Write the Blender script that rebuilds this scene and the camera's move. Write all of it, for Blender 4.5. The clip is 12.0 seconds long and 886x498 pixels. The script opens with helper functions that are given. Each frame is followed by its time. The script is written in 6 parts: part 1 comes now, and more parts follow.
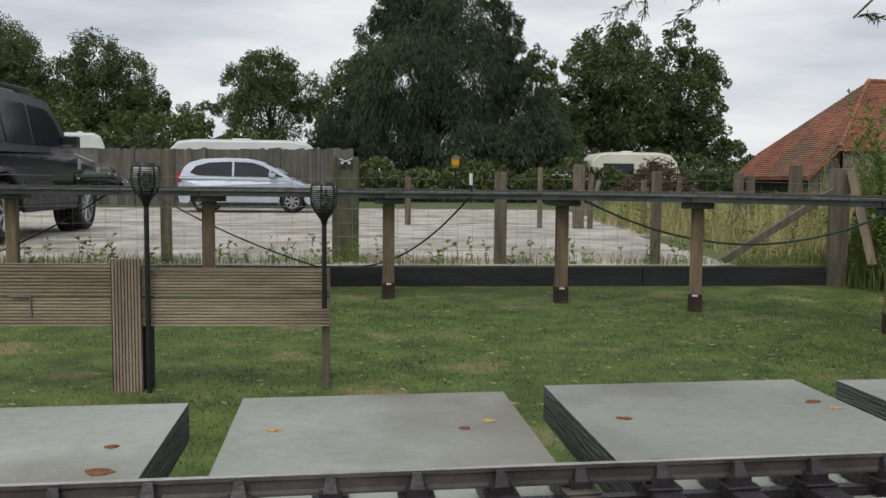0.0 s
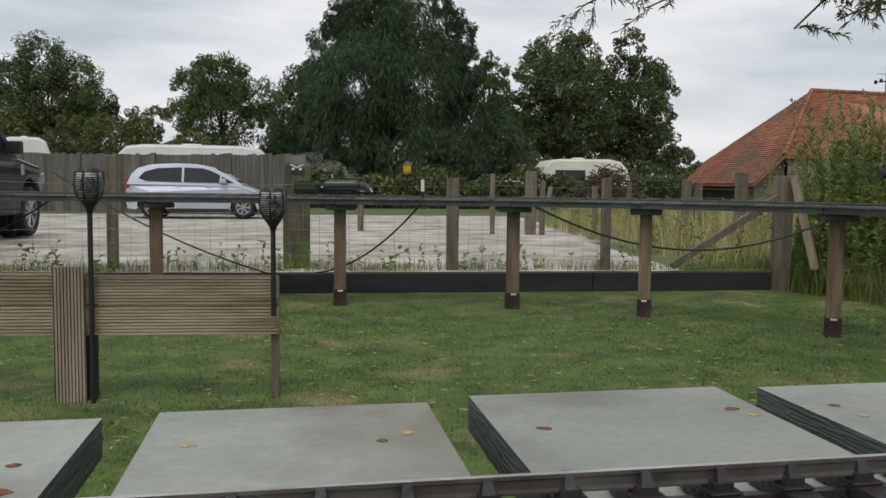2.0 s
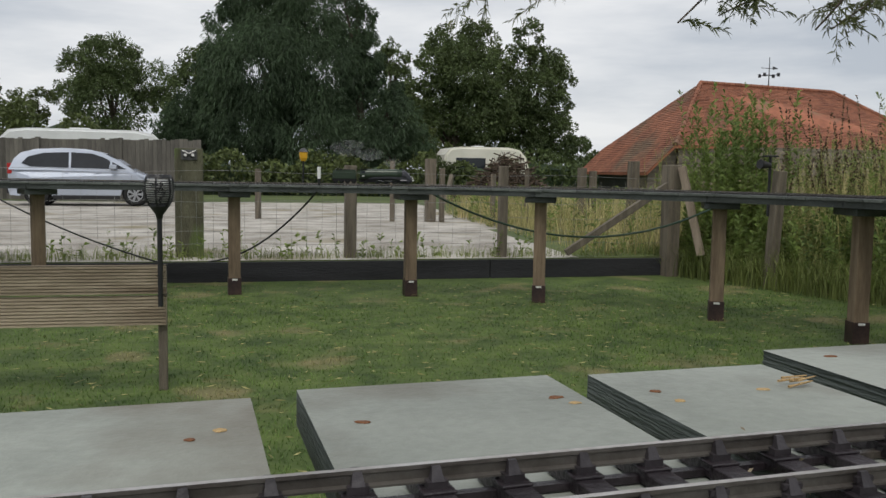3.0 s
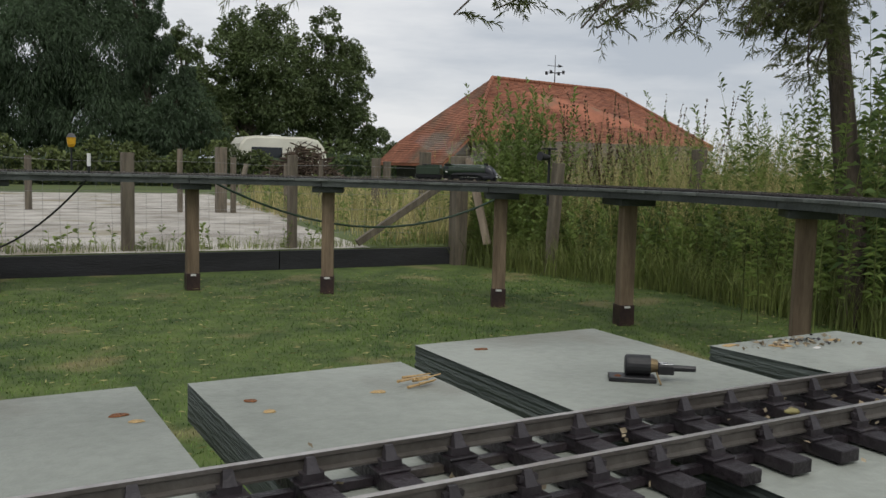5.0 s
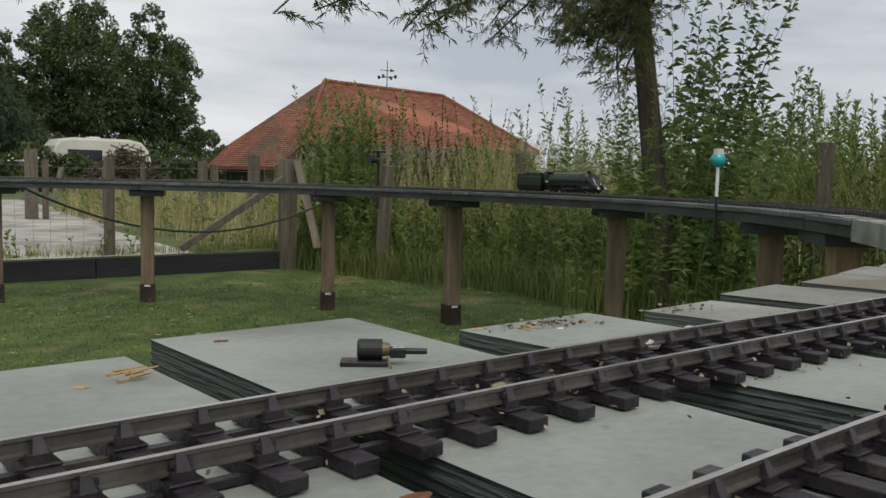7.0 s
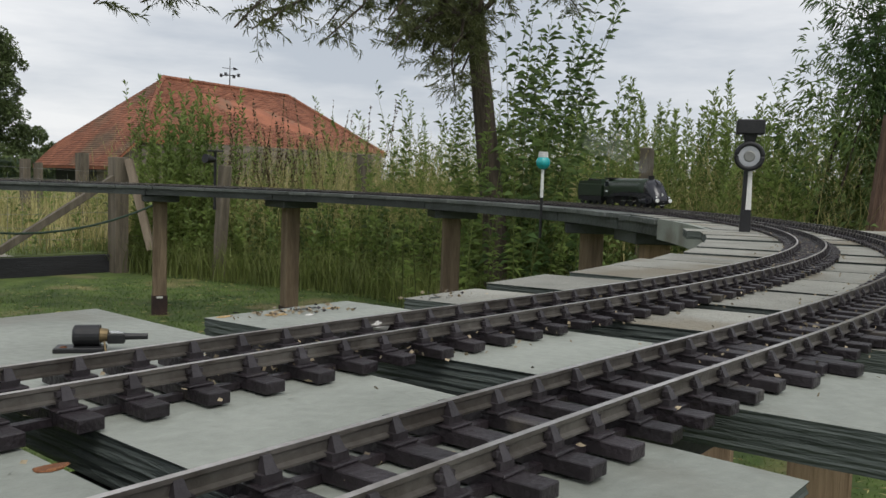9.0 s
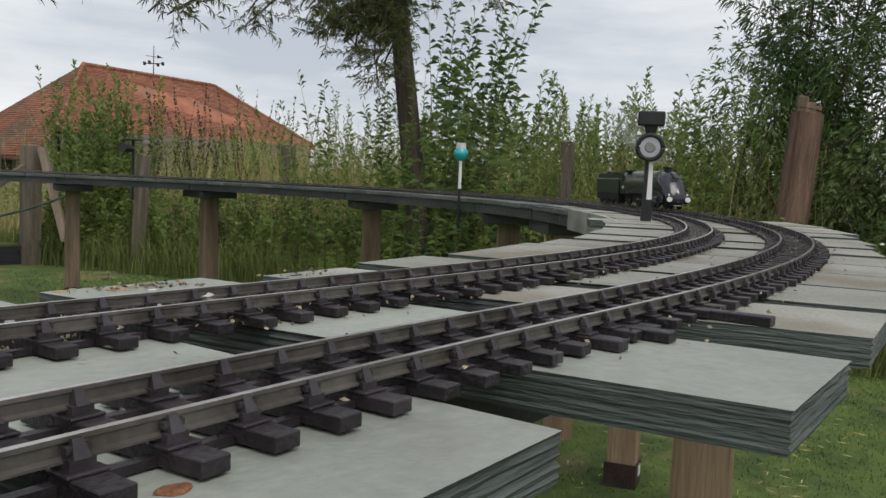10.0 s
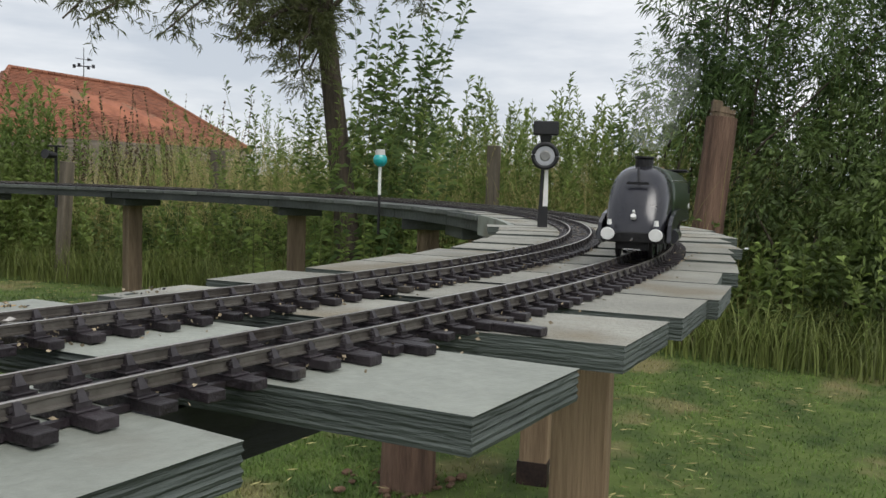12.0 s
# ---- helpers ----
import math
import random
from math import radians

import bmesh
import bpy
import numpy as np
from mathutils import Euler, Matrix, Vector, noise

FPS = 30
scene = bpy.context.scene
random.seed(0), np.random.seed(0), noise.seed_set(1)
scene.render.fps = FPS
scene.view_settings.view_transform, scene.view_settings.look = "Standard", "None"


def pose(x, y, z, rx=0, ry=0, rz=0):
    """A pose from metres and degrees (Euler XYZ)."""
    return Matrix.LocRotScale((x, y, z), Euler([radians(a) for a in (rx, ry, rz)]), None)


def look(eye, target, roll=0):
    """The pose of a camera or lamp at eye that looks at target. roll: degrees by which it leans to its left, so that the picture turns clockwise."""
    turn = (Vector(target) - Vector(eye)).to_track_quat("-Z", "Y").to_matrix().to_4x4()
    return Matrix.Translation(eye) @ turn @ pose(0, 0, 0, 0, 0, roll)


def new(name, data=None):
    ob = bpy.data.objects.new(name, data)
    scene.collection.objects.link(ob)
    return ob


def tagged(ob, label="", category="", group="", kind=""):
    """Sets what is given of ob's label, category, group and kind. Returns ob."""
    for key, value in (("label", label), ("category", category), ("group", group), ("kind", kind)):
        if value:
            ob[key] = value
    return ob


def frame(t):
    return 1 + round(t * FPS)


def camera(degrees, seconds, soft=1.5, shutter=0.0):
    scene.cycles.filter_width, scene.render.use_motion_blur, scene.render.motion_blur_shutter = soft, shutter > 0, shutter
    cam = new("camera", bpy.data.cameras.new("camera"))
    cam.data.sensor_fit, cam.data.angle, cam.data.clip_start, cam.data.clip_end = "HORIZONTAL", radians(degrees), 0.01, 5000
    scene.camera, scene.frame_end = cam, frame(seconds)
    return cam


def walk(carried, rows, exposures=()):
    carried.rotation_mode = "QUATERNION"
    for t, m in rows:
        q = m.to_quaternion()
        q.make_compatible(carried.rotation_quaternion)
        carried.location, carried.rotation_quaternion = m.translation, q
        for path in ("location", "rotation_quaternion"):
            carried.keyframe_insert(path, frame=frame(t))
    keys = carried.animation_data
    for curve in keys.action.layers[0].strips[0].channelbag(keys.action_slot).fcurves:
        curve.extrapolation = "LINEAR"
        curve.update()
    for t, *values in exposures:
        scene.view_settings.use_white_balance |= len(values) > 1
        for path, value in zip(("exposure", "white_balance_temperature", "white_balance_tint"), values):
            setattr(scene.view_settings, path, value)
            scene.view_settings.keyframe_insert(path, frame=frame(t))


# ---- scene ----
cam = camera(54.0, 12.0)
PATH = [
    (0, (0.009, -0.044, 1.068), (0.008, 1.949, 0.904), 0.5),
    (0.5, (0.01, -0.044, 1.068), (0.006, 1.949, 0.906), 0.5),
    (1, (0.011, -0.044, 1.069), (0.031, 1.95, 0.914), 0.5),
    (1.5, (0.017, -0.042, 1.07), (0.085, 1.951, 0.921), 0.6),
    (2, (0.026, -0.041, 1.07), (0.131, 1.95, 0.921), 0.6),
    (2.5, (0.049, -0.04, 1.071), (0.238, 1.945, 0.908), 0.5),
    (3, (0.068, -0.038, 1.072), (0.396, 1.927, 0.897), 0.9),
    (3.5, (0.106, -0.043, 1.075), (0.57, 1.894, 0.9), 1.0),
    (3.7, (0.116, -0.038, 1.073), (0.625, 1.887, 0.896), 1.0),
    (5.3, (0.201, 0.01, 1.062), (1.018, 1.827, 0.883), 1.4),
    (5.5, (0.202, 0.015, 1.059), (1.053, 1.817, 0.888), 1.3),
    (6, (0.216, 0.006, 1.059), (1.145, 1.769, 0.885), 1.3),
    (6.5, (0.242, -0.005, 1.057), (1.25, 1.713, 0.88), 1.3),
    (7, (0.251, -0.019, 1.056), (1.346, 1.646, 0.887), 1.4),
    (7.2, (0.255, -0.019, 1.055), (1.389, 1.62, 0.894), 1.9),
    (8.8, (0.29, -0.066, 1.051), (1.635, 1.406, 0.895), 1.9),
    (9, (0.298, -0.075, 1.049), (1.666, 1.376, 0.895), 1.9),
    (9.5, (0.319, -0.099, 1.043), (1.743, 1.297, 0.883), 2.1),
    (10, (0.338, -0.12, 1.038), (1.817, 1.216, 0.875), 2.4),
    (10.5, (0.348, -0.138, 1.035), (1.875, 1.144, 0.872), 2.3),
    (11, (0.351, -0.157, 1.033), (1.912, 1.082, 0.873), 2.2),
    (11.5, (0.358, -0.184, 1.035), (1.937, 1.032, 0.87), 2.4),
    (12, (0.367, -0.23, 1.059), (1.932, 1.005, 0.906), 1.9),
]
walk(cam, [(t, look(eye, target, roll)) for t, eye, target, roll in PATH],
     exposures=[(0.0, -0.08), (4.5, -0.16), (6.8, -0.20), (9.0, -0.03), (10.5, 0.06), (12.0, 0.16)])

# ---------------- world and light ----------------
world = bpy.data.worlds.new("overcast_sky")
scene.world = world
world.use_nodes = True
wn, wl = world.node_tree.nodes, world.node_tree.links
wn.clear()
w_out = wn.new("ShaderNodeOutputWorld")
w_bg = wn.new("ShaderNodeBackground")
w_sky = wn.new("ShaderNodeTexSky")
w_sky.sky_type, w_sky.sun_disc = "NISHITA", False
w_sky.sun_elevation, w_sky.sun_rotation = radians(48), radians(200)
w_gain = wn.new("ShaderNodeMix")
w_gain.data_type, w_gain.blend_type = "RGBA", "MULTIPLY"
w_gain.inputs[0].default_value = 1.0
w_gain.inputs[7].default_value = (0.10, 0.10, 0.10, 1)
wl.new(w_sky.outputs[0], w_gain.inputs[6])
w_co = wn.new("ShaderNodeTexCoord")
w_map = wn.new("ShaderNodeMapping")
w_map.inputs["Scale"].default_value = (1.0, 1.0, 5.0)
w_noise = wn.new("ShaderNodeTexNoise")
w_noise.inputs["Scale"].default_value, w_noise.inputs["Detail"].default_value = 2.2, 6.0
w_noise.inputs["Roughness"].default_value = 0.55
w_ramp = wn.new("ShaderNodeValToRGB")
w_ramp.color_ramp.elements[0].position, w_ramp.color_ramp.elements[0].color = 0.36, (0.54, 0.585, 0.65, 1)
w_ramp.color_ramp.elements[1].position, w_ramp.color_ramp.elements[1].color = 0.62, (0.92, 0.93, 0.945, 1)
w_mix = wn.new("ShaderNodeMix")
w_mix.data_type = "RGBA"
w_mix.inputs[0].default_value = 0.93
wl.new(w_co.outputs["Generated"], w_map.inputs[0])
wl.new(w_map.outputs[0], w_noise.inputs["Vector"])
wl.new(w_noise.outputs[0], w_ramp.inputs[0])
wl.new(w_gain.outputs[2], w_mix.inputs[6])
wl.new(w_ramp.outputs[0], w_mix.inputs[7])
wl.new(w_mix.outputs[2], w_bg.inputs[0])
w_bg.inputs[1].default_value = 1.0
wl.new(w_bg.outputs[0], w_out.inputs[0])

sun_data = bpy.data.lights.new("sun", "SUN")
sun_data.energy, sun_data.angle, sun_data.color = 1.45, radians(30), (1.0, 0.97, 0.91)
sun = new("sun", sun_data)
sun.matrix_world = look((0, 0, 20), (4, 12, 0))
scene.view_settings.exposure = 0.0


# ---------------- materials ----------------
def mat(name, base, dark=None, scale=8.0, rough=0.7, metal=0.0, bump=0.15, fine=60.0, stretch=(1, 1, 1),
        island=0.0, per_object=0.0, spec=0.4, stain=None, stain_at=0.62, trans=0.0):
    """A surface with colour variation at two scales, bump, and optional stains and per-piece shifts."""
    m = bpy.data.materials.new(name)
    m.use_nodes = True
    n, l = m.node_tree.nodes, m.node_tree.links
    p = n["Principled BSDF"]
    p.inputs["Roughness"].default_value, p.inputs["Metallic"].default_value = rough, metal
    p.inputs["Specular IOR Level"].default_value = spec
    dark = dark or tuple(c * 0.7 for c in base)
    co = n.new("ShaderNodeTexCoord")
    mp = n.new("ShaderNodeMapping")
    mp.inputs["Scale"].default_value = stretch
    l.new(co.outputs["Object"], mp.inputs[0])
    vec = mp.outputs[0]
    if per_object:
        info = n.new("ShaderNodeObjectInfo")
        add = n.new("ShaderNodeVectorMath")
        add.operation = "ADD"
        mul = n.new("ShaderNodeMath")
        mul.operation = "MULTIPLY"
        mul.inputs[1].default_value = 37.0
        l.new(info.outputs["Random"], mul.inputs[0])
        l.new(vec, add.inputs[0])
        l.new(mul.outputs[0], add.inputs[1])
        vec = add.outputs[0]
    big, small = n.new("ShaderNodeTexNoise"), n.new("ShaderNodeTexNoise")
    big.inputs["Scale"].default_value, big.inputs["Detail"].default_value = scale, 5.0
    small.inputs["Scale"].default_value, small.inputs["Detail"].default_value = fine, 4.0
    for t in (big, small):
        l.new(vec, t.inputs["Vector"])
    both = n.new("ShaderNodeMath")
    both.operation = "MULTIPLY_ADD"
    both.inputs[1].default_value = 0.4
    l.new(small.outputs[0], both.inputs[0])
    l.new(big.outputs[0], both.inputs[2])
    ramp = n.new("ShaderNodeValToRGB")
    ramp.color_ramp.elements[0].position, ramp.color_ramp.elements[0].color = 0.5, (*dark, 1)
    ramp.color_ramp.elements[1].position, ramp.color_ramp.elements[1].color = 0.9, (*base, 1)
    l.new(both.outputs[0], ramp.inputs[0])
    colour = ramp.outputs[0]
    if stain:
        st = n.new("ShaderNodeTexNoise")
        st.inputs["Scale"].default_value, st.inputs["Detail"].default_value = scale * 0.45, 7.0
        l.new(vec, st.inputs["Vector"])
        sr = n.new("ShaderNodeMapRange")
        sr.inputs["From Min"].default_value, sr.inputs["From Max"].default_value = stain_at - 0.05, stain_at + 0.06
        l.new(st.outputs[0], sr.inputs[0])
        mx = n.new("ShaderNodeMix")
        mx.data_type = "RGBA"
        mx.inputs[7].default_value = (*stain, 1)
        l.new(sr.outputs[0], mx.inputs[0])
        l.new(colour, mx.inputs[6])
        colour = mx.outputs[2]
    if island or per_object:
        src = n.new("ShaderNodeNewGeometry").outputs["Random Per Island"] if island else info.outputs["Random"]
        amount = island or per_object
        hsv = n.new("ShaderNodeHueSaturation")
        vr = n.new("ShaderNodeMapRange")
        vr.inputs["To Min"].default_value, vr.inputs["To Max"].default_value = 1 - amount, 1 + amount
        l.new(src, vr.inputs[0])
        l.new(vr.outputs[0], hsv.inputs["Value"])
        l.new(colour, hsv.inputs["Color"])
        colour = hsv.outputs[0]
    l.new(colour, p.inputs["Base Color"])
    if bump:
        b = n.new("ShaderNodeBump")
        b.inputs["Strength"].default_value, b.inputs["Distance"].default_value = bump, 0.02
        l.new(small.outputs[0], b.inputs["Height"])
        l.new(b.outputs[0], p.inputs["Normal"])
    if trans:
        tr = n.new("ShaderNodeBsdfTranslucent")
        l.new(colour, tr.inputs[0])
        ms = n.new("ShaderNodeMixShader")
        ms.inputs[0].default_value = trans
        l.new(p.outputs[0], ms.inputs[1])
        l.new(tr.outputs[0], ms.inputs[2])
        l.new(ms.outputs[0], n["Material Output"].inputs[0])
    return m


def glass(name, tint=(0.02, 0.025, 0.03)):
    m = bpy.data.materials.new(name)
    m.use_nodes = True
    p = m.node_tree.nodes["Principled BSDF"]
    p.inputs["Base Color"].default_value = (*tint, 1)
    p.inputs["Roughness"].default_value = 0.08
    p.inputs["Specular IOR Level"].default_value = 0.4
    return m


M_BOARD = mat("grey_green_deck_paint", (0.328, 0.346, 0.305), (0.225, 0.240, 0.209), 9, 0.62, 0, 0.14, 140, per_object=0.10,
              stain=(0.17, 0.16, 0.13), stain_at=0.60)
# same paint, rougher and stained; lighter, warmer base paints in the open sky's light
M_OLDLITBOARD = mat("weathered_skylit_deck_paint", (0.365, 0.36, 0.315), (0.235, 0.235, 0.205), 11, 0.78, 0, 0.4, 230, per_object=0.12,
                 stain=(0.23, 0.205, 0.155), stain_at=0.57)
M_EDGE = mat("layered_green_edge", (0.105, 0.122, 0.112), (0.045, 0.055, 0.050), 6, 0.7, 0, 0.4, 40, stretch=(1, 1, 14))
M_DECKPLANK = mat("dark_weathered_deck_plank", (0.150, 0.162, 0.150), (0.070, 0.078, 0.072), 6, 0.65, 0, 0.25, 60, per_object=0.22)
M_FASCIA = mat("dark_painted_deck", (0.075, 0.085, 0.08), (0.035, 0.04, 0.038), 4, 0.55, 0, 0.2, 50, per_object=0.1)
M_SLEEPER = mat("brown_black_plastic", (0.033, 0.026, 0.030), (0.013, 0.010, 0.012), 40, 0.42, 0, 0.2, 300, per_object=0.2,
                stain=(0.11, 0.095, 0.075), stain_at=0.68)
M_CHAIR = mat("rail_chair_plastic", (0.050, 0.044, 0.048), (0.022, 0.018, 0.020), 60, 0.40, 0, 0.1, 300, per_object=0.1)
M_RAIL = mat("weathered_rail_steel", (0.20, 0.185, 0.165), (0.095, 0.083, 0.072), 30, 0.42, 0.6, 0.08, 200)
# worn steel, its colour raised to carry the highlight along the rail top
M_RAILTOP = mat("worn_highlit_rail_head", (0.60, 0.57, 0.54), (0.36, 0.32, 0.29), 25, 0.28, 0.9, 0.05, 200)
M_POST = mat("weathered_softwood", (0.195, 0.165, 0.125), (0.09, 0.075, 0.056), 3, 0.8, 0, 0.45, 22, stretch=(6, 6, 0.6), per_object=0.12)
M_MOSSY = mat("mossy_old_gatepost", (0.13, 0.125, 0.08), (0.06, 0.058, 0.036), 5, 0.9, 0, 0.6, 30, stretch=(2, 2, 0.7), stain=(0.10, 0.13, 0.045), stain_at=0.55)
M_TRESTLE = mat("brown_softwood", (0.245, 0.18, 0.118), (0.115, 0.082, 0.054), 3, 0.8, 0, 0.45, 22, stretch=(6, 6, 0.6), per_object=0.12)
M_POSTNEW = mat("tan_softwood", (0.36, 0.25, 0.155), (0.21, 0.14, 0.085), 3, 0.75, 0, 0.4, 24, stretch=(7, 7, 0.5), per_object=0.08)
M_SOCKET = mat("rusty_brown_metal", (0.075, 0.045, 0.038), (0.03, 0.02, 0.02), 12, 0.5, 0.3, 0.1, 90)
M_WHITE = mat("white_paint", (0.80, 0.80, 0.78), (0.66, 0.66, 0.63), 10, 0.4, 0, 0.03, 120)
M_DECKING = mat("grey_brown_decking", (0.38, 0.315, 0.225), (0.21, 0.165, 0.112), 3, 0.8, 0, 0.35, 30, stretch=(0.7, 5, 5), per_object=0.1,
                stain=(0.14, 0.095, 0.06), stain_at=0.68)
M_DECKINGV = mat("grey_brown_decking_upright", (0.36, 0.29, 0.225), (0.20, 0.155, 0.115), 3, 0.8, 0, 0.35, 30, stretch=(5, 5, 0.7))
M_BLACK = mat("black_plastic", (0.022, 0.022, 0.024), (0.012, 0.012, 0.013), 20, 0.45, 0, 0.05, 120)
# black stain of the edging; also the painted shade on the board bearers
M_BLACKPLANK = mat("black_stain_and_shade", (0.030, 0.030, 0.034), (0.014, 0.014, 0.016), 2, 0.7, 0, 0.3, 20, stretch=(0.6, 4, 4))
M_FROST = mat("frosted_lamp_panel", (0.62, 0.62, 0.60), (0.5, 0.5, 0.48), 20, 0.35, 0, 0.03, 90)
M_GRASS = mat("mown_lawn_soil", (0.105, 0.145, 0.032), (0.042, 0.070, 0.016), 3.6, 0.9, 0, 0.5, 16, stain=(0.18, 0.16, 0.07), stain_at=0.62)
M_BLADE = mat("grass_blades", (0.160, 0.248, 0.052), (0.053, 0.104, 0.020), 3.6, 0.6, 0, 0, 16, island=0.4, trans=0.25,
              stain=(0.28, 0.26, 0.11), stain_at=0.62)
M_CLIPPING = mat("dry_grass_clipping", (0.42, 0.38, 0.17), (0.30, 0.27, 0.11), 5, 0.8, 0, 0, 30, island=0.3)
M_GRAVEL = mat("pale_gravel", (0.60, 0.565, 0.51), (0.24, 0.215, 0.18), 1.6, 0.9, 0, 1.0, 44, stain=(0.26, 0.225, 0.14), stain_at=0.62)
M_FIELD = mat("rough_meadow", (0.12, 0.15, 0.05), (0.06, 0.085, 0.03), 0.4, 0.95, 0, 0.5, 6)
M_DRYGRASS = mat("tall_dry_grass", (0.56, 0.47, 0.23), (0.29, 0.28, 0.10), 0.8, 0.7, 0, 0, 3, island=0.35, trans=0.3)
M_GREENGRASS = mat("tall_green_grass", (0.27, 0.31, 0.095), (0.13, 0.16, 0.045), 1.0, 0.65, 0, 0, 3, island=0.4, trans=0.3)
M_WEED = mat("weed_leaves", (0.255, 0.33, 0.09), (0.120, 0.178, 0.044), 1.2, 0.55, 0, 0, 4, island=0.35, trans=0.3)
M_DOCK = mat("brown_seed_heads", (0.13, 0.085, 0.05), (0.07, 0.045, 0.03), 5, 0.8, 0, 0, 20, island=0.3)
M_SHRUB = mat("dark_shrub_leaves", (0.185, 0.265, 0.085), (0.075, 0.130, 0.042), 1.0, 0.42, 0, 0, 4, island=0.45, trans=0.32)
M_WILLOW = mat("narrow_willow_leaves", (0.165, 0.180, 0.070), (0.070, 0.088, 0.034), 1.0, 0.5, 0, 0, 4, island=0.4, trans=0.38)
M_TREE = mat("far_tree_leaves", (0.125, 0.165, 0.060), (0.060, 0.088, 0.030), 0.25, 0.6, 0, 0, 1.0, island=0.4, trans=0.2)
M_DARKTREE = mat("dark_tree_leaves", (0.080, 0.125, 0.060), (0.034, 0.058, 0.028), 0.3, 0.6, 0, 0, 1.0, island=0.4, trans=0.15)
M_HEDGE = mat("hedge_leaves", (0.125, 0.155, 0.048), (0.065, 0.085, 0.028), 0.3, 0.6, 0, 0, 1.0, island=0.4, trans=0.2)
M_BARK = mat("grey_brown_bark", (0.12, 0.095, 0.07), (0.045, 0.036, 0.028), 6, 0.9, 0, 0.9, 22, stretch=(3, 3, 0.6))
M_REDPOST = mat("red_brown_old_post", (0.205, 0.125, 0.088), (0.085, 0.050, 0.036), 4, 0.85, 0, 0.8, 20, stretch=(5, 5, 0.6))
M_TILE = mat("clay_roof_tiles", (0.36, 0.135, 0.075), (0.20, 0.075, 0.042), 1.2, 0.8, 0, 0.2, 12, per_object=0.22, island=0, stain=(0.17, 0.11, 0.07), stain_at=0.62)
M_TILES = mat("clay_roof_tile_rows", (0.34, 0.140, 0.082), (0.20, 0.075, 0.042), 0.6, 0.8, 0, 0.2, 12, island=0.25, stain=(0.17, 0.11, 0.07), stain_at=0.60)
M_WEATHERBOARD = mat("grey_weatherboard", (0.26, 0.22, 0.18), (0.12, 0.10, 0.08), 2, 0.85, 0, 0.3, 14, stretch=(0.6, 0.6, 4), per_object=0.12)
M_FENCE = mat("grey_close_board", (0.155, 0.145, 0.122), (0.075, 0.070, 0.060), 1.5, 0.85, 0, 0.3, 14, stretch=(3, 3, 0.4), per_object=0.16)
M_CREAM = mat("cream_caravan_panel", (0.74, 0.72, 0.62), (0.60, 0.58, 0.49), 1.0, 0.4, 0, 0.03, 20, stain=(0.42, 0.42, 0.34), stain_at=0.68)
M_CARAVAN = mat("white_caravan_panel", (0.78, 0.79, 0.78), (0.66, 0.67, 0.66), 1.0, 0.35, 0, 0.02, 20)
M_SILVER = mat("silver_blue_car_paint", (0.50, 0.54, 0.62), (0.44, 0.48, 0.56), 1.0, 0.25, 0.35, 0.0, 20, spec=0.6)
M_CHARCOAL = mat("charcoal_car_paint", (0.065, 0.068, 0.080), (0.048, 0.05, 0.06), 1.0, 0.25, 0.3, 0.0, 20, spec=0.6)
M_TRIM = mat("dark_trim", (0.02, 0.02, 0.022), (0.014, 0.014, 0.015), 5, 0.5, 0, 0.02, 60)
M_TYRE = mat("tyre_rubber", (0.022, 0.022, 0.022), (0.014, 0.014, 0.014), 10, 0.8, 0, 0.1, 80)
M_ALLOY = mat("alloy_wheel", (0.55, 0.56, 0.58), (0.42, 0.43, 0.45), 10, 0.3, 0.7, 0.0, 60)
M_GLASS = glass("dark_window_glass")
M_TINTED = mat("tinted_car_glass", (0.020, 0.023, 0.027), (0.012, 0.014, 0.017), 2.0, 0.10, 0, 0, 20, spec=0.5)
M_REDLAMP = mat("red_lamp_lens", (0.45, 0.03, 0.03), (0.3, 0.02, 0.02), 10, 0.2, 0, 0, 60)
M_CLEARLAMP = mat("clear_lamp_lens", (0.46, 0.47, 0.48), (0.3, 0.31, 0.33), 10, 0.12, 0.2, 0, 60)
M_WIRE = mat("galvanised_wire", (0.30, 0.30, 0.29), (0.18, 0.18, 0.17), 20, 0.5, 0.5, 0, 60)
M_CABLE = mat("black_cable", (0.018, 0.02, 0.018), (0.01, 0.012, 0.01), 20, 0.5, 0, 0, 60)
M_HOSE = mat("green_hose", (0.02, 0.05, 0.028), (0.012, 0.03, 0.018), 20, 0.5, 0, 0, 60)
M_YELLOW = mat("yellow_lamp_head", (0.72, 0.40, 0.02), (0.55, 0.29, 0.015), 20, 0.45, 0, 0, 60)
M_TEAL = mat("teal_glass_globe", (0.02, 0.42, 0.42), (0.01, 0.30, 0.32), 40, 0.15, 0, 0.1, 90, spec=0.7)
M_LOCOGREEN = mat("dark_green_enamel", (0.022, 0.040, 0.020), (0.014, 0.028, 0.013), 20, 0.28, 0.1, 0, 90, spec=0.6)
M_LOCOBLACK = mat("black_enamel", (0.030, 0.030, 0.038), (0.018, 0.018, 0.023), 20, 0.22, 0.15, 0, 90, spec=0.65)
M_LOCODULL = mat("sooty_black_metal", (0.016, 0.015, 0.016), (0.008, 0.008, 0.008), 30, 0.5, 0.3, 0.1, 150)
M_STEEL = mat("bright_turned_steel", (0.72, 0.72, 0.72), (0.5, 0.5, 0.5), 30, 0.2, 0.9, 0, 150)
M_BRASS = mat("dull_brass", (0.27, 0.20, 0.105), (0.13, 0.095, 0.05), 30, 0.55, 0.55, 0.05, 120)
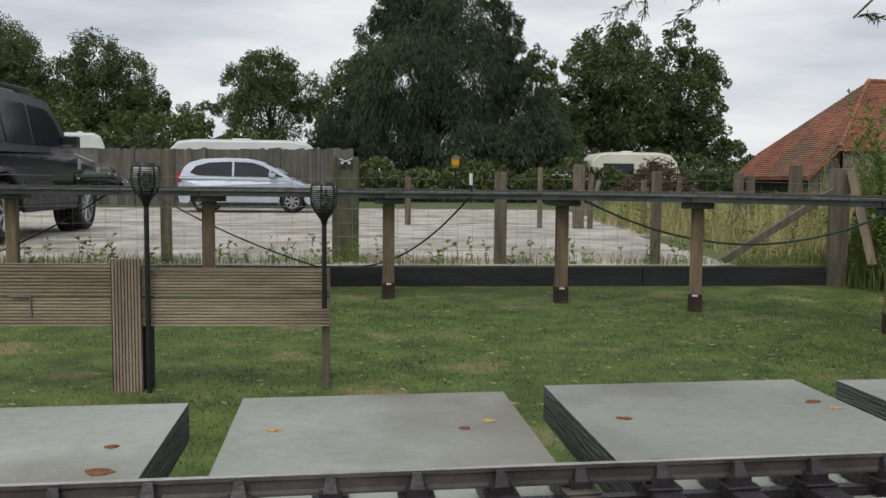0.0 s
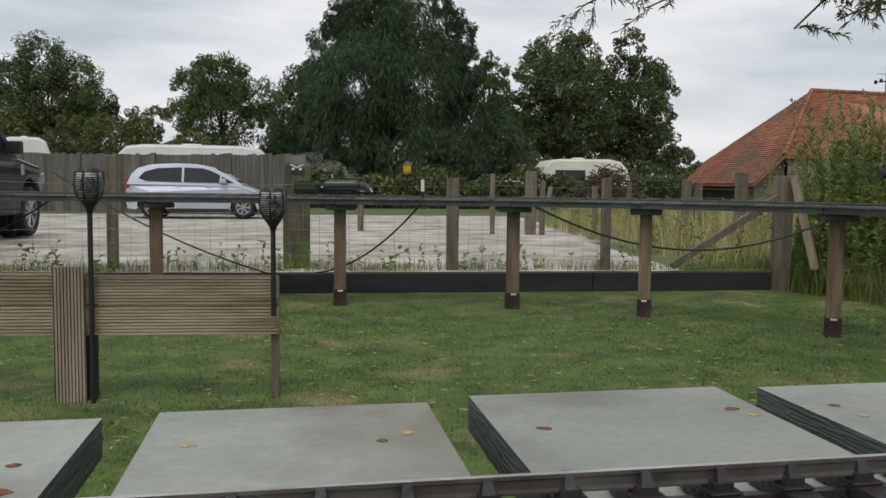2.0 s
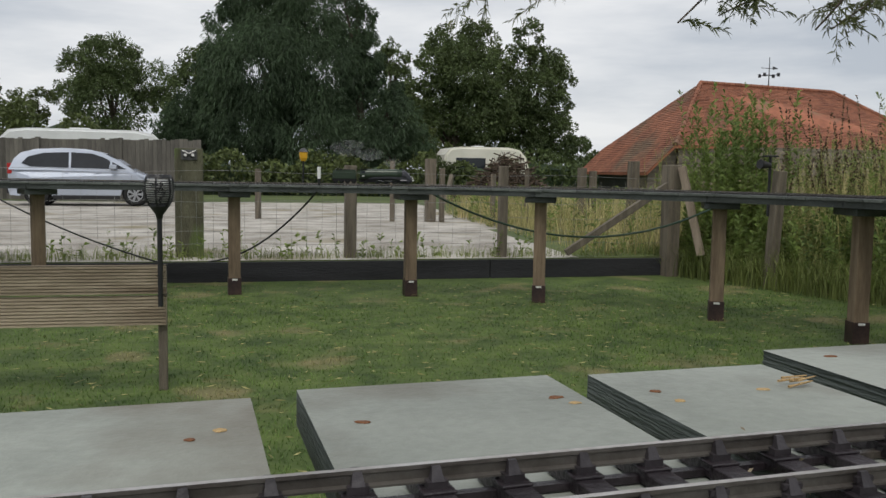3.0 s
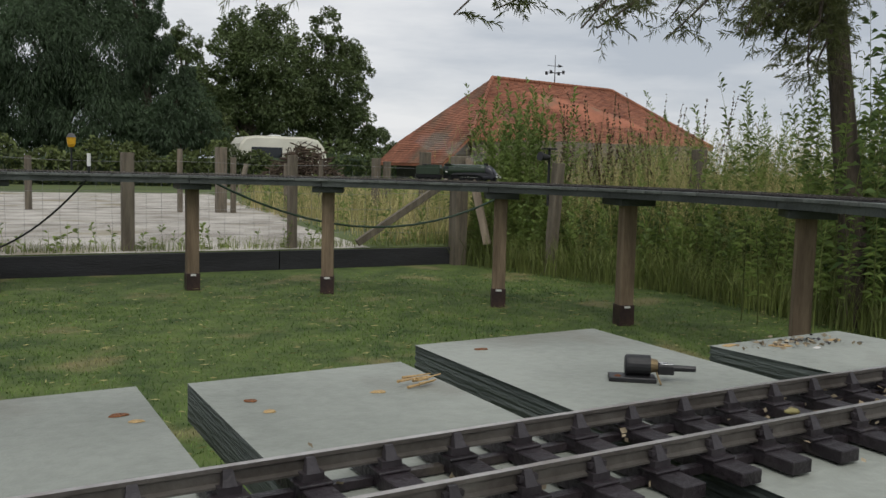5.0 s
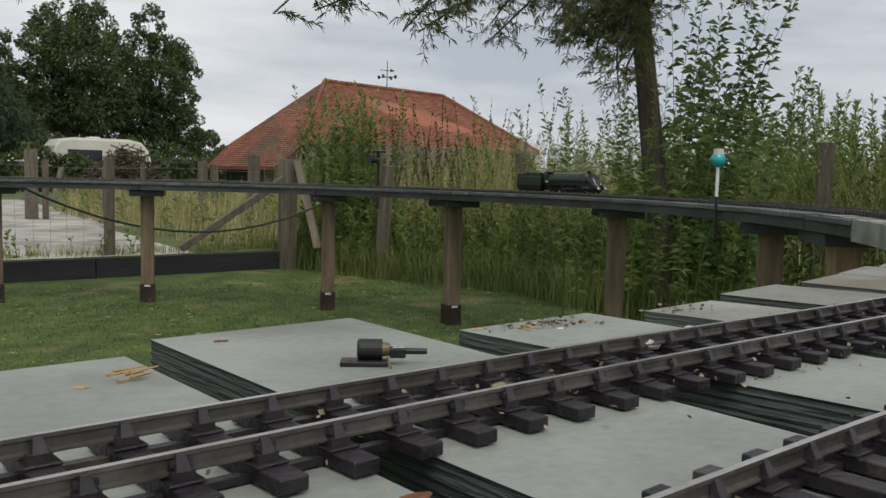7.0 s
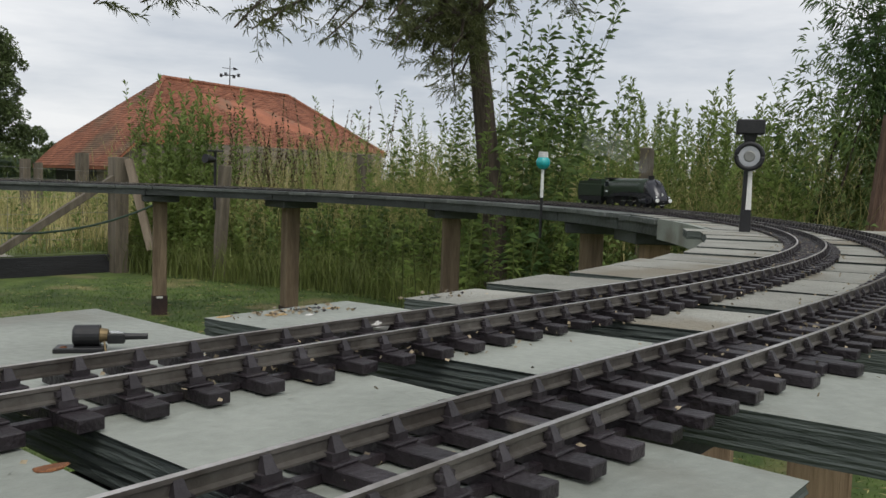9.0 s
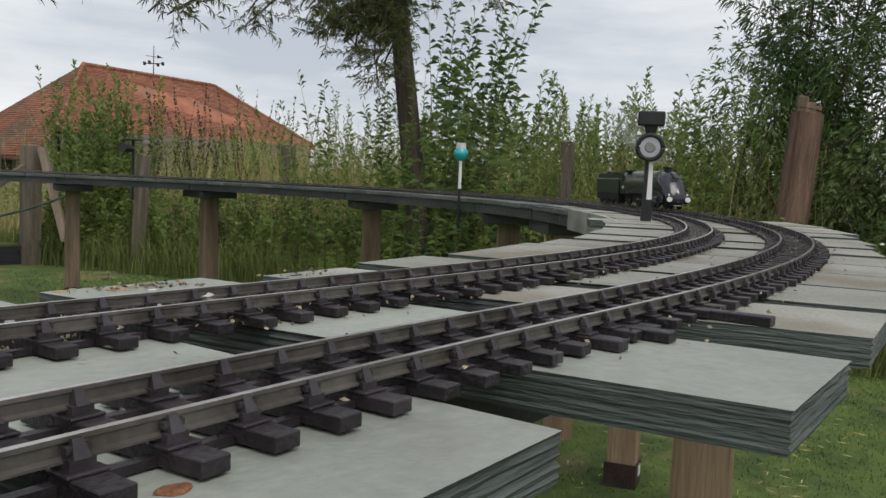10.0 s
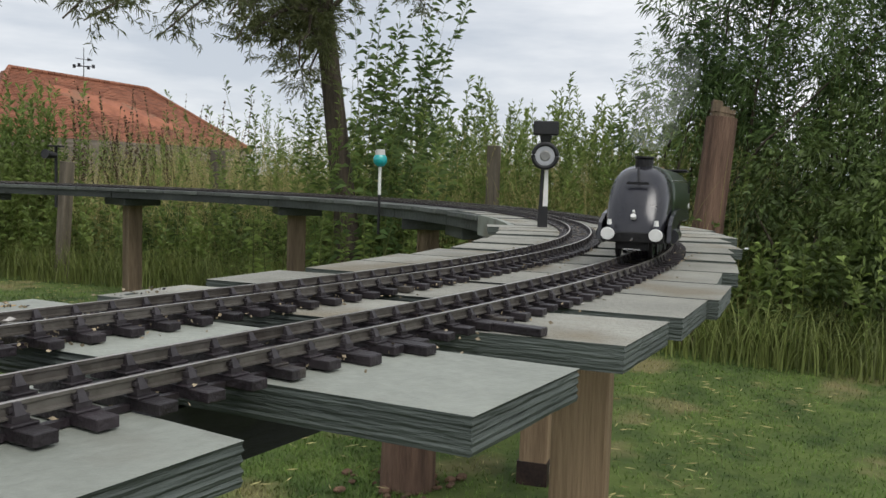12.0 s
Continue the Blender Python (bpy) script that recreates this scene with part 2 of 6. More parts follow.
M_RUST = mat("rust_flakes", (0.30, 0.13, 0.055), (0.15, 0.06, 0.03), 60, 0.9, 0, 0.6, 250)
M_RAWWOOD = mat("bare_splintered_wood", (0.60, 0.42, 0.20), (0.42, 0.27, 0.12), 40, 0.85, 0, 0.5, 200)
M_LITTER = mat("leaf_litter", (0.42, 0.35, 0.24), (0.16, 0.125, 0.08), 60, 0.9, 0, 0.2, 200, island=0.5)
M_PALE = mat("bleached_paper", (0.75, 0.73, 0.70), (0.6, 0.58, 0.55), 60, 0.8, 0, 0.2, 200)
M_NETTLE = mat("dark_nettle_leaves", (0.145, 0.200, 0.055), (0.060, 0.095, 0.028), 1.2, 0.55, 0, 0, 4, island=0.4, trans=0.25)
M_SOIL = mat("bare_red_soil", (0.17, 0.10, 0.065), (0.08, 0.05, 0.034), 12, 0.95, 0, 0.6, 60, island=0.3)
M_TWIG = mat("brush_pile_twigs", (0.12, 0.085, 0.06), (0.06, 0.042, 0.03), 8, 0.9, 0, 0, 40, island=0.4)
M_SLATE = mat("dark_owl_plaque", (0.10, 0.10, 0.10), (0.06, 0.06, 0.06), 20, 0.6, 0, 0.1, 90)


# ---------------- mesh helpers ----------------
def mesh_of(name, bm, material, smooth=False):
    me = bpy.data.meshes.new(name)
    bm.normal_update()
    bm.to_mesh(me)
    bm.free()
    for m in (material if isinstance(material, (list, tuple)) else (material,)):
        me.materials.append(m)
    if smooth:
        me.polygons.foreach_set("use_smooth", [True] * len(me.polygons))
    return me


def part(name, bm, material, parent=None, label="", smooth=False):
    ob = new(name, mesh_of(name, bm, material, smooth))
    if parent is not None:
        ob.parent = parent
    if label:
        ob["label"] = label
    return ob


def thing(name, label, category, group="", kind=""):
    return tagged(new(name), label, category, group, kind)


def box(bm, lo, hi, m=None, bevel=0.0, mat_index=0):
    lo, hi = Vector(lo), Vector(hi)
    made = bmesh.ops.create_cube(bm, size=1.0)
    verts = made["verts"]
    bmesh.ops.scale(bm, vec=hi - lo, verts=verts)
    bmesh.ops.translate(bm, vec=(lo + hi) / 2, verts=verts)
    if bevel:
        edges = list({e for v in verts for e in v.link_edges})
        out = bmesh.ops.bevel(bm, geom=edges, offset=bevel, segments=1, affect="EDGES", profile=0.6)
        verts = list({v for f in out["faces"] for v in f.verts} | {v for v in verts if v.is_valid})
    if mat_index:
        for f in {f for v in verts for f in v.link_faces}:
            f.material_index = mat_index
    if m is not None:
        bmesh.ops.transform(bm, matrix=m, verts=verts)
    return verts


def rod(bm, a, b, r0, r1=None, sides=8, caps=True):
    a, b = Vector(a), Vector(b)
    r1 = r0 if r1 is None else r1
    d = b - a
    made = bmesh.ops.create_cone(bm, cap_ends=caps, segments=sides, radius1=r0, radius2=r1, depth=d.length)
    m = Matrix.Translation((a + b) / 2) @ d.to_track_quat("Z", "Y").to_matrix().to_4x4()
    bmesh.ops.transform(bm, matrix=m, verts=made["verts"])
    return made["verts"]


def ball(bm, c, r, u=12, v=8, squash=(1, 1, 1)):
    made = bmesh.ops.create_uvsphere(bm, u_segments=u, v_segments=v, radius=r)
    bmesh.ops.scale(bm, vec=squash, verts=made["verts"])
    bmesh.ops.translate(bm, vec=c, verts=made["verts"])
    return made["verts"]


def tube(bm, points, r, sides=6):
    """A bent rod through the points; r is one radius or one for each point."""
    points = [Vector(p) for p in points]
    rings = []
    for i, p in enumerate(points):
        d = (points[min(i + 1, len(points) - 1)] - points[max(i - 1, 0)]).normalized()
        side = d.cross(Vector((0, 0, 1)))
        side = side.normalized() if side.length > 0.05 else d.cross(Vector((1, 0, 0))).normalized()
        up = side.cross(d)
        ri = r[i] if isinstance(r, (list, tuple)) else r
        rings.append([bm.verts.new(p + ri * (math.cos(2 * math.pi * k / sides) * side + math.sin(2 * math.pi * k / sides) * up)) for k in range(sides)])
    for a, b in zip(rings, rings[1:]):
        for k in range(sides):
            bm.faces.new((a[k], a[(k + 1) % sides], b[(k + 1) % sides], b[k]))
    bm.faces.new(rings[0][::-1])
    bm.faces.new(rings[-1])


def loft(bm, rings, caps=True):
    made = [[bm.verts.new(p) for p in ring] for ring in rings]
    n = len(made[0])
    for a, b in zip(made, made[1:]):
        for k in range(n):
            bm.faces.new((a[k], b[k], b[(k + 1) % n], a[(k + 1) % n]))
    if caps:
        bm.faces.new(made[0])
        bm.faces.new(made[-1][::-1])
    bmesh.ops.recalc_face_normals(bm, faces=bm.faces[:])


def prism(bm, outline, y0, y1):
    """A closed outline in x and z, drawn out from y0 to y1."""
    loft(bm, [[(x, y, z) for x, z in outline] for y in (y0, y1)])


def cloud(name, verts, faces, material):
    me = bpy.data.meshes.new(name)
    me.from_pydata(verts, [], faces)
    me.materials.append(material)
    return new(name, me)


def leaf_arrays(rng, points, directions, length, width, droop=0.25):
    """Folded four-cornered leaves at the points, along the directions."""
    n = len(points)
    d = directions / np.maximum(np.linalg.norm(directions, axis=1, keepdims=True), 1e-6)
    ref = rng.normal(size=(n, 3))
    side = np.cross(d, ref)
    side /= np.maximum(np.linalg.norm(side, axis=1, keepdims=True), 1e-6)
    ln = (length * rng.uniform(0.6, 1.25, n))[:, None]
    wd = (width * rng.uniform(0.7, 1.2, n))[:, None]
    mid = points + d * ln * 0.45
    tip = points + d * ln + np.array([0, 0, -1.0]) * ln * droop
    v = np.stack([points, mid + side * wd / 2, tip, mid - side * wd / 2], axis=1).reshape(-1, 3)
    k = np.arange(n)[:, None] * 4
    return v, np.concatenate([k + np.array([[0, 1, 2]]), k + np.array([[0, 2, 3]])], axis=0), n


def leaves(name, rng, points, directions, length, width, material, droop=0.25):
    v, f, n = leaf_arrays(rng, np.asarray(points, float), np.asarray(directions, float), length, width, droop)
    return cloud(name, v.tolist(), f.tolist(), material)


def blades(name, rng, base, height, width, lean, material, segments=3):
    """Curved, tapering grass blades that grow from the base points."""
    n = len(base)
    h = height * rng.uniform(0.55, 1.2, n) if np.ndim(height) == 0 else height
    az = rng.uniform(0, 2 * np.pi, n)
    out = np.stack([np.cos(az), np.sin(az), np.zeros(n)], 1)
    side = np.stack([-np.sin(az), np.cos(az), np.zeros(n)], 1)
    bend = lean * rng.uniform(0.2, 1.3, n)
    rows = []
    for i in range(segments + 1):
        u = i / segments
        c = base + out * (bend * h * u * u)[:, None] + np.array([0, 0, 1.0]) * (h * u * (1 - 0.18 * bend * u))[:, None]
        w = width * (1 - u) ** 0.7
        if i < segments:
            rows += [c - side * w / 2, c + side * w / 2]
        else:
            rows += [c]
    v = np.stack(rows, 1)
    per = v.shape[1]
    k = np.arange(n) * per
    faces = []
    for i in range(segments - 1):
        faces += np.stack([k + 2 * i, k + 2 * i + 1, k + 2 * i + 3, k + 2 * i + 2], 1).tolist()
    e = 2 * (segments - 1)
    faces += np.stack([k + e, k + e + 1, k + e + 2], 1).tolist()
    return cloud(name, v.reshape(-1, 3).tolist(), faces, material)


# ---------------- plan of the line ----------------
ARC, RADIUS = Vector((0.25, 3.82)), 3.65          # the loop's end: centre and middle radius
A0, A1 = radians(-82), radians(83)
ARC_LENGTH = (A1 - A0) * RADIUS
DECK = 0.95                                        # top of the boards
RAIL_TOP = DECK + 0.016


def ease(s, s0, s1, a, b):
    u = min(1, max(0, (s - s0) / (s1 - s0)))
    return a + (b - a) * u * u * (3 - 2 * u)


def inner_track(s):
    return RADIUS - ease(s, -0.35, 1.2, 0.130, 0.062)


def outer_track(s):
    return RADIUS - ease(s, -0.35, 1.2, -0.034, -0.092)


def along(s, r):
    """The plan point s metres along the line (0 where the near straight ends) at radius r, and the heading towards growing s."""
    if s < 0:
        h = A0 + math.pi / 2
        p = ARC + r * Vector((math.cos(A0), math.sin(A0))) + s * Vector((math.cos(h), math.sin(h)))
    elif s <= ARC_LENGTH:
        a = A0 + s / RADIUS
        h = a + math.pi / 2
        p = ARC + r * Vector((math.cos(a), math.sin(a)))
    else:
        h = A1 + math.pi / 2
        p = ARC + r * Vector((math.cos(A1), math.sin(A1))) + (s - ARC_LENGTH) * Vector((math.cos(h), math.sin(h)))
    return p, h


def on_line(s, r, z):
    p, h = along(s, r)
    return pose(p.x, p.y, z, 0, 0, math.degrees(h))


# ---------------- ground ----------------
def edging_y(x):
    return 8.42 + 0.085 * (max(-14, min(6, x)) + 1)


def ground_z(x, y):
    back = y - edging_y(x)
    if back <= 0.0 or x > 6:
        return 0.0
    return 0.20 if back < 4 else max(0.08, 0.20 - 0.012 * (back - 4))


def build_ground():
    bm = bmesh.new()
    xs = [-2500, -300, -80, -40, -25] + [-18 + 0.75 * i for i in range(41)] + [14, 18, 25, 40, 80, 300, 2500]
    ys = [-2500, -300, -60, -20, -8] + [-5 + 0.75 * i for i in range(18)] + [8.419] + [8.421, 9.5, 11, 13, 15, 17, 19, 21, 23, 25, 27, 30, 34, 40, 60, 120, 400, 3000]
    grid = {}
    for i, x in enumerate(xs):
        for j, y in enumerate(ys):
            yy = y + (edging_y(x) - 8.42 if abs(y) < 40 else 0)
            z = 0.0 if y < 8.42 else ground_z(x, yy + 0.01)
            if abs(x) < 20 and abs(y) < 30:
                z += 0.012 * noise.noise((x * 0.7, y * 0.7, 0))
            grid[i, j] = bm.verts.new((x, yy, z))
    for i in range(len(xs) - 1):
        for j in range(len(ys) - 1):
            f = bm.faces.new((grid[i, j], grid[i + 1, j], grid[i + 1, j + 1], grid[i, j + 1]))
            cx, cy = (xs[i] + xs[i + 1]) / 2, (ys[j] + ys[j + 1]) / 2
            if cy > 8.42 and cy < 27.5 and -25 < cx < 3.1 + 0.02 * cy:
                f.material_index = 1
            elif cy < 8.42 and cy > -20 and -25 < cx < 14:
                f.material_index = 0
            else:
                f.material_index = 2
    ob = part("ground", bm, [M_GRASS, M_GRAVEL, M_FIELD])
    tagged(ob, "mown green lawn, pale gravel yard and rough meadow", "ground", kind="structure")


build_ground()


# ---------------- boards and trestle ----------------
def plank_mesh(outline, thick, name="plank", wavy=1.0, worn_lit=False):
    """A flat board from four plan corners, its top at z 0, with layered dark edges."""
    bm = bmesh.new()
    rng = random.Random(len(outline) + int(1000 * abs(outline[0][0])))
    # walk the edge in short steps so that the rough layers can wander in and out
    edge = []
    for (xa, ya), (xb, yb) in zip(outline, outline[1:] + outline[:1]):
        n = max(1, int(math.hypot(xb - xa, yb - ya) / 0.012))
        edge += [(xa + (xb - xa) * i / n, ya + (yb - ya) * i / n) for i in range(n)]
    cx = sum(p[0] for p in outline) / 4
    cy = sum(p[1] for p in outline) / 4
    count = len(edge)
    rings = []
    depth = [0.0, 0.10, 0.22, 0.30, 0.44, 0.53, 0.66, 0.78, 0.86, 1.0]
    for k, u in enumerate(depth):
        ring = []
        for i, (x, y) in enumerate(edge):
            d = max(0.02, math.hypot(cx - x, cy - y))
            cut = 0.0 if k == 0 else wavy * (0.0011 * (k % 2) + 0.0018 * max(0.0, noise.noise((x * 40 + k * 3.1, y * 40, k * 1.7))) + rng.uniform(0, 0.0004))
            ring.append(bm.verts.new((x + (cx - x) / d * cut, y + (cy - y) / d * cut, -thick * u)))
        rings.append(ring)
    bm.faces.new(rings[0])
    bm.faces.new(rings[-1][::-1])
    for a, b in zip(rings, rings[1:]):
        for k in range(count):
            f = bm.faces.new((a[k], b[k], b[(k + 1) % count], a[(k + 1) % count]))
            f.material_index = 1
    bmesh.ops.recalc_face_normals(bm, faces=bm.faces[:])
    return mesh_of(name, bm, [M_OLDLITBOARD if worn_lit else M_BOARD, M_EDGE])


baseboard = thing("track_baseboard", "grey-green painted planks laid across timber bearers under the model tracks", "baseboard")
# start and end at the inner side, reach inwards, start and end at the outer side, reach outwards (metres along and across the line)
NEAR_PLANKS = [
    (-1.330, -1.190, 0.31, -1.330, -1.190, 0.13), (-1.166, -1.030, 0.31, -1.166, -1.030, 0.13),
    (-1.006, -0.845, 0.315, -1.006, -0.845, 0.13), (-0.818, -0.677, 0.322, -0.818, -0.677, 0.125),
    (-0.651, -0.499, 0.333, -0.651, -0.499, 0.13), (-0.474, -0.348, 0.328, -0.474, -0.345, 0.13),
    (-0.317, -0.166, 0.367, -0.317, -0.174, 0.131), (-0.133, 0.005, 0.285, -0.094, 0.039, 0.190),
    (0.058, 0.172, 0.266, 0.125, 0.252, 0.190), (0.223, 0.360, 0.284, 0.278, 0.425, 0.196),
]
for s0, s1, vi, o0, o1, vo in NEAR_PLANKS:
    if s0 < -0.3:
        o0, o1 = o0 - 0.010, o1 - 0.010
    c = [along(s0, RADIUS - vi)[0], along(s1, RADIUS - vi)[0], along(o1, RADIUS + vo)[0], along(o0, RADIUS + vo)[0]]
    ob = new("plank", plank_mesh([(p.x, p.y) for p in c], 0.020, wavy=0.12 if s0 < -0.4 else 1.0, worn_lit=s0 > 0))
    ob.location.z = DECK
    ob.parent = baseboard
rp = random.Random(5)
s = 0.40
while s < 2.95:
    w = 0.142 + rp.uniform(-0.006, 0.006)
    vi = 0.262 + rp.uniform(-0.02, 0.02) if s < 1.72 else 0.203
    vo = ease(s, 0.7, 2.1, 0.200, 0.345) + rp.uniform(-0.012, 0.012) - (0.08 if s > 2.2 else 0)
    c = [along(s, RADIUS - vi)[0], along(s + w, RADIUS - vi)[0], along(s + w + 0.012, RADIUS + vo)[0], along(s + 0.012, RADIUS + vo)[0]]
    ob = new("plank", plank_mesh([(p.x, p.y) for p in c], 0.020, worn_lit=True))
    ob.location.z = DECK + rp.uniform(-0.0025, 0.001)
    ob.parent = baseboard
    s += w + 0.022


def sweep_board(name, s0, s1, r0, r1, z0, z1, material, parent, step=0.16):
    bm = bmesh.new()
    n = max(2, int((s1 - s0) / step))
    rings = []
    for i in range(n + 1):
        u = s0 + (s1 - s0) * i / n
        a = along(u, r0(u) if callable(r0) else r0)[0]
        b = along(u, r1(u) if callable(r1) else r1)[0]
        rings.append([(a.x, a.y, z0), (b.x, b.y, z0), (b.x, b.y, z1), (a.x, a.y, z1)])
    loft(bm, rings)
    return part(name, bm, material, parent)


# bearers coloured near black to put the shade under the planks into them
sweep_board("bearer", -1.4, 2.25, RADIUS - 0.115, RADIUS - 0.07, DECK - 0.066, DECK - 0.0225, M_BLACKPLANK, baseboard)
sweep_board("bearer", -1.4, 2.25, RADIUS - 0.035, RADIUS + 0.010, DECK - 0.066, DECK - 0.0225, M_BLACKPLANK, baseboard)

trestle = thing("trestle_viaduct", "long dark timber deck carrying two model railway tracks on posts", "trestle")
joints = [2.605, 3.1, 3.75, 5.08, 6.50, 7.58, 9.06, 10.18, 11.69, 13.34, 15.24, 18.0]
for a, b in zip(joints, joints[1:]):
    sweep_board("fascia", a + 0.003, b - 0.003, RADIUS - 0.212, RADIUS - 0.18, DECK - 0.062, DECK - 0.0185, M_FASCIA, trestle)
    sweep_board("fascia", a + 0.003, b - 0.003, RADIUS + 0.155, RADIUS + 0.187, DECK - 0.062, DECK - 0.0185, M_FASCIA, trestle)
rp2 = random.Random(15)
s = 2.605
while s < 17.95:
    w = 0.143 + rp2.uniform(-0.004, 0.004)
    lift = DECK - (0.004 if s < 3 else 0.0005) - rp2.uniform(0, 0.002)
    sweep_board("deck_plank", s, s + w, RADIUS - 0.222 - rp2.uniform(0, 0.012), RADIUS + 0.195 + rp2.uniform(0, 0.01), lift - 0.017, lift, M_DECKPLANK, trestle)
    s += w + 0.005
sweep_board("end_board", 1.74, 2.60, RADIUS - 0.222, RADIUS - 0.2045, DECK - 0.070, DECK - 0.001, M_BOARD, trestle)["label"] = "grey-green painted side board"


def trestle_post(s, r, turn, material=M_POST, size=0.098, socket=True, top=DECK - 0.112, cap=True):
    p, h = along(s, r)
    ob = thing("trestle_post", "weathered square timber post in a brown metal ground socket", "post", "posts under the trestle")
    ob.matrix_world = pose(p.x, p.y, 0, 0, 0, turn if turn is not None else math.degrees(h))
    bm = bmesh.new()
    box(bm, (-size / 2, -size / 2, -0.05), (size / 2, size / 2, top), bevel=0.004)
    part("post", bm, material, ob)
    if socket:
        bm = bmesh.new()
        k = size / 2 + 0.006
        for x0, x1, y0, y1 in ((-k, k, -k, -k + 0.005), (-k, k, k - 0.005, k), (-k, -k + 0.005, -k + 0.005, k - 0.005), (k - 0.005, k, -k + 0.005, k - 0.005)):
            box(bm, (x0, y0, -0.03), (x1, y1, 0.145))
        sock = part("metal_socket", bm, M_SOCKET, ob, "brown metal post socket")
        bm = bmesh.new()
        box(bm, (-0.022, -k - 0.0035, 0.125), (0.022, -k - 0.0005, 0.140))
        part("white_tag", bm, M_WHITE, sock, "small white tag")
    if cap:
        bm = bmesh.new()
        box(bm, (-0.125, -0.16, top), (0.125, 0.16, DECK - 0.067), bevel=0.003)
        part("cap_beam", bm, M_FASCIA, ob, "dark painted cross beam")
    return ob


for s, turn in ((18.3, 10), (16.9, 8), (15.24, 8), (13.34, 28), (11.69, 8), (10.18, 4), (9.06, -18), (7.58, -22), (6.50, -8), (5.08, -34)):
    trestle_post(s, RADIUS, turn, M_TRESTLE)
trestle_post(3.75, RADIUS - 0.03, -50, M_TRESTLE, 0.105, False)
trestle_post(3.11, RADIUS - 0.05, -40, M_POSTNEW, 0.098, False)
for (x, y), turn, size, sock, material in (((2.98, 1.38), 20, 0.098, True, M_POSTNEW), ((1.74, 0.52), 22, 0.098, False, M_POSTNEW),
                                           ((0.05, 0.10), 8, 0.098, False, M_POSTNEW)):
    ob = thing("board_post", "square tan timber post holding up the track boards", "post", "posts under the boards")
    ob.matrix_world = pose(x, y, 0, 0, 0, turn)
    bm = bmesh.new()
    box(bm, (-size / 2, -size / 2, -0.05), (size / 2, size / 2, DECK - (0.093 if size < 0.15 else 0.25)), bevel=0.004)
    part("post", bm, material, ob)
    if sock:
        bm = bmesh.new()
        box(bm, (-size / 2 - 0.006, -size / 2 - 0.006, -0.03), (size / 2 + 0.006, size / 2 + 0.006, 0.085))
        sock_part = part("metal_socket", bm, M_SOCKET, ob, "brown metal post socket")
        bm = bmesh.new()
        box(bm, (-0.018, -size / 2 - 0.0095, 0.040), (0.018, -size / 2 - 0.0065, 0.075))
        part("white_tag", bm, M_WHITE, sock_part, "small white tag")
stump_post = thing("round_stump", "short red-brown round timber stump under the boards", "stump")
stump_post.matrix_world = pose(2.63, 1.68, 0)
bm = bmesh.new()
tube(bm, [(0, 0, -0.05), (0.004, 0, 0.3), (0, 0, 0.62), (0, 0, 0.63)], [0.098, 0.092, 0.090, 0.084], 20)
part("trunk", bm, M_REDPOST, stump_post)
bm = bmesh.new()
rs_ = random.Random(4)
for k in range(40):
    a, r = rs_.uniform(0, 6.28), 0.09 + 0.16 * rs_.random() ** 1.5
    ball(bm, (r * math.cos(a), r * math.sin(a), 0.008), rs_.uniform(0.008, 0.022), 6, 5, (1.3, 1, 0.6))
ob = part("bare_soil", bm, M_SOIL)
ob.matrix_world = pose(2.63, 1.68, 0)
tagged(ob, "crumbs of bare red-brown soil round a stump", "soil", kind="stuff")


# ---------------- track ----------------
def sleeper_mesh():
    bm = bmesh.new()
    box(bm, (-0.0056, -0.0438, 0), (0.0056, 0.0438, 0.0054), bevel=0.0004)
    for y in (-0.0226, 0.0226):
        box(bm, (-0.0064, y - 0.0082, 0.0053), (0.0064, y + 0.0082, 0.0066), bevel=0.0004)
    return mesh_of("sleeper", bm, M_SLEEPER)


def chair_mesh(y):
    """A chair round one rail: base, an inner and an outer jaw that lean on the web, and a key."""
    bm = bmesh.new()
    box(bm, (-0.0040, y - 0.0050, 0.0065), (0.0040, y + 0.0050, 0.0094))
    for side in (-1, 1):
        rings = []
        for z, w, o0, o1 in ((0.0093, 0.0026, 0.0012, 0.0052), (0.0116, 0.0021, 0.0010, 0.0038), (0.0143, 0.0016, 0.0009, 0.0024)):
            a, b = sorted((y + side * o0, y + side * o1))
            rings.append([(-w, a, z), (w, a, z), (w, b, z), (-w, b, z)])
        loft(bm, rings)
    a, b = sorted((y + math.copysign(0.0012, y), y + math.copysign(0.0032, y)))
    box(bm, (-0.0038, a, 0.0106), (0.0038, b, 0.0126))
    return mesh_of("rail_chair", bm, M_CHAIR)


SLEEPER, CHAIRS = sleeper_mesh(), (chair_mesh(-0.0226), chair_mesh(0.0226))


def rail(parent, s0, s1, line, offset):
    profile = [(-0.0025, 0.0092), (0.0025, 0.0092), (0.0025, 0.0100), (0.0006, 0.0107), (0.0006, 0.0140), (0.0014, 0.0145), (0.0014, 0.0160),
               (-0.0014, 0.0160), (-0.0014, 0.0145), (-0.0006, 0.0140), (-0.0006, 0.0107), (-0.0025, 0.0100)]
    bm = bmesh.new()
    n = int((s1 - s0) / 0.06)
    rings = []
    for i in range(n + 1):
        u = s0 + (s1 - s0) * i / n
        p, h = along(u, line(u) + offset)
        side = Vector((math.sin(h), -math.cos(h)))
        rings.append([(p.x + side.x * x, p.y + side.y * x, DECK + z) for x, z in profile])
    loft(bm, rings)
    for f in bm.faces:
        if f.normal.z > 0.9 and f.calc_center_median().z > DECK + 0.0155:
            f.material_index = 1
    part("rail", bm, [M_RAIL, M_RAILTOP], parent)


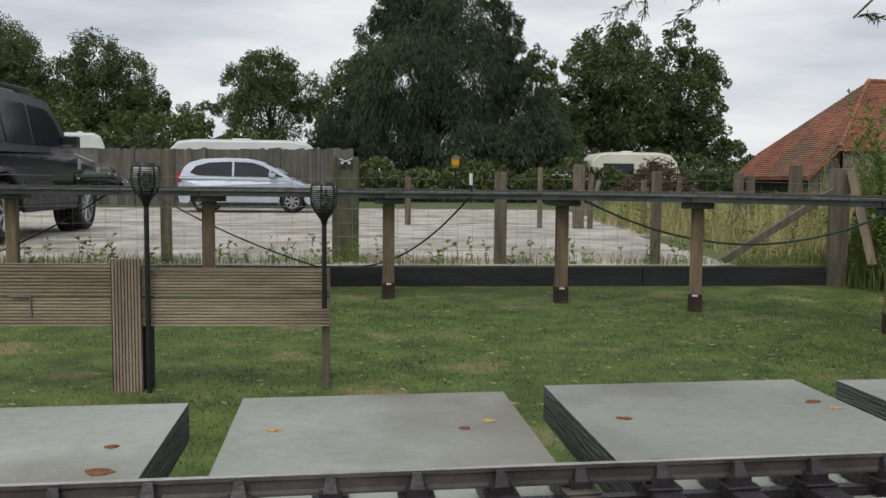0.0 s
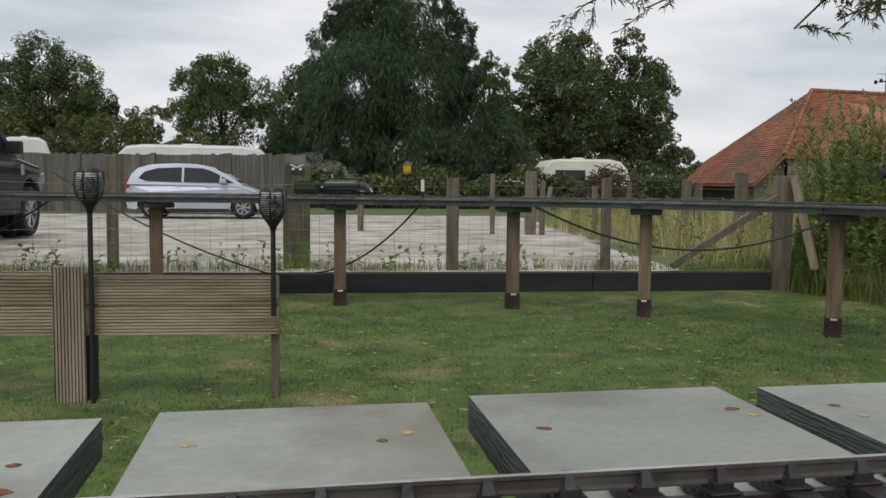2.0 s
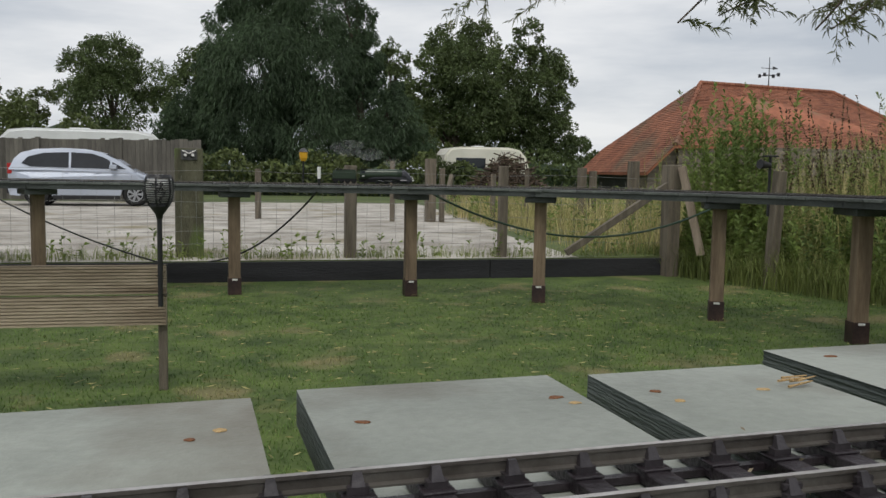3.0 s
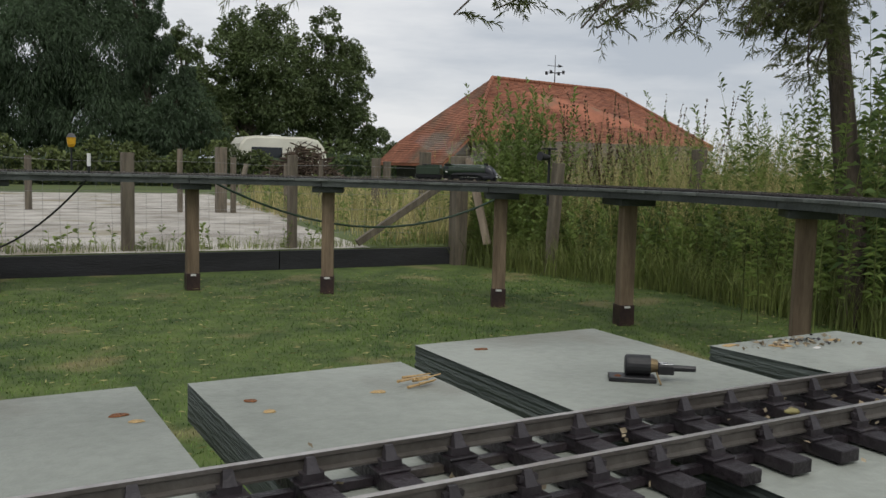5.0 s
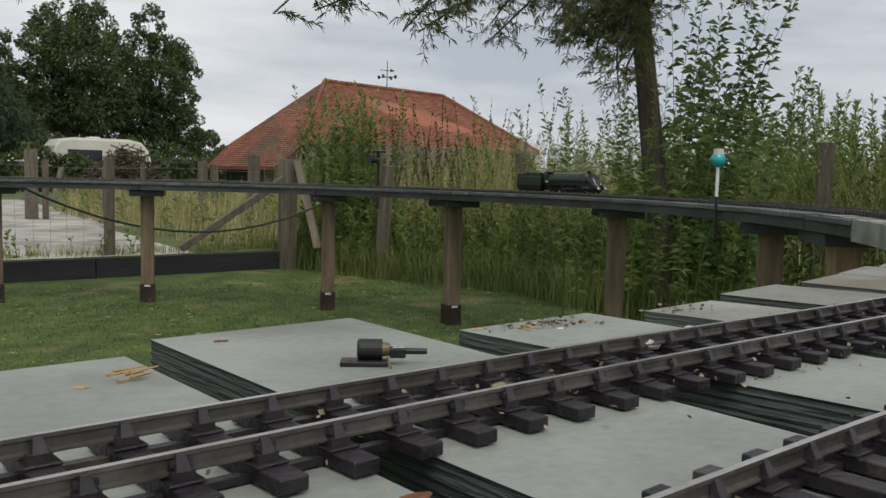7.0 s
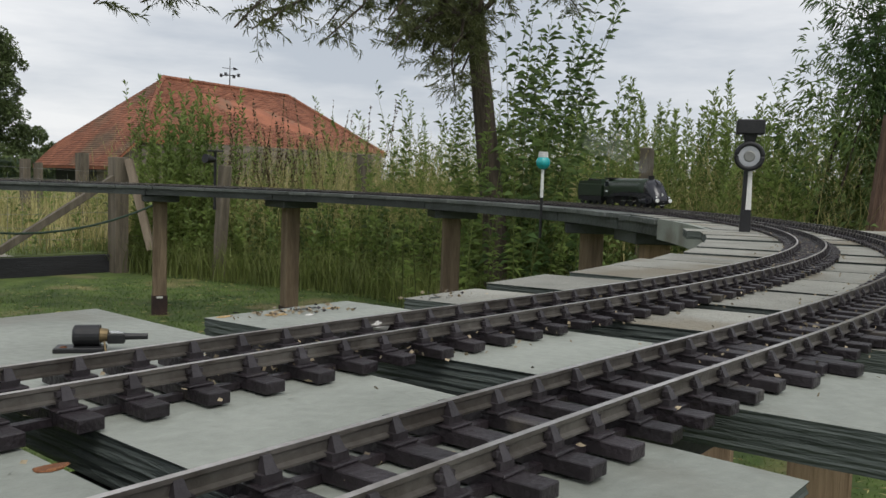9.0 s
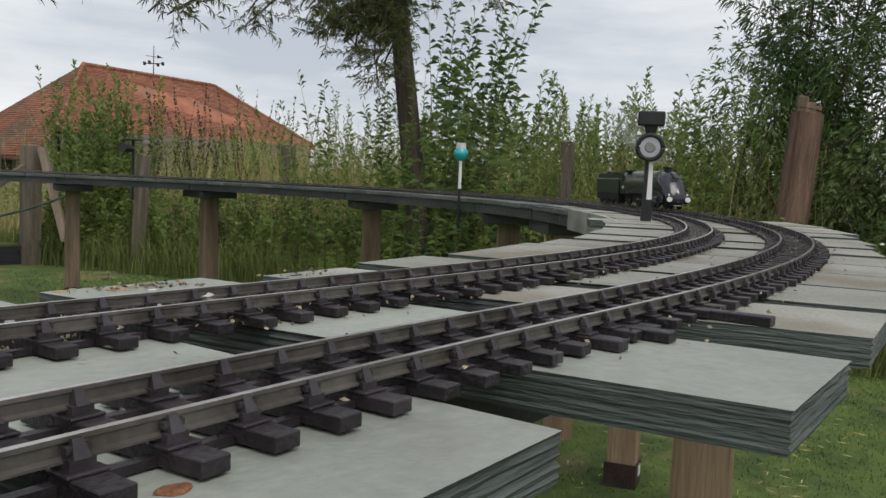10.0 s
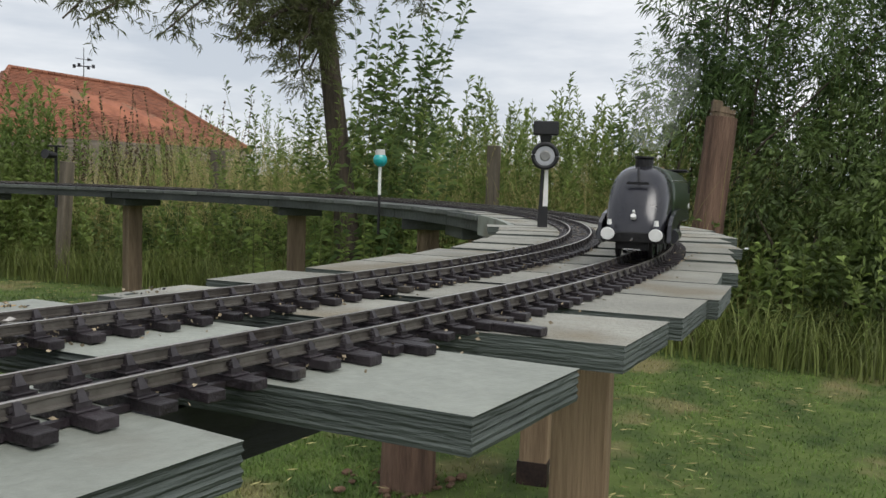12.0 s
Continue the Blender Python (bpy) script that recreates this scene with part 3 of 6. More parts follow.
def track(line, s0, s1, near, seed):
    ob = thing("model_track", "narrow model railway track with steel rails on dark plastic sleepers", "track", "model railway tracks")
    for k in (-0.0226, 0.0226):
        rail(ob, s0, s1, line, k)
    rng = random.Random(seed)
    s, far_v, far_f = s0, [], []
    count = 0
    while s < s1:
        m = on_line(s, line(s), DECK)
        if s < near and count < 150:
            m = on_line(s, line(s) + rng.uniform(-0.0012, 0.0012), DECK + 0.0012 + rng.uniform(-0.0003, 0.0003)) @ pose(0, 0, 0, 0, 0, rng.uniform(-1.5, 1.5))
            sl = new("sleeper", SLEEPER)
            sl.matrix_world = m
            sl.parent = ob
            for me in CHAIRS:
                new("rail_chair", me).parent = sl
            count += 1
        else:
            k = len(far_v)
            for x, y, z in ((-0.0048, -0.0405, 0), (0.0048, -0.0405, 0), (0.0048, 0.0405, 0), (-0.0048, 0.0405, 0)):
                far_v.append(m @ Vector((x, y, z)))
            for x, y, z in ((-0.0048, -0.0405, 0.0054), (0.0048, -0.0405, 0.0054), (0.0048, 0.0405, 0.0054), (-0.0048, 0.0405, 0.0054)):
                far_v.append(m @ Vector((x, y, z)))
            far_f += [(k + 4, k + 5, k + 6, k + 7), (k, k + 1, k + 5, k + 4), (k + 1, k + 2, k + 6, k + 5), (k + 2, k + 3, k + 7, k + 6), (k + 3, k, k + 4, k + 7)]
        s += 0.0298
    rest = cloud("far_sleeper", [tuple(v) for v in far_v], far_f, M_SLEEPER)
    rest.parent = ob
    rest["kind"] = "stuff"
    # the moulded webs that join the sleepers under each rail
    for k in (-0.0226, 0.0226):
        sweep_board("sleeper_web", s0, 3.0, (lambda u: line(u) + k - 0.0022), (lambda u: line(u) + k + 0.0022), DECK + 0.0008, DECK + 0.0038, M_SLEEPER, ob, 0.08)
    return ob


track(inner_track, -1.4, 18.3, 3.2, 3)
track(outer_track, -1.4, 18.3, 3.2, 4)


# ---------------- yard: edging, fences, vehicles, caravans, barn ----------------
def build_edging():
    ob = thing("edging_board", "long black stained plank edging the lawn", "edging", kind="structure")
    for x0, x1 in ((-14, -9.2), (-9.19, -4.6), (-4.59, -1.2), (-1.19, 2.0), (2.01, 4.15)):
        bm = bmesh.new()
        y0, y1 = edging_y(x0) - 0.06, edging_y(x1) - 0.06
        loft(bm, [[(x0, y0, -0.05), (x0, y0 + 0.05, -0.05), (x0, y0 + 0.05, 0.19), (x0, y0, 0.19)], [(x1, y1, -0.05), (x1, y1 + 0.05, -0.05), (x1, y1 + 0.05, 0.19), (x1, y1, 0.19)]])
        part("board", bm, M_BLACKPLANK, ob)


build_edging()


def fence_post(x, y, z0, top, width, material, label, turn=8, round_post=False, lean=(0, 0)):
    ob = thing("fence_post", label, "post", "fence posts")
    ob.matrix_world = pose(x, y, z0 - 0.1, lean[0], lean[1], turn)
    bm = bmesh.new()
    h = top - z0 + 0.1
    if round_post:
        tube(bm, [(0, 0, 0), (0.004, 0, h * 0.5), (0, 0.003, h - 0.03), (0, 0, h)], [width / 2, width / 2 * 0.97, width / 2 * 0.94, width / 2 * 0.80], 14)
    else:
        box(bm, (-width / 2, -width / 2, 0), (width / 2, width / 2, h), bevel=0.006)
    part("stake", bm, material, ob)
    return ob


GREY_POST = "weathered grey timber post of the wire fence"
fence_post(-2.80, 8.75, 0.2, 1.32, 0.10, M_POST, GREY_POST)
fence_post(0.585, 8.78, 0.2, 1.13, 0.11, M_POST, GREY_POST)
fence_post(2.18, 8.85, 0.2, 1.15, 0.085, M_POST, GREY_POST)
gate_post = fence_post(-1.01, 8.95, 0.2, 1.27, 0.27, M_MOSSY, "thick mossy gatepost with an owl plaque near its top")
bm = bmesh.new()
for sx in (-1, 1):
    ball(bm, (sx * 0.035, -0.146, 1.105), 0.028, 10, 8, (1, 1, 1))
box(bm, (-0.075, -0.146, 1.055), (0.075, -0.134, 1.155), bevel=0.004)
part("owl_plaque", bm, M_SLATE, gate_post, "dark owl-face plaque")
bm = bmesh.new()
for sx in (-1, 1):
    rod(bm, (sx * 0.035, -0.176, 1.105), (sx * 0.035, -0.172, 1.105), 0.015, 0.015, 10)
rod(bm, (-0.065, -0.158, 1.15), (0, -0.165, 1.12), 0.006, 0.006, 6)
rod(bm, (0.065, -0.158, 1.15), (0, -0.165, 1.12), 0.006, 0.006, 6)
part("pale_marking", bm, M_PALE, gate_post, "pale eye rings and brows")
fence_post(4.00, 8.75, 0.0, 1.19, 0.15, M_POST, "broad grey corner post of the wire fence")
fence_post(4.62, 7.80, 0, 1.14, 0.10, M_POST, "leaning grey post among tall grass", lean=(2, 2))
fence_post(6.25, 7.55, 0, 1.32, 0.12, M_POST, "weathered brown post among tall grass")
fence_post(6.02, 3.75, 0, 1.36, 0.085, M_POST, "weathered brown post among tall grass")
broken_post = fence_post(6.14, 2.11, 0, 1.60, 0.225, M_REDPOST, "thick red-brown round post with a splintered top", round_post=True, lean=(3.5, 4.5))
bm = bmesh.new()
rs_ = random.Random(12)
for k in range(9):
    a = 2 * math.pi * k / 9
    r = 0.086 + 0.006 * rs_.random()
    top_z = 1.71 + 0.06 * max(0.0, math.cos(a - 2.2)) + 0.02 * rs_.random()
    loft(bm, [[(r * 0.97 * math.cos(a + d) * q, r * 0.97 * math.sin(a + d) * q, z) for d, q in ((-0.36, 1), (0.36, 1), (0.3, 0.2), (-0.3, 0.2))] for z in (1.60, top_z)])
part("splintered_end", bm, M_TRESTLE, broken_post, "splintered brown wood")
for x, y, top, w in ((-0.69, 16.9, 1.09, 0.09), (1.77, 15.9, 1.27, 0.08), (2.46, 15.8, 1.32, 0.17), (2.66, 15.7, 1.15, 0.08), (3.37, 14.6, 1.06, 0.07), (3.91, 14.4, 1.13, 0.07), (4.82, 14.2, 1.19, 0.12), (4.98, 14.1, 1.14, 0.10), (4.86, 12.0, 1.28, 0.13)):
    fence_post(x, y, 0.05, top, w, M_POST, "old grey post beyond the gravel yard", turn=x * 40)


def strut(a, b, w, material, label):
    ob = thing("fence_brace", label, "brace", "fence braces")
    bm = bmesh.new()
    a, b = Vector(a), Vector(b)
    d = b - a
    m = Matrix.Translation(a) @ d.to_track_quat("Z", "Y").to_matrix().to_4x4()
    box(bm, (-w / 2, -w / 2, 0), (w / 2, w / 2, d.length), m, bevel=0.004)
    part("brace_timber", bm, material, ob)


strut((4.22, 8.45, 0.25), (4.05, 8.62, 1.17), 0.07, M_DECKINGV, "pale timber brace leaning on the corner post")
strut((2.85, 8.75, 0.25), (3.95, 8.72, 0.98), 0.07, M_POST, "grey timber brace slanting up to the corner post")


def build_wire_fence():
    ob = thing("wire_netting", "thin galvanised stock netting strung between the posts", "netting")
    for z in (0.34, 0.46, 0.60, 0.76, 0.94, 1.05):
        bm = bmesh.new()
        pts = []
        n = 40
        for i in range(n + 1):
            x = -14 + 18.7 * i / n
            pts.append((x, edging_y(x) + 0.22, z + 0.012 * math.sin(i * 1.7 + z * 9)))
        tube(bm, pts, 0.0016, 4)
        part("line_wire", bm, M_WIRE, ob)
    bm = bmesh.new()
    x = -7.5
    k = 0
    while x < 4.7:
        y = edging_y(x) + 0.22
        rod(bm, (x, y, 0.20), (x + 0.01 * math.sin(k * 2.1), y, 1.0), 0.0013, 0.0013, 4, False)
        x += 0.15
        k += 1
    up = part("upright_wire", bm, M_WIRE, ob)
    up["kind"] = "stuff"


build_wire_fence()


def hanging_cable(points, r, material, name, label):
    ob = thing(name, label, name.replace("_", " "))
    bm = bmesh.new()
    tube(bm, points, r, 6)
    part("cable", bm, material, ob)


def sag(a, b, drop, n=14):
    a, b = Vector(a), Vector(b)
    return [a.lerp(b, i / n) - Vector((0, 0, 4 * drop * (i / n) * (1 - i / n))) for i in range(n + 1)]


hanging_cable(sag((1.15, 7.62, 0.93), (4.35, 8.2, 0.83), 0.40), 0.011, M_HOSE, "garden_hose", "dark green hose sagging between trestle and fence")
hanging_cable(sag((0.22, 7.25, 0.90), (-0.75, 8.2, 0.22), 0.13), 0.008, M_CABLE, "power_cable", "black cable slanting down from the trestle")
hanging_cable(sag((-1.1, 8.1, 0.2), (-3.35, 8.7, 1.15), 0.10), 0.008, M_CABLE, "power_cable", "black cable rising to a fence post")
hanging_cable(sag((-3.05, 7.9, 0.9), (-4.4, 8.1, 0.25), 0.05), 0.008, M_CABLE, "power_cable", "black cable slanting down from the trestle")


def close_board_fence():
    ob = thing("board_fence", "tall weathered grey close-board timber fence", "fence")
    a, b = Vector((-22.0, 30.4)), Vector((-2.65, 26.3))
    d = (b - a).normalized()
    n = int((b - a).length / 0.13)
    meshes = []
    rng = random.Random(2)
    for k in range(5):
        bm = bmesh.new()
        box(bm, (-0.061, -0.012, 0), (0.061, 0.012, 1.84 + 0.012 * k), bevel=0.002)
        meshes.append(mesh_of("fence_board", bm, M_FENCE))
    turn = math.degrees(math.atan2(d.y, d.x))
    for i in range(n):
        p = a + d * (i * 0.13)
        m = new("fence_board", rng.choice(meshes))
        m.matrix_world = pose(p.x, p.y, 0.04, 0, 0, turn + 4)
        m.parent = ob
    for i in range(0, n, 19):
        p = a + d * (i * 0.13)
        bm = bmesh.new()
        box(bm, (-0.06, -0.03, 0), (0.06, 0.10, 1.90), bevel=0.006)
        q = part("fence_stake", bm, M_FENCE, ob)
        q.matrix_world = pose(p.x, p.y - 0.05, 0.04, 0, 0, turn)


close_board_fence()


def wheel(parent, m, r, w, spokes=7):
    ty = new("wheel")
    ty.parent = parent
    ty.matrix_local = m
    bm = bmesh.new()
    prof = [(r * 0.66, -w / 2), (r * 0.95, -w / 2), (r, -w / 2 + 0.03), (r, w / 2 - 0.03), (r * 0.95, w / 2), (r * 0.66, w / 2)]
    rings = [[(pr * math.cos(a), y, pr * math.sin(a)) for pr, y in prof] for a in [2 * math.pi * k / 28 for k in range(28)]]
    made = [[bm.verts.new(p) for p in ring] for ring in rings]
    for a, b in zip(made, made[1:] + made[:1]):
        for k in range(len(prof)):
            bm.faces.new((a[k], a[(k + 1) % len(prof)], b[(k + 1) % len(prof)], b[k]))
    bmesh.ops.recalc_face_normals(bm, faces=bm.faces[:])
    part("tyre", bm, M_TYRE, ty, "", True)
    bm = bmesh.new()
    rod(bm, (0, -w / 2 + 0.02, 0), (0, w / 2 - 0.05, 0), r * 0.16, r * 0.16, 14)
    for k in range(spokes):
        a = 2 * math.pi * k / spokes
        for off in (-0.11, 0.11):
            rod(bm, (0.1 * r * math.cos(a), -w / 2 + 0.025, 0.1 * r * math.sin(a)), (0.64 * r * math.cos(a + off), -w / 2 + 0.02, 0.64 * r * math.sin(a + off)), 0.018, 0.016, 6)
    prof = [(r * 0.60, -w / 2 + 0.005), (r * 0.67, -w / 2 + 0.005), (r * 0.67, w / 2 - 0.01), (r * 0.60, w / 2 - 0.01)]
    made = [[bm.verts.new((pr * math.cos(a), y, pr * math.sin(a))) for pr, y in prof] for a in [2 * math.pi * k / 24 for k in range(24)]]
    for a, b in zip(made, made[1:] + made[:1]):
        for k in range(4):
            bm.faces.new((a[k], a[(k + 1) % 4], b[(k + 1) % 4], b[k]))
    bmesh.ops.recalc_face_normals(bm, faces=bm.faces[:])
    part("rim", bm, M_ALLOY, ty)
    bm = bmesh.new()
    rod(bm, (0, -w / 2 + 0.07, 0), (0, w / 2 - 0.02, 0), r * 0.6, r * 0.6, 20)
    part("brake_disc", bm, M_TRIM, ty)


def arch(cx, cz, r, n=9):
    """A wheel arch's points from front to back over the hub."""
    return [(cx + r * math.cos(math.pi * i / n), cz + r * math.sin(math.pi * i / n)) for i in range(n + 1)]


def car(name, label, k, lower, cabin, half, belt, lean, paint, panes, screen, axles, wheel_r, extras, m):
    """A car from its side outlines: lower body with wheel arches, a cabin that leans inwards, glass, wheels and trim."""
    ob = thing(name, label, "car")
    ob.matrix_world = m

    def width(z):
        return k * half * (1 - lean * max(0.0, z - belt))

    bm = bmesh.new()
    out = [(x * k, z * k) for x, z in lower]
    prism(bm, out, -half * k, half * k)
    rim = [e for e in bm.edges if abs(e.verts[0].co.y - e.verts[1].co.y) < 0.001 and (e.verts[0].co.z + e.verts[1].co.z) / 2 > 0.62 * belt * k]
    bmesh.ops.bevel(bm, geom=rim, offset=0.07 * k, segments=3, affect="EDGES", profile=0.6)
    nose = max(x for x, z in out)
    for v in bm.verts:
        # plan view narrows towards the nose and the tail
        u = max(0.0, abs(v.co.x) / nose - 0.72) / 0.28
        v.co.y *= 1 - 0.16 * u * u
    part("body", bm, paint, ob)
    bm = bmesh.new()
    prism(bm, [(x * k, z * k) for x, z in cabin], -1, 1)
    for v in bm.verts:
        v.co.y *= width(v.co.z / k) * 0.985
    bmesh.ops.bevel(bm, geom=[e for e in bm.edges if abs(e.verts[0].co.y - e.verts[1].co.y) < 0.001 and e.verts[0].co.z + e.verts[1].co.z > 2 * (belt + 0.12) * k],
                    offset=0.05 * k, segments=2, affect="EDGES", profile=0.6)
    part("cabin", bm, paint, ob)
    for pts in panes:
        for side in (-1, 1):
            bm = bmesh.new()
            loft(bm, [[(x * k, side * (width(z) * 0.985 + d), z * k) for x, z in pts] for d in (-0.006, 0.007)])
            part("side_window", bm, M_TINTED, ob, "dark tinted glass")
    (xa, za), (xb, zb) = screen
    bm = bmesh.new()
    d = 0.012
    vs = [bm.verts.new((xa * k + d, s * width(za) * 0.86, za * k + d)) for s in (-1, 1)] + [bm.verts.new((xb * k + d, s * width(zb) * 0.84, zb * k + d)) for s in (1, -1)]
    up = bmesh.ops.extrude_face_region(bm, geom=[bm.faces.new(vs)])
    bmesh.ops.translate(bm, vec=(-0.01, 0, -0.01), verts=[g for g in up["geom"] if isinstance(g, bmesh.types.BMVert)])
    bmesh.ops.recalc_face_normals(bm, faces=bm.faces[:])
    part("windscreen", bm, M_TINTED, ob, "dark raked windscreen")
    for x in axles:
        for side in (-1, 1):
            y = half * k - 0.125
            wheel(ob, pose(x * k, side * y, wheel_r, 0, 0, 0 if side < 0 else 180), wheel_r, 0.22)
            bm = bmesh.new()
            rod(bm, (x * k, side * (y - 0.26), wheel_r + 0.02), (x * k, side * (y - 0.10), wheel_r + 0.02), wheel_r * 1.17, wheel_r * 1.17, 24)
            part("wheel_housing", bm, M_TRIM, ob)
    for nm, lo, hi, material, lab in extras:
        bm = bmesh.new()
        box(bm, [c * k for c in lo], [c * k for c in hi], bevel=0.014)
        part(nm, bm, material, ob, lab)
    return ob


HATCH = [(-1.88, 0.26), (-1.95, 0.50), (-1.93, 0.80), (-1.86, 0.98), (1.02, 0.96), (1.30, 0.90), (1.62, 0.78), (1.84, 0.64), (1.94, 0.48), (1.93, 0.26), (1.72, 0.22)] \
    + arch(1.25, 0.30, 0.36) + [(0.80, 0.20), (-0.80, 0.20)] + arch(-1.22, 0.30, 0.36) + [(-1.64, 0.24)]
HATCH_CABIN = [(-1.88, 0.93), (-1.76, 1.22), (-1.60, 1.38), (-1.25, 1.48), (-0.60, 1.52), (0.0, 1.50), (0.42, 1.41), (0.85, 1.20), (1.28, 0.91)]
car("hatchback_car", "silver-blue hatchback parked on gravel by a timber fence", 0.95, HATCH, HATCH_CABIN, 0.84, 0.95, 0.42, M_SILVER,
    [[(-1.58, 1.10), (-1.42, 1.28), (-1.05, 1.385), (-0.42, 1.41), (-0.42, 1.00), (-1.36, 1.02)], [(-0.36, 1.41), (0.16, 1.385), (0.42, 1.30), (0.62, 1.20), (0.62, 0.985), (-0.36, 1.00)],
     [(0.67, 1.17), (1.02, 0.985), (0.67, 0.985)]],
    ((1.16, 0.98), (0.50, 1.38)), (-1.22, 1.25), 0.29,
    [("tail_lamp", (-1.93, -0.76, 0.82), (-1.74, -0.70, 1.10), M_REDLAMP, "red tail lamp"), ("headlamp", (1.50, -0.80, 0.66), (1.80, -0.66, 0.79), M_CLEARLAMP, "clear headlamp"),
     ("door_mirror", (0.62, -1.00, 0.98), (0.80, -0.82, 1.10), M_SILVER, ""), ("sill", (-0.82, -0.855, 0.16), (0.86, -0.78, 0.27), M_TRIM, "dark sill"), ("waist_strip", (-1.5, -0.848, 0.60), (1.2, -0.835, 0.625), M_TRIM, ""),
     ("rear_bumper", (-1.98, -0.64, 0.30), (-1.86, 0.64, 0.50), M_TRIM, "dark bumper"), ("door_handle", (-0.60, -0.862, 0.89), (-0.44, -0.83, 0.92), M_SILVER, ""), ("door_handle", (0.22, -0.862, 0.87), (0.38, -0.83, 0.90), M_SILVER, ""),
     ("number_plate", (1.925, -0.24, 0.36), (1.95, 0.24, 0.46), M_WHITE, "plain pale plate")],
    pose(-5.33, 24.05, 0.10, 0, 0, 5))

OFFROAD = [(-2.36, 0.46), (-2.42, 0.62), (-2.42, 1.16), (0.86, 1.20), (1.00, 1.19), (1.82, 1.09), (2.08, 1.02), (2.22, 0.88), (2.28, 0.66), (2.26, 0.46), (2.20, 0.40)] \
    + arch(1.45, 0.42, 0.47) + [(0.90, 0.38), (-0.86, 0.38)] + arch(-1.40, 0.42, 0.47) + [(-2.0, 0.42)]
OFFROAD_CABIN = [(-2.40, 1.14), (-2.36, 1.82), (-2.28, 1.95), (-1.9, 1.99), (-0.9, 1.99), (-0.75, 1.94), (0.12, 1.91), (0.34, 1.84), (0.94, 1.17)]
car("offroad_car", "charcoal off-road car parked on pale gravel", 1.0, OFFROAD, OFFROAD_CABIN, 0.955, 1.18, 0.20, M_CHARCOAL,
    [[(-2.24, 1.28), (-2.24, 1.80), (-1.42, 1.84), (-1.42, 1.26)], [(-1.32, 1.26), (-1.32, 1.80), (-0.52, 1.80), (-0.52, 1.25)], [(-0.44, 1.25), (-0.44, 1.80), (0.16, 1.77), (0.32, 1.68), (0.68, 1.26)]],
    ((0.90, 1.22), (0.37, 1.82)), (-1.40, 1.45), 0.385,
    [("headlamp", (1.94, -0.90, 0.82), (2.20, -0.70, 0.98), M_CLEARLAMP, "clear headlamp"), ("door_mirror", (0.50, -1.14, 1.24), (0.64, -0.92, 1.42), M_TRIM, "black door mirror"),
     ("sill", (-0.90, -0.965, 0.36), (0.94, -0.9, 0.48), M_TRIM, "dark sill"), ("front_bumper", (2.16, -0.80, 0.42), (2.34, 0.80, 0.68), M_TRIM, "dark bumper"),
     ("door_handle", (-1.18, -0.985, 1.06), (-0.98, -0.945, 1.11), M_TRIM, ""), ("door_handle", (-0.36, -0.985, 1.06), (-0.16, -0.945, 1.11), M_TRIM, ""), ("side_vent", (1.02, -0.968, 0.94), (1.14, -0.945, 1.10), M_CLEARLAMP, "bright side vent"),
     ("rubbing_strip", (-0.88, -0.968, 0.70), (0.94, -0.945, 0.76), M_TRIM, ""), ("roof_rail", (-2.1, -0.80, 1.97), (-0.2, -0.76, 2.03), M_TRIM, "black roof rail")],
    pose(-6.48, 12.2, 0.20, 0, 0, 93))


def caravan(name, label, length, height, m, material, old=False):
    ob = thing(name, label, "caravan")
    ob.matrix_world = m
    bm = bmesh.new()
    h = height
    e = min(1.0, length / 5)
    out = [(-length / 2, 0.45), (-length / 2, h * 0.62), (-length / 2 + 0.10 * e, h * 0.84), (-length / 2 + 0.40 * e, h * 0.97), (-length / 2 + 1.0 * e, h), (length / 2 - 1.2 * e, h), (length / 2 - 0.55 * e, h * 0.95),
           (length / 2 - 0.18 * e, h * 0.80), (length / 2, h * 0.58), (length / 2 - 0.05, 0.45)]
    prism(bm, out, -1.05, 1.05)
    bmesh.ops.bevel(bm, geom=[e for e in bm.edges if abs(e.verts[0].co.y - e.verts[1].co.y) < 0.01], offset=0.09, segments=3, affect="EDGES")
    part("body", bm, material, ob, "", False)
    bm = bmesh.new()
    box(bm, (-length * 0.1, -0.25, h), (length * 0.02, 0.25, h + 0.07), bevel=0.02)
    part("roof_vent", bm, M_CARAVAN, ob)
    bm = bmesh.new()
    box(bm, (-length * 0.36, -1.062, h * 0.50), (-length * 0.02, -1.045, h * 0.78), bevel=0.004)
    part("window", bm, M_GLASS, ob, "dark side window")
    bm = bmesh.new()
    box(bm, (length * 0.16, -1.066, h * 0.30), (length * 0.30, -1.045, h * 0.90), bevel=0.004)
    part("door", bm, material, ob)
    bm = bmesh.new()
    box(bm, (-length / 2 + 0.1, -1.058, h * 0.425), (length / 2 - 0.1, -1.046, h * 0.455))
    part("trim_strip", bm, M_WEATHERBOARD if old else M_WIRE, ob)
    bm = bmesh.new()
    for sx in (-0.35, 0.35):
        rod(bm, (sx, -1.0, 0.32), (sx, -0.8, 0.32), 0.30, 0.30, 18)
    part("wheel", bm, M_TYRE, ob)
    bm = bmesh.new()
    box(bm, (-length / 2 + 0.2, -0.9, 0.05), (length / 2 - 0.2, 0.9, 0.46))
    part("chassis", bm, M_TRIM, ob)


caravan("touring_caravan", "white touring caravan roof showing above a timber fence", 5.7, 2.40, pose(-7.5, 33.4, 0, 0, 0, 9), M_CARAVAN)
caravan("touring_caravan", "white touring caravan roof showing above a timber fence", 1.75, 2.66, pose(-14.2, 34.3, 0, 0, 0, 20), M_CARAVAN)
caravan("old_caravan", "old cream caravan beside a pile of brushwood", 3.75, 2.12, pose(7.85, 37.0, 0.05, 0, 0, 3), M_CREAM, True)


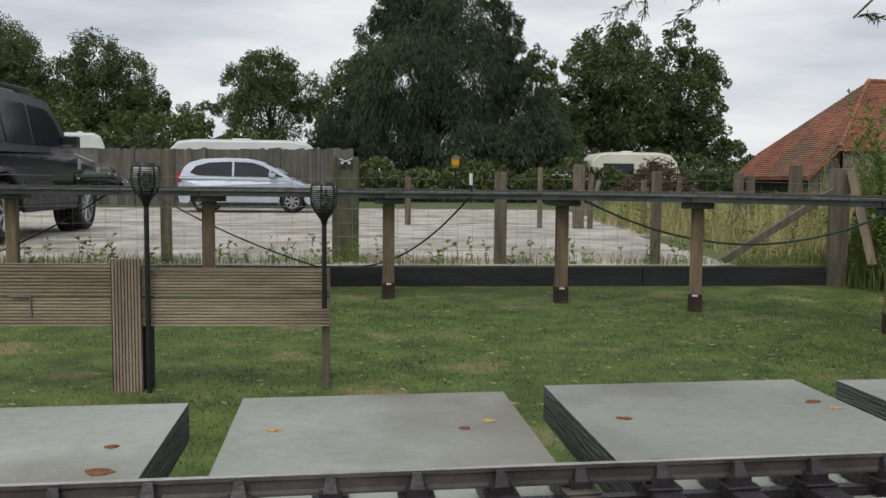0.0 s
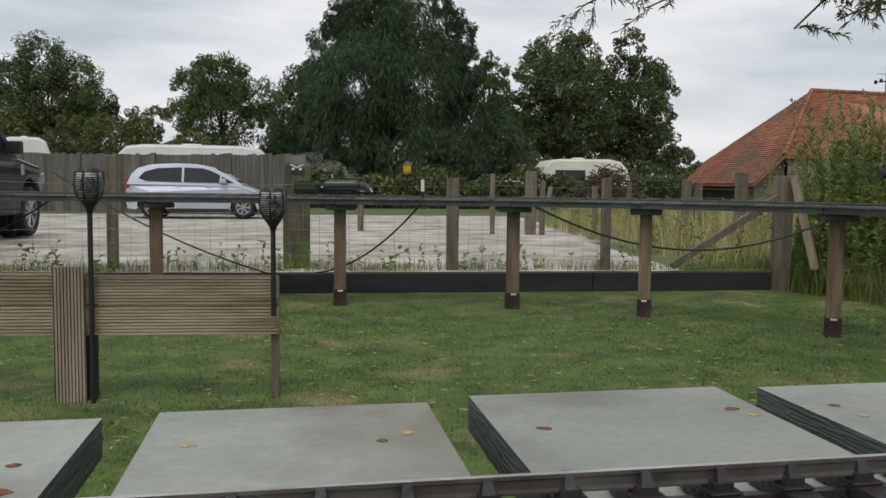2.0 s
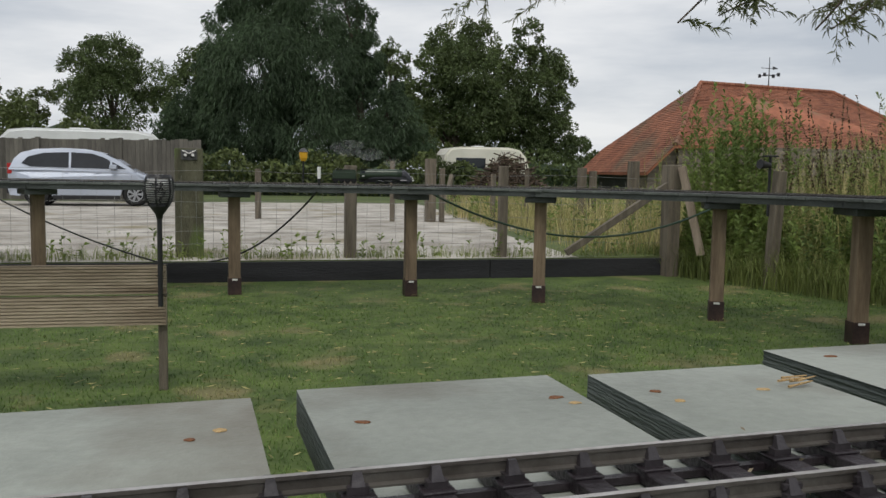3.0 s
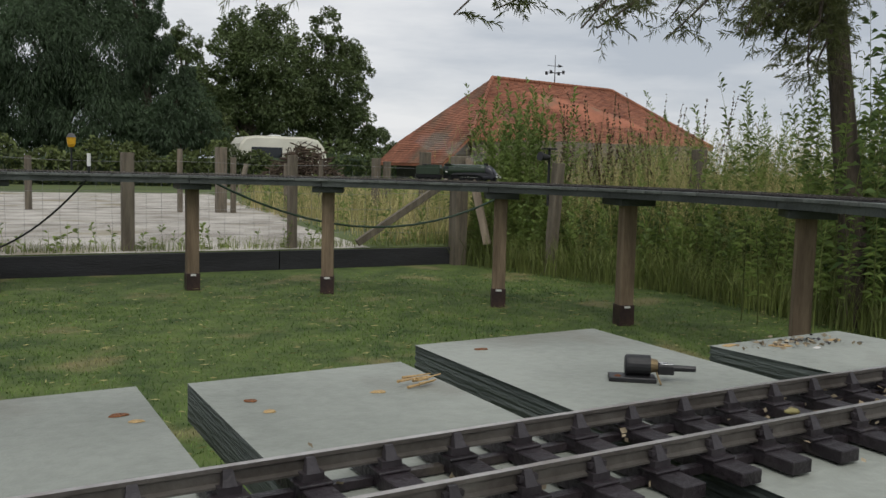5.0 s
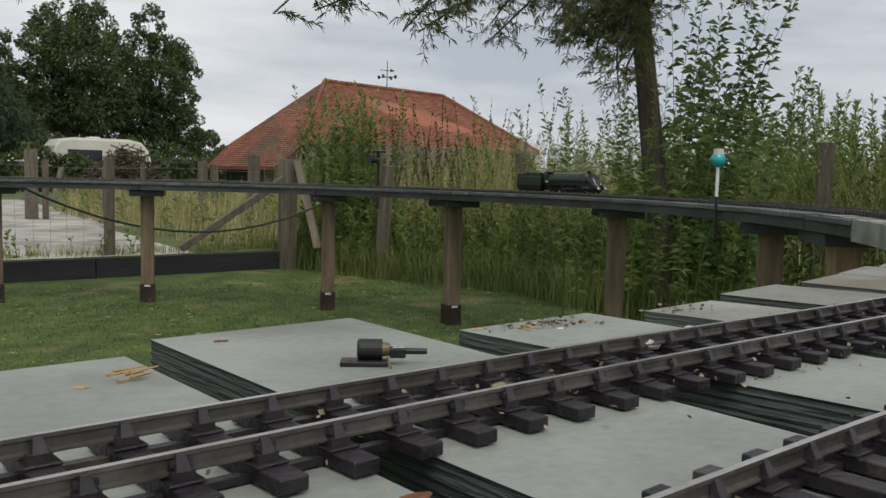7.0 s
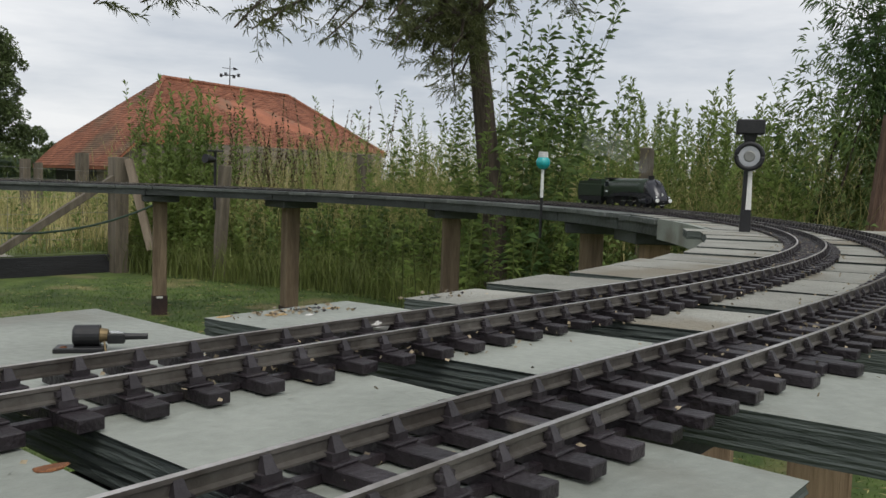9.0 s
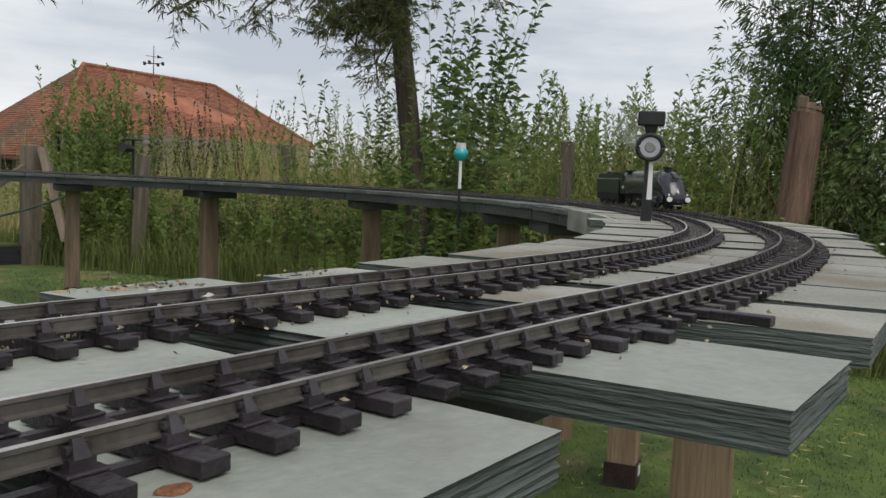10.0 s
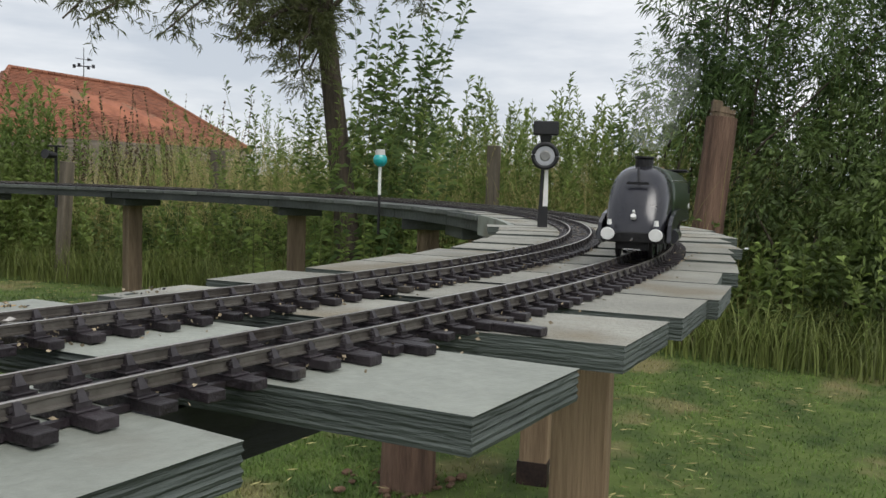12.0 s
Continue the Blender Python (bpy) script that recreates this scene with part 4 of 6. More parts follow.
def brush_pile():
    bm = bmesh.new()
    rng = random.Random(11)
    for i in range(1100):
        a, r = rng.uniform(0, 6.28), rng.uniform(0, 1) ** 0.5
        h = max(0.1, 1.75 * (1 - r ** 1.6)) * rng.uniform(0.3, 1.0)
        p = Vector((1.75 * r * math.cos(a), 1.0 * r * math.sin(a), h))
        d = Vector((rng.gauss(0, 1), rng.gauss(0, 1), rng.gauss(0, 0.35))).normalized() * rng.uniform(0.3, 0.8)
        rod(bm, p - d / 2, p + d / 2, 0.022, 0.012, 4, False)
    ob = part("brushwood_pile", bm, M_TWIG)
    ob.matrix_world = pose(7.15, 29.2, 0.05)
    tagged(ob, "heap of dry brown brushwood in the yard", "brushwood", kind="stuff")


brush_pile()
strut((4.6, 27.0, 0.05), (4.9, 27.4, 1.0), 0.12, M_POST, "old timber leaning beside the brushwood")


def build_barn():
    ob = thing("barn", "timber barn with weathered red clay tile hipped roof", "barn")
    ridge = 5.64
    x0, yr = 19.6, 40.7
    yf, yb = 36.0, 45.4
    xl, xr = 16.3, 30.2
    ze, zl = 2.42, 1.22
    L, R = Vector((x0, yr, ridge)), Vector((28.3, 43.1, ridge))
    FL, FR, BL, BR = Vector((xl, yf, ze)), Vector((31.9, 38.4, ze)), Vector((xl, yb, ze)), Vector((31.9, 47.8, ze))
    k = (ridge - zl) / (ridge - ze)
    FLL = Vector((x0 + (xl - x0) * k, yf + 0.1, zl))
    BLL = Vector((x0 + (xl - x0) * k, yb, zl))

    def tiled(a, b, c, d, name):
        """Overlapping tile courses over the face a, b (eaves) to d, c (top), each course of short pieces."""
        verts, faces = [], []
        nrm = (b - a).cross(d - a).normalized()
        if nrm.z < 0:
            nrm = -nrm
        rng = random.Random(len(name))
        rows = int(((d + c) / 2 - (a + b) / 2).length / 0.14)
        for i in range(rows):
            u0, u1 = i / rows, min(1.0, (i + 1.25) / rows)
            l0, r0, l1, r1 = a.lerp(d, u0), b.lerp(c, u0), a.lerp(d, u1), b.lerp(c, u1)
            n = max(1, int((r0 - l0).length / 0.30))
            for j in range(n):
                lift = rng.uniform(0.0, 0.014)
                p = [l0.lerp(r0, j / n) + nrm * (0.034 + lift), l0.lerp(r0, (j + 0.94) / n) + nrm * (0.034 + lift), l1.lerp(r1, (j + 0.94) / n) + nrm * 0.012, l1.lerp(r1, j / n) + nrm * 0.012]
                q = [p[0] - nrm * 0.03, p[1] - nrm * 0.03]
                s = len(verts)
                verts += [tuple(v) for v in p + q]
                faces += [(s, s + 1, s + 2, s + 3), (s + 4, s + 5, s + 1, s)]
        t = cloud("roof_tile", verts, faces, M_TILES)
        t.parent = ob
        t["kind"] = "stuff"
        bm = bmesh.new()
        vs = [bm.verts.new(v) for v in (a, b, c, d)]
        lower = [bm.verts.new(v - Vector((0, 0, 0.12))) for v in (a, b, c, d)]
        bm.faces.new(vs)
        bm.faces.new(lower[::-1])
        for i in range(4):
            bm.faces.new((vs[i], lower[i], lower[(i + 1) % 4], vs[(i + 1) % 4]))
        bmesh.ops.recalc_face_normals(bm, faces=bm.faces[:])
        part("roof", bm, M_TILE, ob)

    tiled(FL, FR, R, L, "front")
    tiled(BR, BL, L, R, "back_slope")
    tiled(BL, FL, L + Vector((0, -0.02, 0)), L + Vector((0, 0.02, 0)), "left_hip")
    tiled(BLL, FLL, FL, BL, "left_catslide")
    tiled(FR, BR, R + Vector((0, 0.02, 0)), R + Vector((0, -0.02, 0)), "right_hip_")
    for a, b in ((FL, L), (L, R), (R, FR)):
        bm = bmesh.new()
        n = int((b - a).length / 0.35)
        for i in range(n):
            p, q = a.lerp(b, i / n), a.lerp(b, (i + 0.95) / n)
            rod(bm, p + Vector((0, 0, 0.04)), q + Vector((0, 0, 0.05)), 0.12, 0.10, 8)
        t = part("ridge_tile", bm, M_TILES, ob)
        t["kind"] = "stuff"
    # boarded walls: front and left with their boards
    rng = random.Random(8)
    for y, xa, xb in ((yf + 0.35, xl + 0.3, xr - 0.3), (yb - 0.35, xl + 0.3, xr - 0.3)):
        for i in range(13):
            bm = bmesh.new()
            box(bm, (xa, y - 0.02, 0.02 + i * 0.185), (xb, y + 0.02 + 0.01 * (i % 2), 0.20 + i * 0.185))
            part("weatherboard", bm, M_WEATHERBOARD, ob)
    for i in range(6):
        bm = bmesh.new()
        box(bm, (xl - 0.6, yf + 0.5, 0.02 + i * 0.185), (xl - 0.55, yf + 3.0, 0.20 + i * 0.185))
        part("weatherboard", bm, M_WEATHERBOARD, ob)
    # added near-black block that stands for the shade inside the barn
    bm = bmesh.new()
    box(bm, (xl - 0.3, yf + 0.6, 0), (xr - 0.4, yb - 0.5, 1.15))
    part("inner_wall", bm, M_TRIM, ob, "near-black block standing for shade inside the barn")
    bm = bmesh.new()
    loft(bm, [[(xl + 0.25, yf + 0.5, 0), (xl + 0.25, yf + 0.55, 0), (xl + 0.25, yf + 0.55, 2.4), (xl + 0.25, yf + 0.5, 2.4)], [(FLL.x + 0.2, yf + 0.5, 0), (FLL.x + 0.2, yf + 0.55, 0), (FLL.x + 0.2, yf + 0.55, 1.2), (FLL.x + 0.2, yf + 0.5, 1.2)]])
    part("end_wall", bm, M_WEATHERBOARD, ob)
    vane = thing("weathervane", "thin black iron weathervane on the barn ridge", "weathervane")
    vane.matrix_world = pose(23.9, 41.9, ridge + 0.05)
    bm = bmesh.new()
    rod(bm, (0, 0, -0.1), (0, 0, 1.55), 0.03, 0.015, 6)
    part("mast", bm, M_BLACK, vane)
    for a in (0, 90):
        bm = bmesh.new()
        rod(bm, Matrix.Rotation(radians(a + 35), 3, "Z") @ Vector((-0.5, 0, 0.62)), Matrix.Rotation(radians(a + 35), 3, "Z") @ Vector((0.5, 0, 0.62)), 0.018, 0.018, 6)
        for sx in (-0.5, 0.5):
            c = Matrix.Rotation(radians(a + 35), 3, "Z") @ Vector((sx, 0, 0.62))
            box(bm, c - Vector((0.07, 0.02, 0.09)), c + Vector((0.07, 0.02, 0.09)))
        part("compass_arm", bm, M_BLACK, vane)
    bm = bmesh.new()
    rod(bm, (-0.45, 0, 0.98), (0.45, 0.1, 0.98), 0.015, 0.015, 6)
    prism(bm, [(0.2, 0.9), (0.5, 0.98), (0.2, 1.08)], -0.01, 0.01)
    part("pointer", bm, M_BLACK, vane)


build_barn()


# ---------------- trees and plants ----------------
def crown_points(rng, blobs, n, per=70):
    """Points near the skins of many clumps that fill the given ellipsoids, with directions outwards."""
    weights = np.array([b[3] * b[4] * b[5] for b in blobs]) ** 0.67
    weights /= weights.sum()
    pts, dirs = [], []
    for (cx, cy, cz, rx, ry, rz), w in zip(blobs, weights):
        m = int(n * w)
        clumps = max(8, m // per)
        cd = rng.normal(size=(clumps, 3))
        cd /= np.linalg.norm(cd, axis=1, keepdims=True)
        cr = rng.uniform(0.35, 1.0, clumps) ** 0.5
        cc = cd * cr[:, None] * np.array([rx, ry, rz])
        size = rng.uniform(0.14, 0.32, clumps)
        pick = rng.integers(0, clumps, m)
        off = rng.normal(size=(m, 3))
        off /= np.linalg.norm(off, axis=1, keepdims=True)
        off *= (rng.uniform(0.3, 1.0, m) ** 0.5)[:, None]
        p = cc[pick] + off * (size[pick] * (rx + ry + rz) / 3)[:, None]
        pts.append(p + np.array([cx, cy, cz]))
        dirs.append(off + 0.4 * cd[pick] + rng.normal(size=(m, 3)) * 0.35)
    return np.concatenate(pts), np.concatenate(dirs)


def tree(label, y, leaf, material, seed, masses, trunk=0.3, droop=0.3, slim=0.55, dense=1.0):
    """A tree from the foliage masses of its crown (x, z, radius across, radius up): trunk, a limb to each mass, leaf clumps."""
    ob = thing("tree", label, "tree", "trees round the yard")
    x = sum(b[0] * b[2] for b in masses) / sum(b[2] for b in masses)
    ob.location = (x, y, 0)
    rng = np.random.default_rng(seed)
    blobs_ = [(bx - x, rng.uniform(-0.5, 0.5) * r, z, 1.08 * r, r * 0.9, 1.08 * rz) for bx, z, r, rz in masses]
    area = sum(math.pi * b[3] * b[5] for b in blobs_)
    count = int(dense * 10.0 * area / (leaf * leaf * slim))
    pts, dirs = crown_points(rng, blobs_, count, 90)
    pts[:, 2] = np.maximum(pts[:, 2], 0.15)
    dirs[:, 2] -= droop
    crown = leaves("crown", rng, pts, dirs, leaf, leaf * slim, material, droop * 0.5)
    crown.parent = ob
    crown["kind"] = "stuff"
    top = max(b[2] for b in blobs_)
    bm = bmesh.new()
    tube(bm, [(0, 0, -0.2), (0.02 * top, 0, top * 0.3), (-0.01 * top, 0.02, top * 0.6), (0, 0, top * 0.92)], [trunk, trunk * 0.75, trunk * 0.45, trunk * 0.1], 8)
    part("trunk", bm, M_BARK, ob)
    for bx, by, bz, rx, ry, rz in blobs_:
        bm = bmesh.new()
        z = bz * 0.45
        tube(bm, [(0, 0, z), (bx * 0.45, by * 0.45, z + (bz - z) * 0.6), (bx, by, bz)], [trunk * 0.35, trunk * 0.22, trunk * 0.06], 6)
        part("limb", bm, M_BARK, ob)
    return ob


FAR = "tall leafy green tree beyond the yard"
tree(FAR, 70, 0.19, M_TREE, 1, [(-38.4, 9.9, 4.09, 4.09), (-35.3, 11.03, 2.18, 2.18), (-33.62, 9.44, 2.18, 2.18), (-34.76, 7.17, 2.73, 2.73), (-31.8, 7.39, 1.64, 1.64), (-37.03, 6.71, 3.64, 3.64)])
tree(FAR, 69, 0.19, M_TREE, 2, [(-27.17, 9.86, 2.06, 2.06), (-29.1, 8.87, 1.61, 1.61), (-25.07, 8.51, 1.97, 1.97), (-23.23, 6.85, 1.52, 1.52), (-26.64, 7.08, 2.6, 2.6), (-30.13, 6.63, 1.7, 1.7), (-22.02, 6.18, 0.81, 0.81), (-28.43, 5.51, 2.15, 2.15), (-24.39, 5.51, 1.88, 1.88)])
tree("round-headed leafy tree beyond the fence", 68, 0.19, M_TREE, 3, [(-13.43, 8.41, 2.03, 2.03), (-15.56, 7.88, 1.68, 1.68), (-11.14, 7.43, 1.68, 1.68), (-16.53, 6.11, 1.15, 1.15), (-13.43, 5.89, 2.56, 2.56), (-10.43, 6.11, 1.15, 1.15), (-14.76, 9.56, 0.97, 0.97), (-12.33, 9.64, 0.88, 0.88)])
tree(FAR, 60, 0.18, M_TREE, 4, [(-6.71, 7.85, 1.09, 1.09), (-7.17, 6.37, 1.33, 1.33), (-5.62, 7.47, 1.56, 1.56), (-7.56, 4.93, 1.17, 1.17)])
tree("low bushy green tree behind the board fence", 66, 0.2, M_HEDGE, 31, [(-28.05, 4.76, 1.8, 1.8), (-30.63, 5.19, 1.97, 1.97), (-32.34, 4.46, 1.72, 1.72)])
tree("low bushy green tree behind the board fence", 66, 0.2, M_HEDGE, 32, [(-22.91, 4.46, 1.37, 1.37), (-19.47, 4.89, 1.37, 1.37), (-17.67, 5.45, 1.03, 1.03), (-20.76, 3.9, 1.54, 1.54), (-24.62, 4.24, 1.46, 1.46)])
tree("broad dark willow thicket behind the yard", 38.5, 0.17, M_DARKTREE, 5, [(-1.05, 7.73, 1.45, 1.45), (-2.5, 6.97, 1.2, 1.2), (0.4, 7.48, 1.55, 1.55), (-3.23, 5.55, 0.9, 0.9), (-1.55, 5.17, 2.0, 2.0), (0.9, 5.17, 2.0, 2.0), (-3.48, 3.8, 1.0, 1.0), (-2.1, 2.92, 1.65, 1.65), (0.4, 2.8, 1.9, 1.9), (2.4, 3.17, 1.4, 1.4), (2.85, 5.17, 0.95, 0.95), (-2.23, 8.23, 0.75, 0.75), (-0.9, 8.78, 0.85, 0.85)], slim=0.24, droop=0.9, trunk=0.4)
tree("slender dark willow in the thicket", 38.2, 0.17, M_DARKTREE, 7, [(2.53, 8.32, 0.45, 0.84), (2.93, 7.33, 0.55, 0.84), (2.38, 6.51, 0.65, 0.89), (1.89, 8.92, 0.4, 0.74), (3.08, 5.94, 0.55, 0.89), (2.63, 4.77, 0.6, 0.99)], slim=0.24, droop=0.6)
tree("dark willow at the edge of the thicket", 39, 0.17, M_DARKTREE, 6, [(-4.66, 3.15, 1.01, 1.01), (-5.3, 2.64, 0.81, 0.81), (-3.65, 2.39, 1.22, 1.22), (-4.36, 2.06, 1.01, 1.01)], slim=0.24, droop=0.8)
tree("dark willow at the edge of the thicket", 37, 0.17, M_DARKTREE, 8, [(4.11, 3.14, 0.96, 0.96), (4.83, 2.32, 0.87, 0.87), (3.39, 2.32, 1.11, 1.11), (3.87, 4.1, 0.72, 0.72), (2.79, 2.01, 1.2, 1.2)], slim=0.26, droop=0.7)
tree(FAR, 60, 0.18, M_TREE, 9, [(6.47, 8.71, 1.01, 1.01), (6.71, 7.08, 1.25, 1.25), (5.77, 9.49, 0.7, 0.7), (7.17, 5.52, 1.48, 1.48)])
tree("tall ragged poplar beyond the yard", 54.5, 0.19, M_TREE, 10, [(9.85, 9.18, 1.56, 1.56), (8.71, 7.66, 1.49, 1.49), (11.33, 9.29, 1.35, 1.35), (10.48, 7.23, 2.05, 2.05), (8.64, 5.46, 1.63, 1.63), (11.19, 5.11, 2.05, 2.05), (9.42, 3.69, 1.77, 1.77), (12.33, 7.66, 1.13, 1.13), (7.65, 4.4, 1.42, 1.42), (7.12, 5.82, 1.28, 1.28), (9.78, 2.63, 1.28, 1.28)])
tree("tall ragged poplar beyond the yard", 56, 0.19, M_TREE, 11, [(14.78, 9.88, 0.87, 1.09), (14.41, 8.13, 1.31, 1.31), (16.09, 8.2, 1.24, 1.24), (16.96, 7.04, 1.02, 1.02), (15.14, 6.02, 1.89, 1.89), (17.18, 5.22, 0.95, 0.95), (14.05, 4.42, 1.75, 1.75), (16.16, 4.05, 1.53, 1.53), (16.6, 8.71, 0.8, 0.8), (12.96, 6.13, 1.6, 1.6), (12.77, 3.95, 1.82, 1.82), (14.96, 2.85, 1.46, 1.46), (17.14, 3.4, 1.09, 1.09)])
tree("low leafy tree beyond the yard", 66, 0.2, M_TREE, 13, [(21.7, 2.87, 1.2, 1.2), (23.08, 2.27, 0.69, 0.69), (20.33, 3.04, 1.2, 1.2), (22.35, 2.1, 1.03, 1.03)], trunk=0.15)
tree("bright green bush beyond the yard", 41, 0.16, M_HEDGE, 15, [(5.97, 2.3, 0.85, 0.85), (7.09, 1.87, 0.64, 0.64), (5.09, 1.84, 0.69, 0.69)], trunk=0.1)


def hedge(label, x0, y0, x1, y1, height, thick, count, leaf, material, seed):
    rng = np.random.default_rng(seed)
    ob = thing("hedge", label, "hedge", "hedges")
    u = rng.uniform(0, 1, count)
    top = height * (0.80 + 0.14 * np.sin(u * 23 + seed) + 0.09 * np.sin(u * 61))
    z = top * rng.uniform(0, 1, count) ** 0.6
    bulge = thick * np.sqrt(np.clip(1 - (z / top - 0.4) ** 2, 0.1, 1))
    off = -np.abs(bulge) * rng.uniform(0.3, 1.0, count)
    d = np.array([x1 - x0, y1 - y0])
    nrm = np.array([-d[1], d[0]]) / np.linalg.norm(d)
    p = np.stack([x0 + d[0] * u + nrm[0] * off, y0 + d[1] * u + nrm[1] * off, z], 1)
    dirs = rng.normal(size=(count, 3)) + np.array([0, -0.5, 0.5])
    c = leaves("foliage", rng, p, dirs, leaf, leaf * 0.5, material)
    c.parent = ob
    c["kind"] = "stuff"
    bm = bmesh.new()
    n = 14
    rings = []
    for i in range(n + 1):
        q = Vector((x0, y0)).lerp(Vector((x1, y1)), i / n)
        hh = height * (0.62 + 0.1 * math.sin(i * 1.9 + seed))
        rings.append([(q.x, q.y - thick * 0.3, 0), (q.x, q.y - thick * 0.25, hh * 0.8), (q.x, q.y, hh), (q.x, q.y + thick * 0.5, hh * 0.7), (q.x, q.y + thick * 0.5, 0)])
    loft(bm, rings)
    part("twiggy_core", bm, M_DARKTREE, ob)


hedge("dense green hedge behind a timber fence", -30, 46, -9.0, 43, 4.5, 1.5, 9000, 0.30, M_HEDGE, 21)
hedge("low hedge and scrub at the yard's far side", -6, 35, 9, 36, 1.9, 1.2, 7000, 0.22, M_HEDGE, 22)
hedge("low green hedge far beyond the meadow", 8, 52, 40, 60, 3.0, 1.5, 6000, 0.30, M_TREE, 23)


def inside_wild(x, y):
    """Whether a plan point lies in the wild strip beyond the trestle."""
    edge = 4.15 + 0.42 * (9.1 - y) if y > 6.2 else (5.37 if y > 4.6 else 5.37 + 0.18 * (4.6 - y))
    return x > edge and y < 11 + 0.5 * (x - 4)


def scatter(rng, n, x0, x1, y0, y1, keep):
    out = []
    while len(out) < n:
        x, y = rng.uniform(x0, x1, 4000), rng.uniform(y0, y1, 4000)
        out += [(a, b) for a, b in zip(x, y) if keep(a, b)]
    return np.array(out[:n])


def wild_strip():
    rng = np.random.default_rng(31)
    near = lambda x, y: inside_wild(x, y)
    p = scatter(rng, 9000, 4.2, 9.5, -1.5, 13, near)
    base = np.concatenate([p, np.zeros((len(p), 1))], 1)
    hh = rng.uniform(0.30, 1.0, len(p)) * np.where(p[:, 1] < 1.9, 0.55, 1.0) * (0.85 + 0.3 * np.sin(p[:, 0] * 3.1) * np.sin(p[:, 1] * 2.3))
    g = blades("tall_green_grass", rng, base, hh, 0.011, 0.95, M_GREENGRASS, 4)
    tagged(g, "tall tangled green grass beyond the trestle", "grass", kind="stuff")
    p = scatter(rng, 11000, 4.3, 10.5, 1.8, 14, lambda x, y: inside_wild(x - 0.3, y))
    base = np.concatenate([p, np.zeros((len(p), 1))], 1)
    hh = (0.95 + 0.16 * np.clip(p[:, 0] - 4.5, 0, 5)) * rng.uniform(0.6, 1.2, len(p))
    g = blades("dry_grass", rng, base, hh, 0.008, 0.65, M_DRYGRASS, 4)
    tagged(g, "tall straw-coloured seeding grass beyond the trestle", "grass", kind="stuff")
    # short fringe along the lawn's edge
    p = scatter(rng, 9000, 3.6, 8.5, -1.5, 9.6, lambda x, y: inside_wild(x + 0.35, y) and not inside_wild(x - 0.5, y))
    base = np.concatenate([p, np.zeros((len(p), 1))], 1)
    g = blades("grass_fringe", rng, base, 0.42, 0.010, 0.7, M_GREENGRASS, 3)
    tagged(g, "rough grass fringe at the lawn's edge", "grass", kind="stuff")


wild_strip()


def stems(name, label, spots, rng, height, leaves_each, leaf_len, leaf_w, material, droop=0.35, upright=0.5, stem_r=0.006, start=0.12, arch_by=0.10, toward=(0, 0)):
    """A stand of leafy stems: tapered arching stalks with leaves all the way up."""
    ob = tagged(new(name), label, "plants", kind="stuff")
    verts, faces, pts, dirs = [], [], [], []
    for x, y in spots:
        h = height * rng.uniform(0.62, 1.14)
        lx, ly = rng.normal(toward[0] * h, arch_by * h), rng.normal(toward[1] * h, arch_by * h)
        k = len(verts)
        n = 5
        for i in range(n + 1):
            u = i / n
            c = np.array([x + lx * u ** 1.8, y + ly * u ** 1.8, h * u])
            r = stem_r * (1 - 0.85 * u)
            for a in (0, 2.09, 4.19):
                verts.append((c[0] + r * math.cos(a), c[1] + r * math.sin(a), c[2]))
            if i < n:
                b = k + 3 * i
                for j in range(3):
                    faces.append((b + j, b + (j + 1) % 3, b + 3 + (j + 1) % 3, b + 3 + j))
        count = max(3, int(leaves_each * rng.uniform(0.6, 1.25)))
        us = rng.uniform(start, 1.0, count) ** 0.9
        az = np.arange(count) * 2.4 + rng.uniform(0, 6.28)
        pts.append(np.stack([x + lx * us ** 1.8, y + ly * us ** 1.8, h * us], 1))
        dirs.append(np.stack([np.cos(az) + 1.5 * lx / h * us, np.sin(az) + 1.5 * ly / h * us, upright + 0.9 * us ** 2 + rng.normal(0, 0.3, count)], 1))
    st = cloud("stalk", verts, faces, M_GREENGRASS)
    st.parent = ob
    st["kind"] = "stuff"
    lf = leaves("foliage", rng, np.concatenate(pts), np.concatenate(dirs), leaf_len, leaf_w, material, droop)
    lf.parent = ob
    lf["kind"] = "stuff"
    return ob


rg = np.random.default_rng(41)
stems("tall_weeds", "tall leafy green weeds beyond the trestle", scatter(rg, 420, 4.6, 10.5, 1.2, 12.5, lambda x, y: inside_wild(x - 0.35, y)), rg, 1.50, 100, 0.075, 0.013, M_WEED, upright=0.7)
stems("tall_weeds", "thick stand of bright green willowherb", [(4.72 + 0.26 * rg.normal(), 8.75 + 0.25 * rg.normal()) for _ in range(75)], rg, 1.78, 120, 0.090, 0.022, M_WEED, upright=0.9, arch_by=0.05)
stems("low_weeds", "low leafy weeds along the lawn's far edge", scatter(rg, 620, 4.2, 9.0, -1.0, 9.5, lambda x, y: inside_wild(x + 0.1, y) and not inside_wild(x - 1.2, y)), rg, 0.70, 30, 0.085, 0.03, M_WEED)
stems("tall_weeds", "tall weeds topping the skyline", scatter(rg, 380, 7.0, 13.0, 2.0, 9.5, lambda x, y: inside_wild(x - 2, y)), rg, 1.85, 100, 0.08, 0.015, M_WEED, upright=0.8)
stems("tall_weeds", "dense leafy green weeds with pale tops", scatter(rg, 300, 6.0, 9.5, 2.4, 6.5, lambda x, y: inside_wild(x - 0.8, y)), rg, 1.72, 130, 0.080, 0.019, M_WEED, upright=0.8)
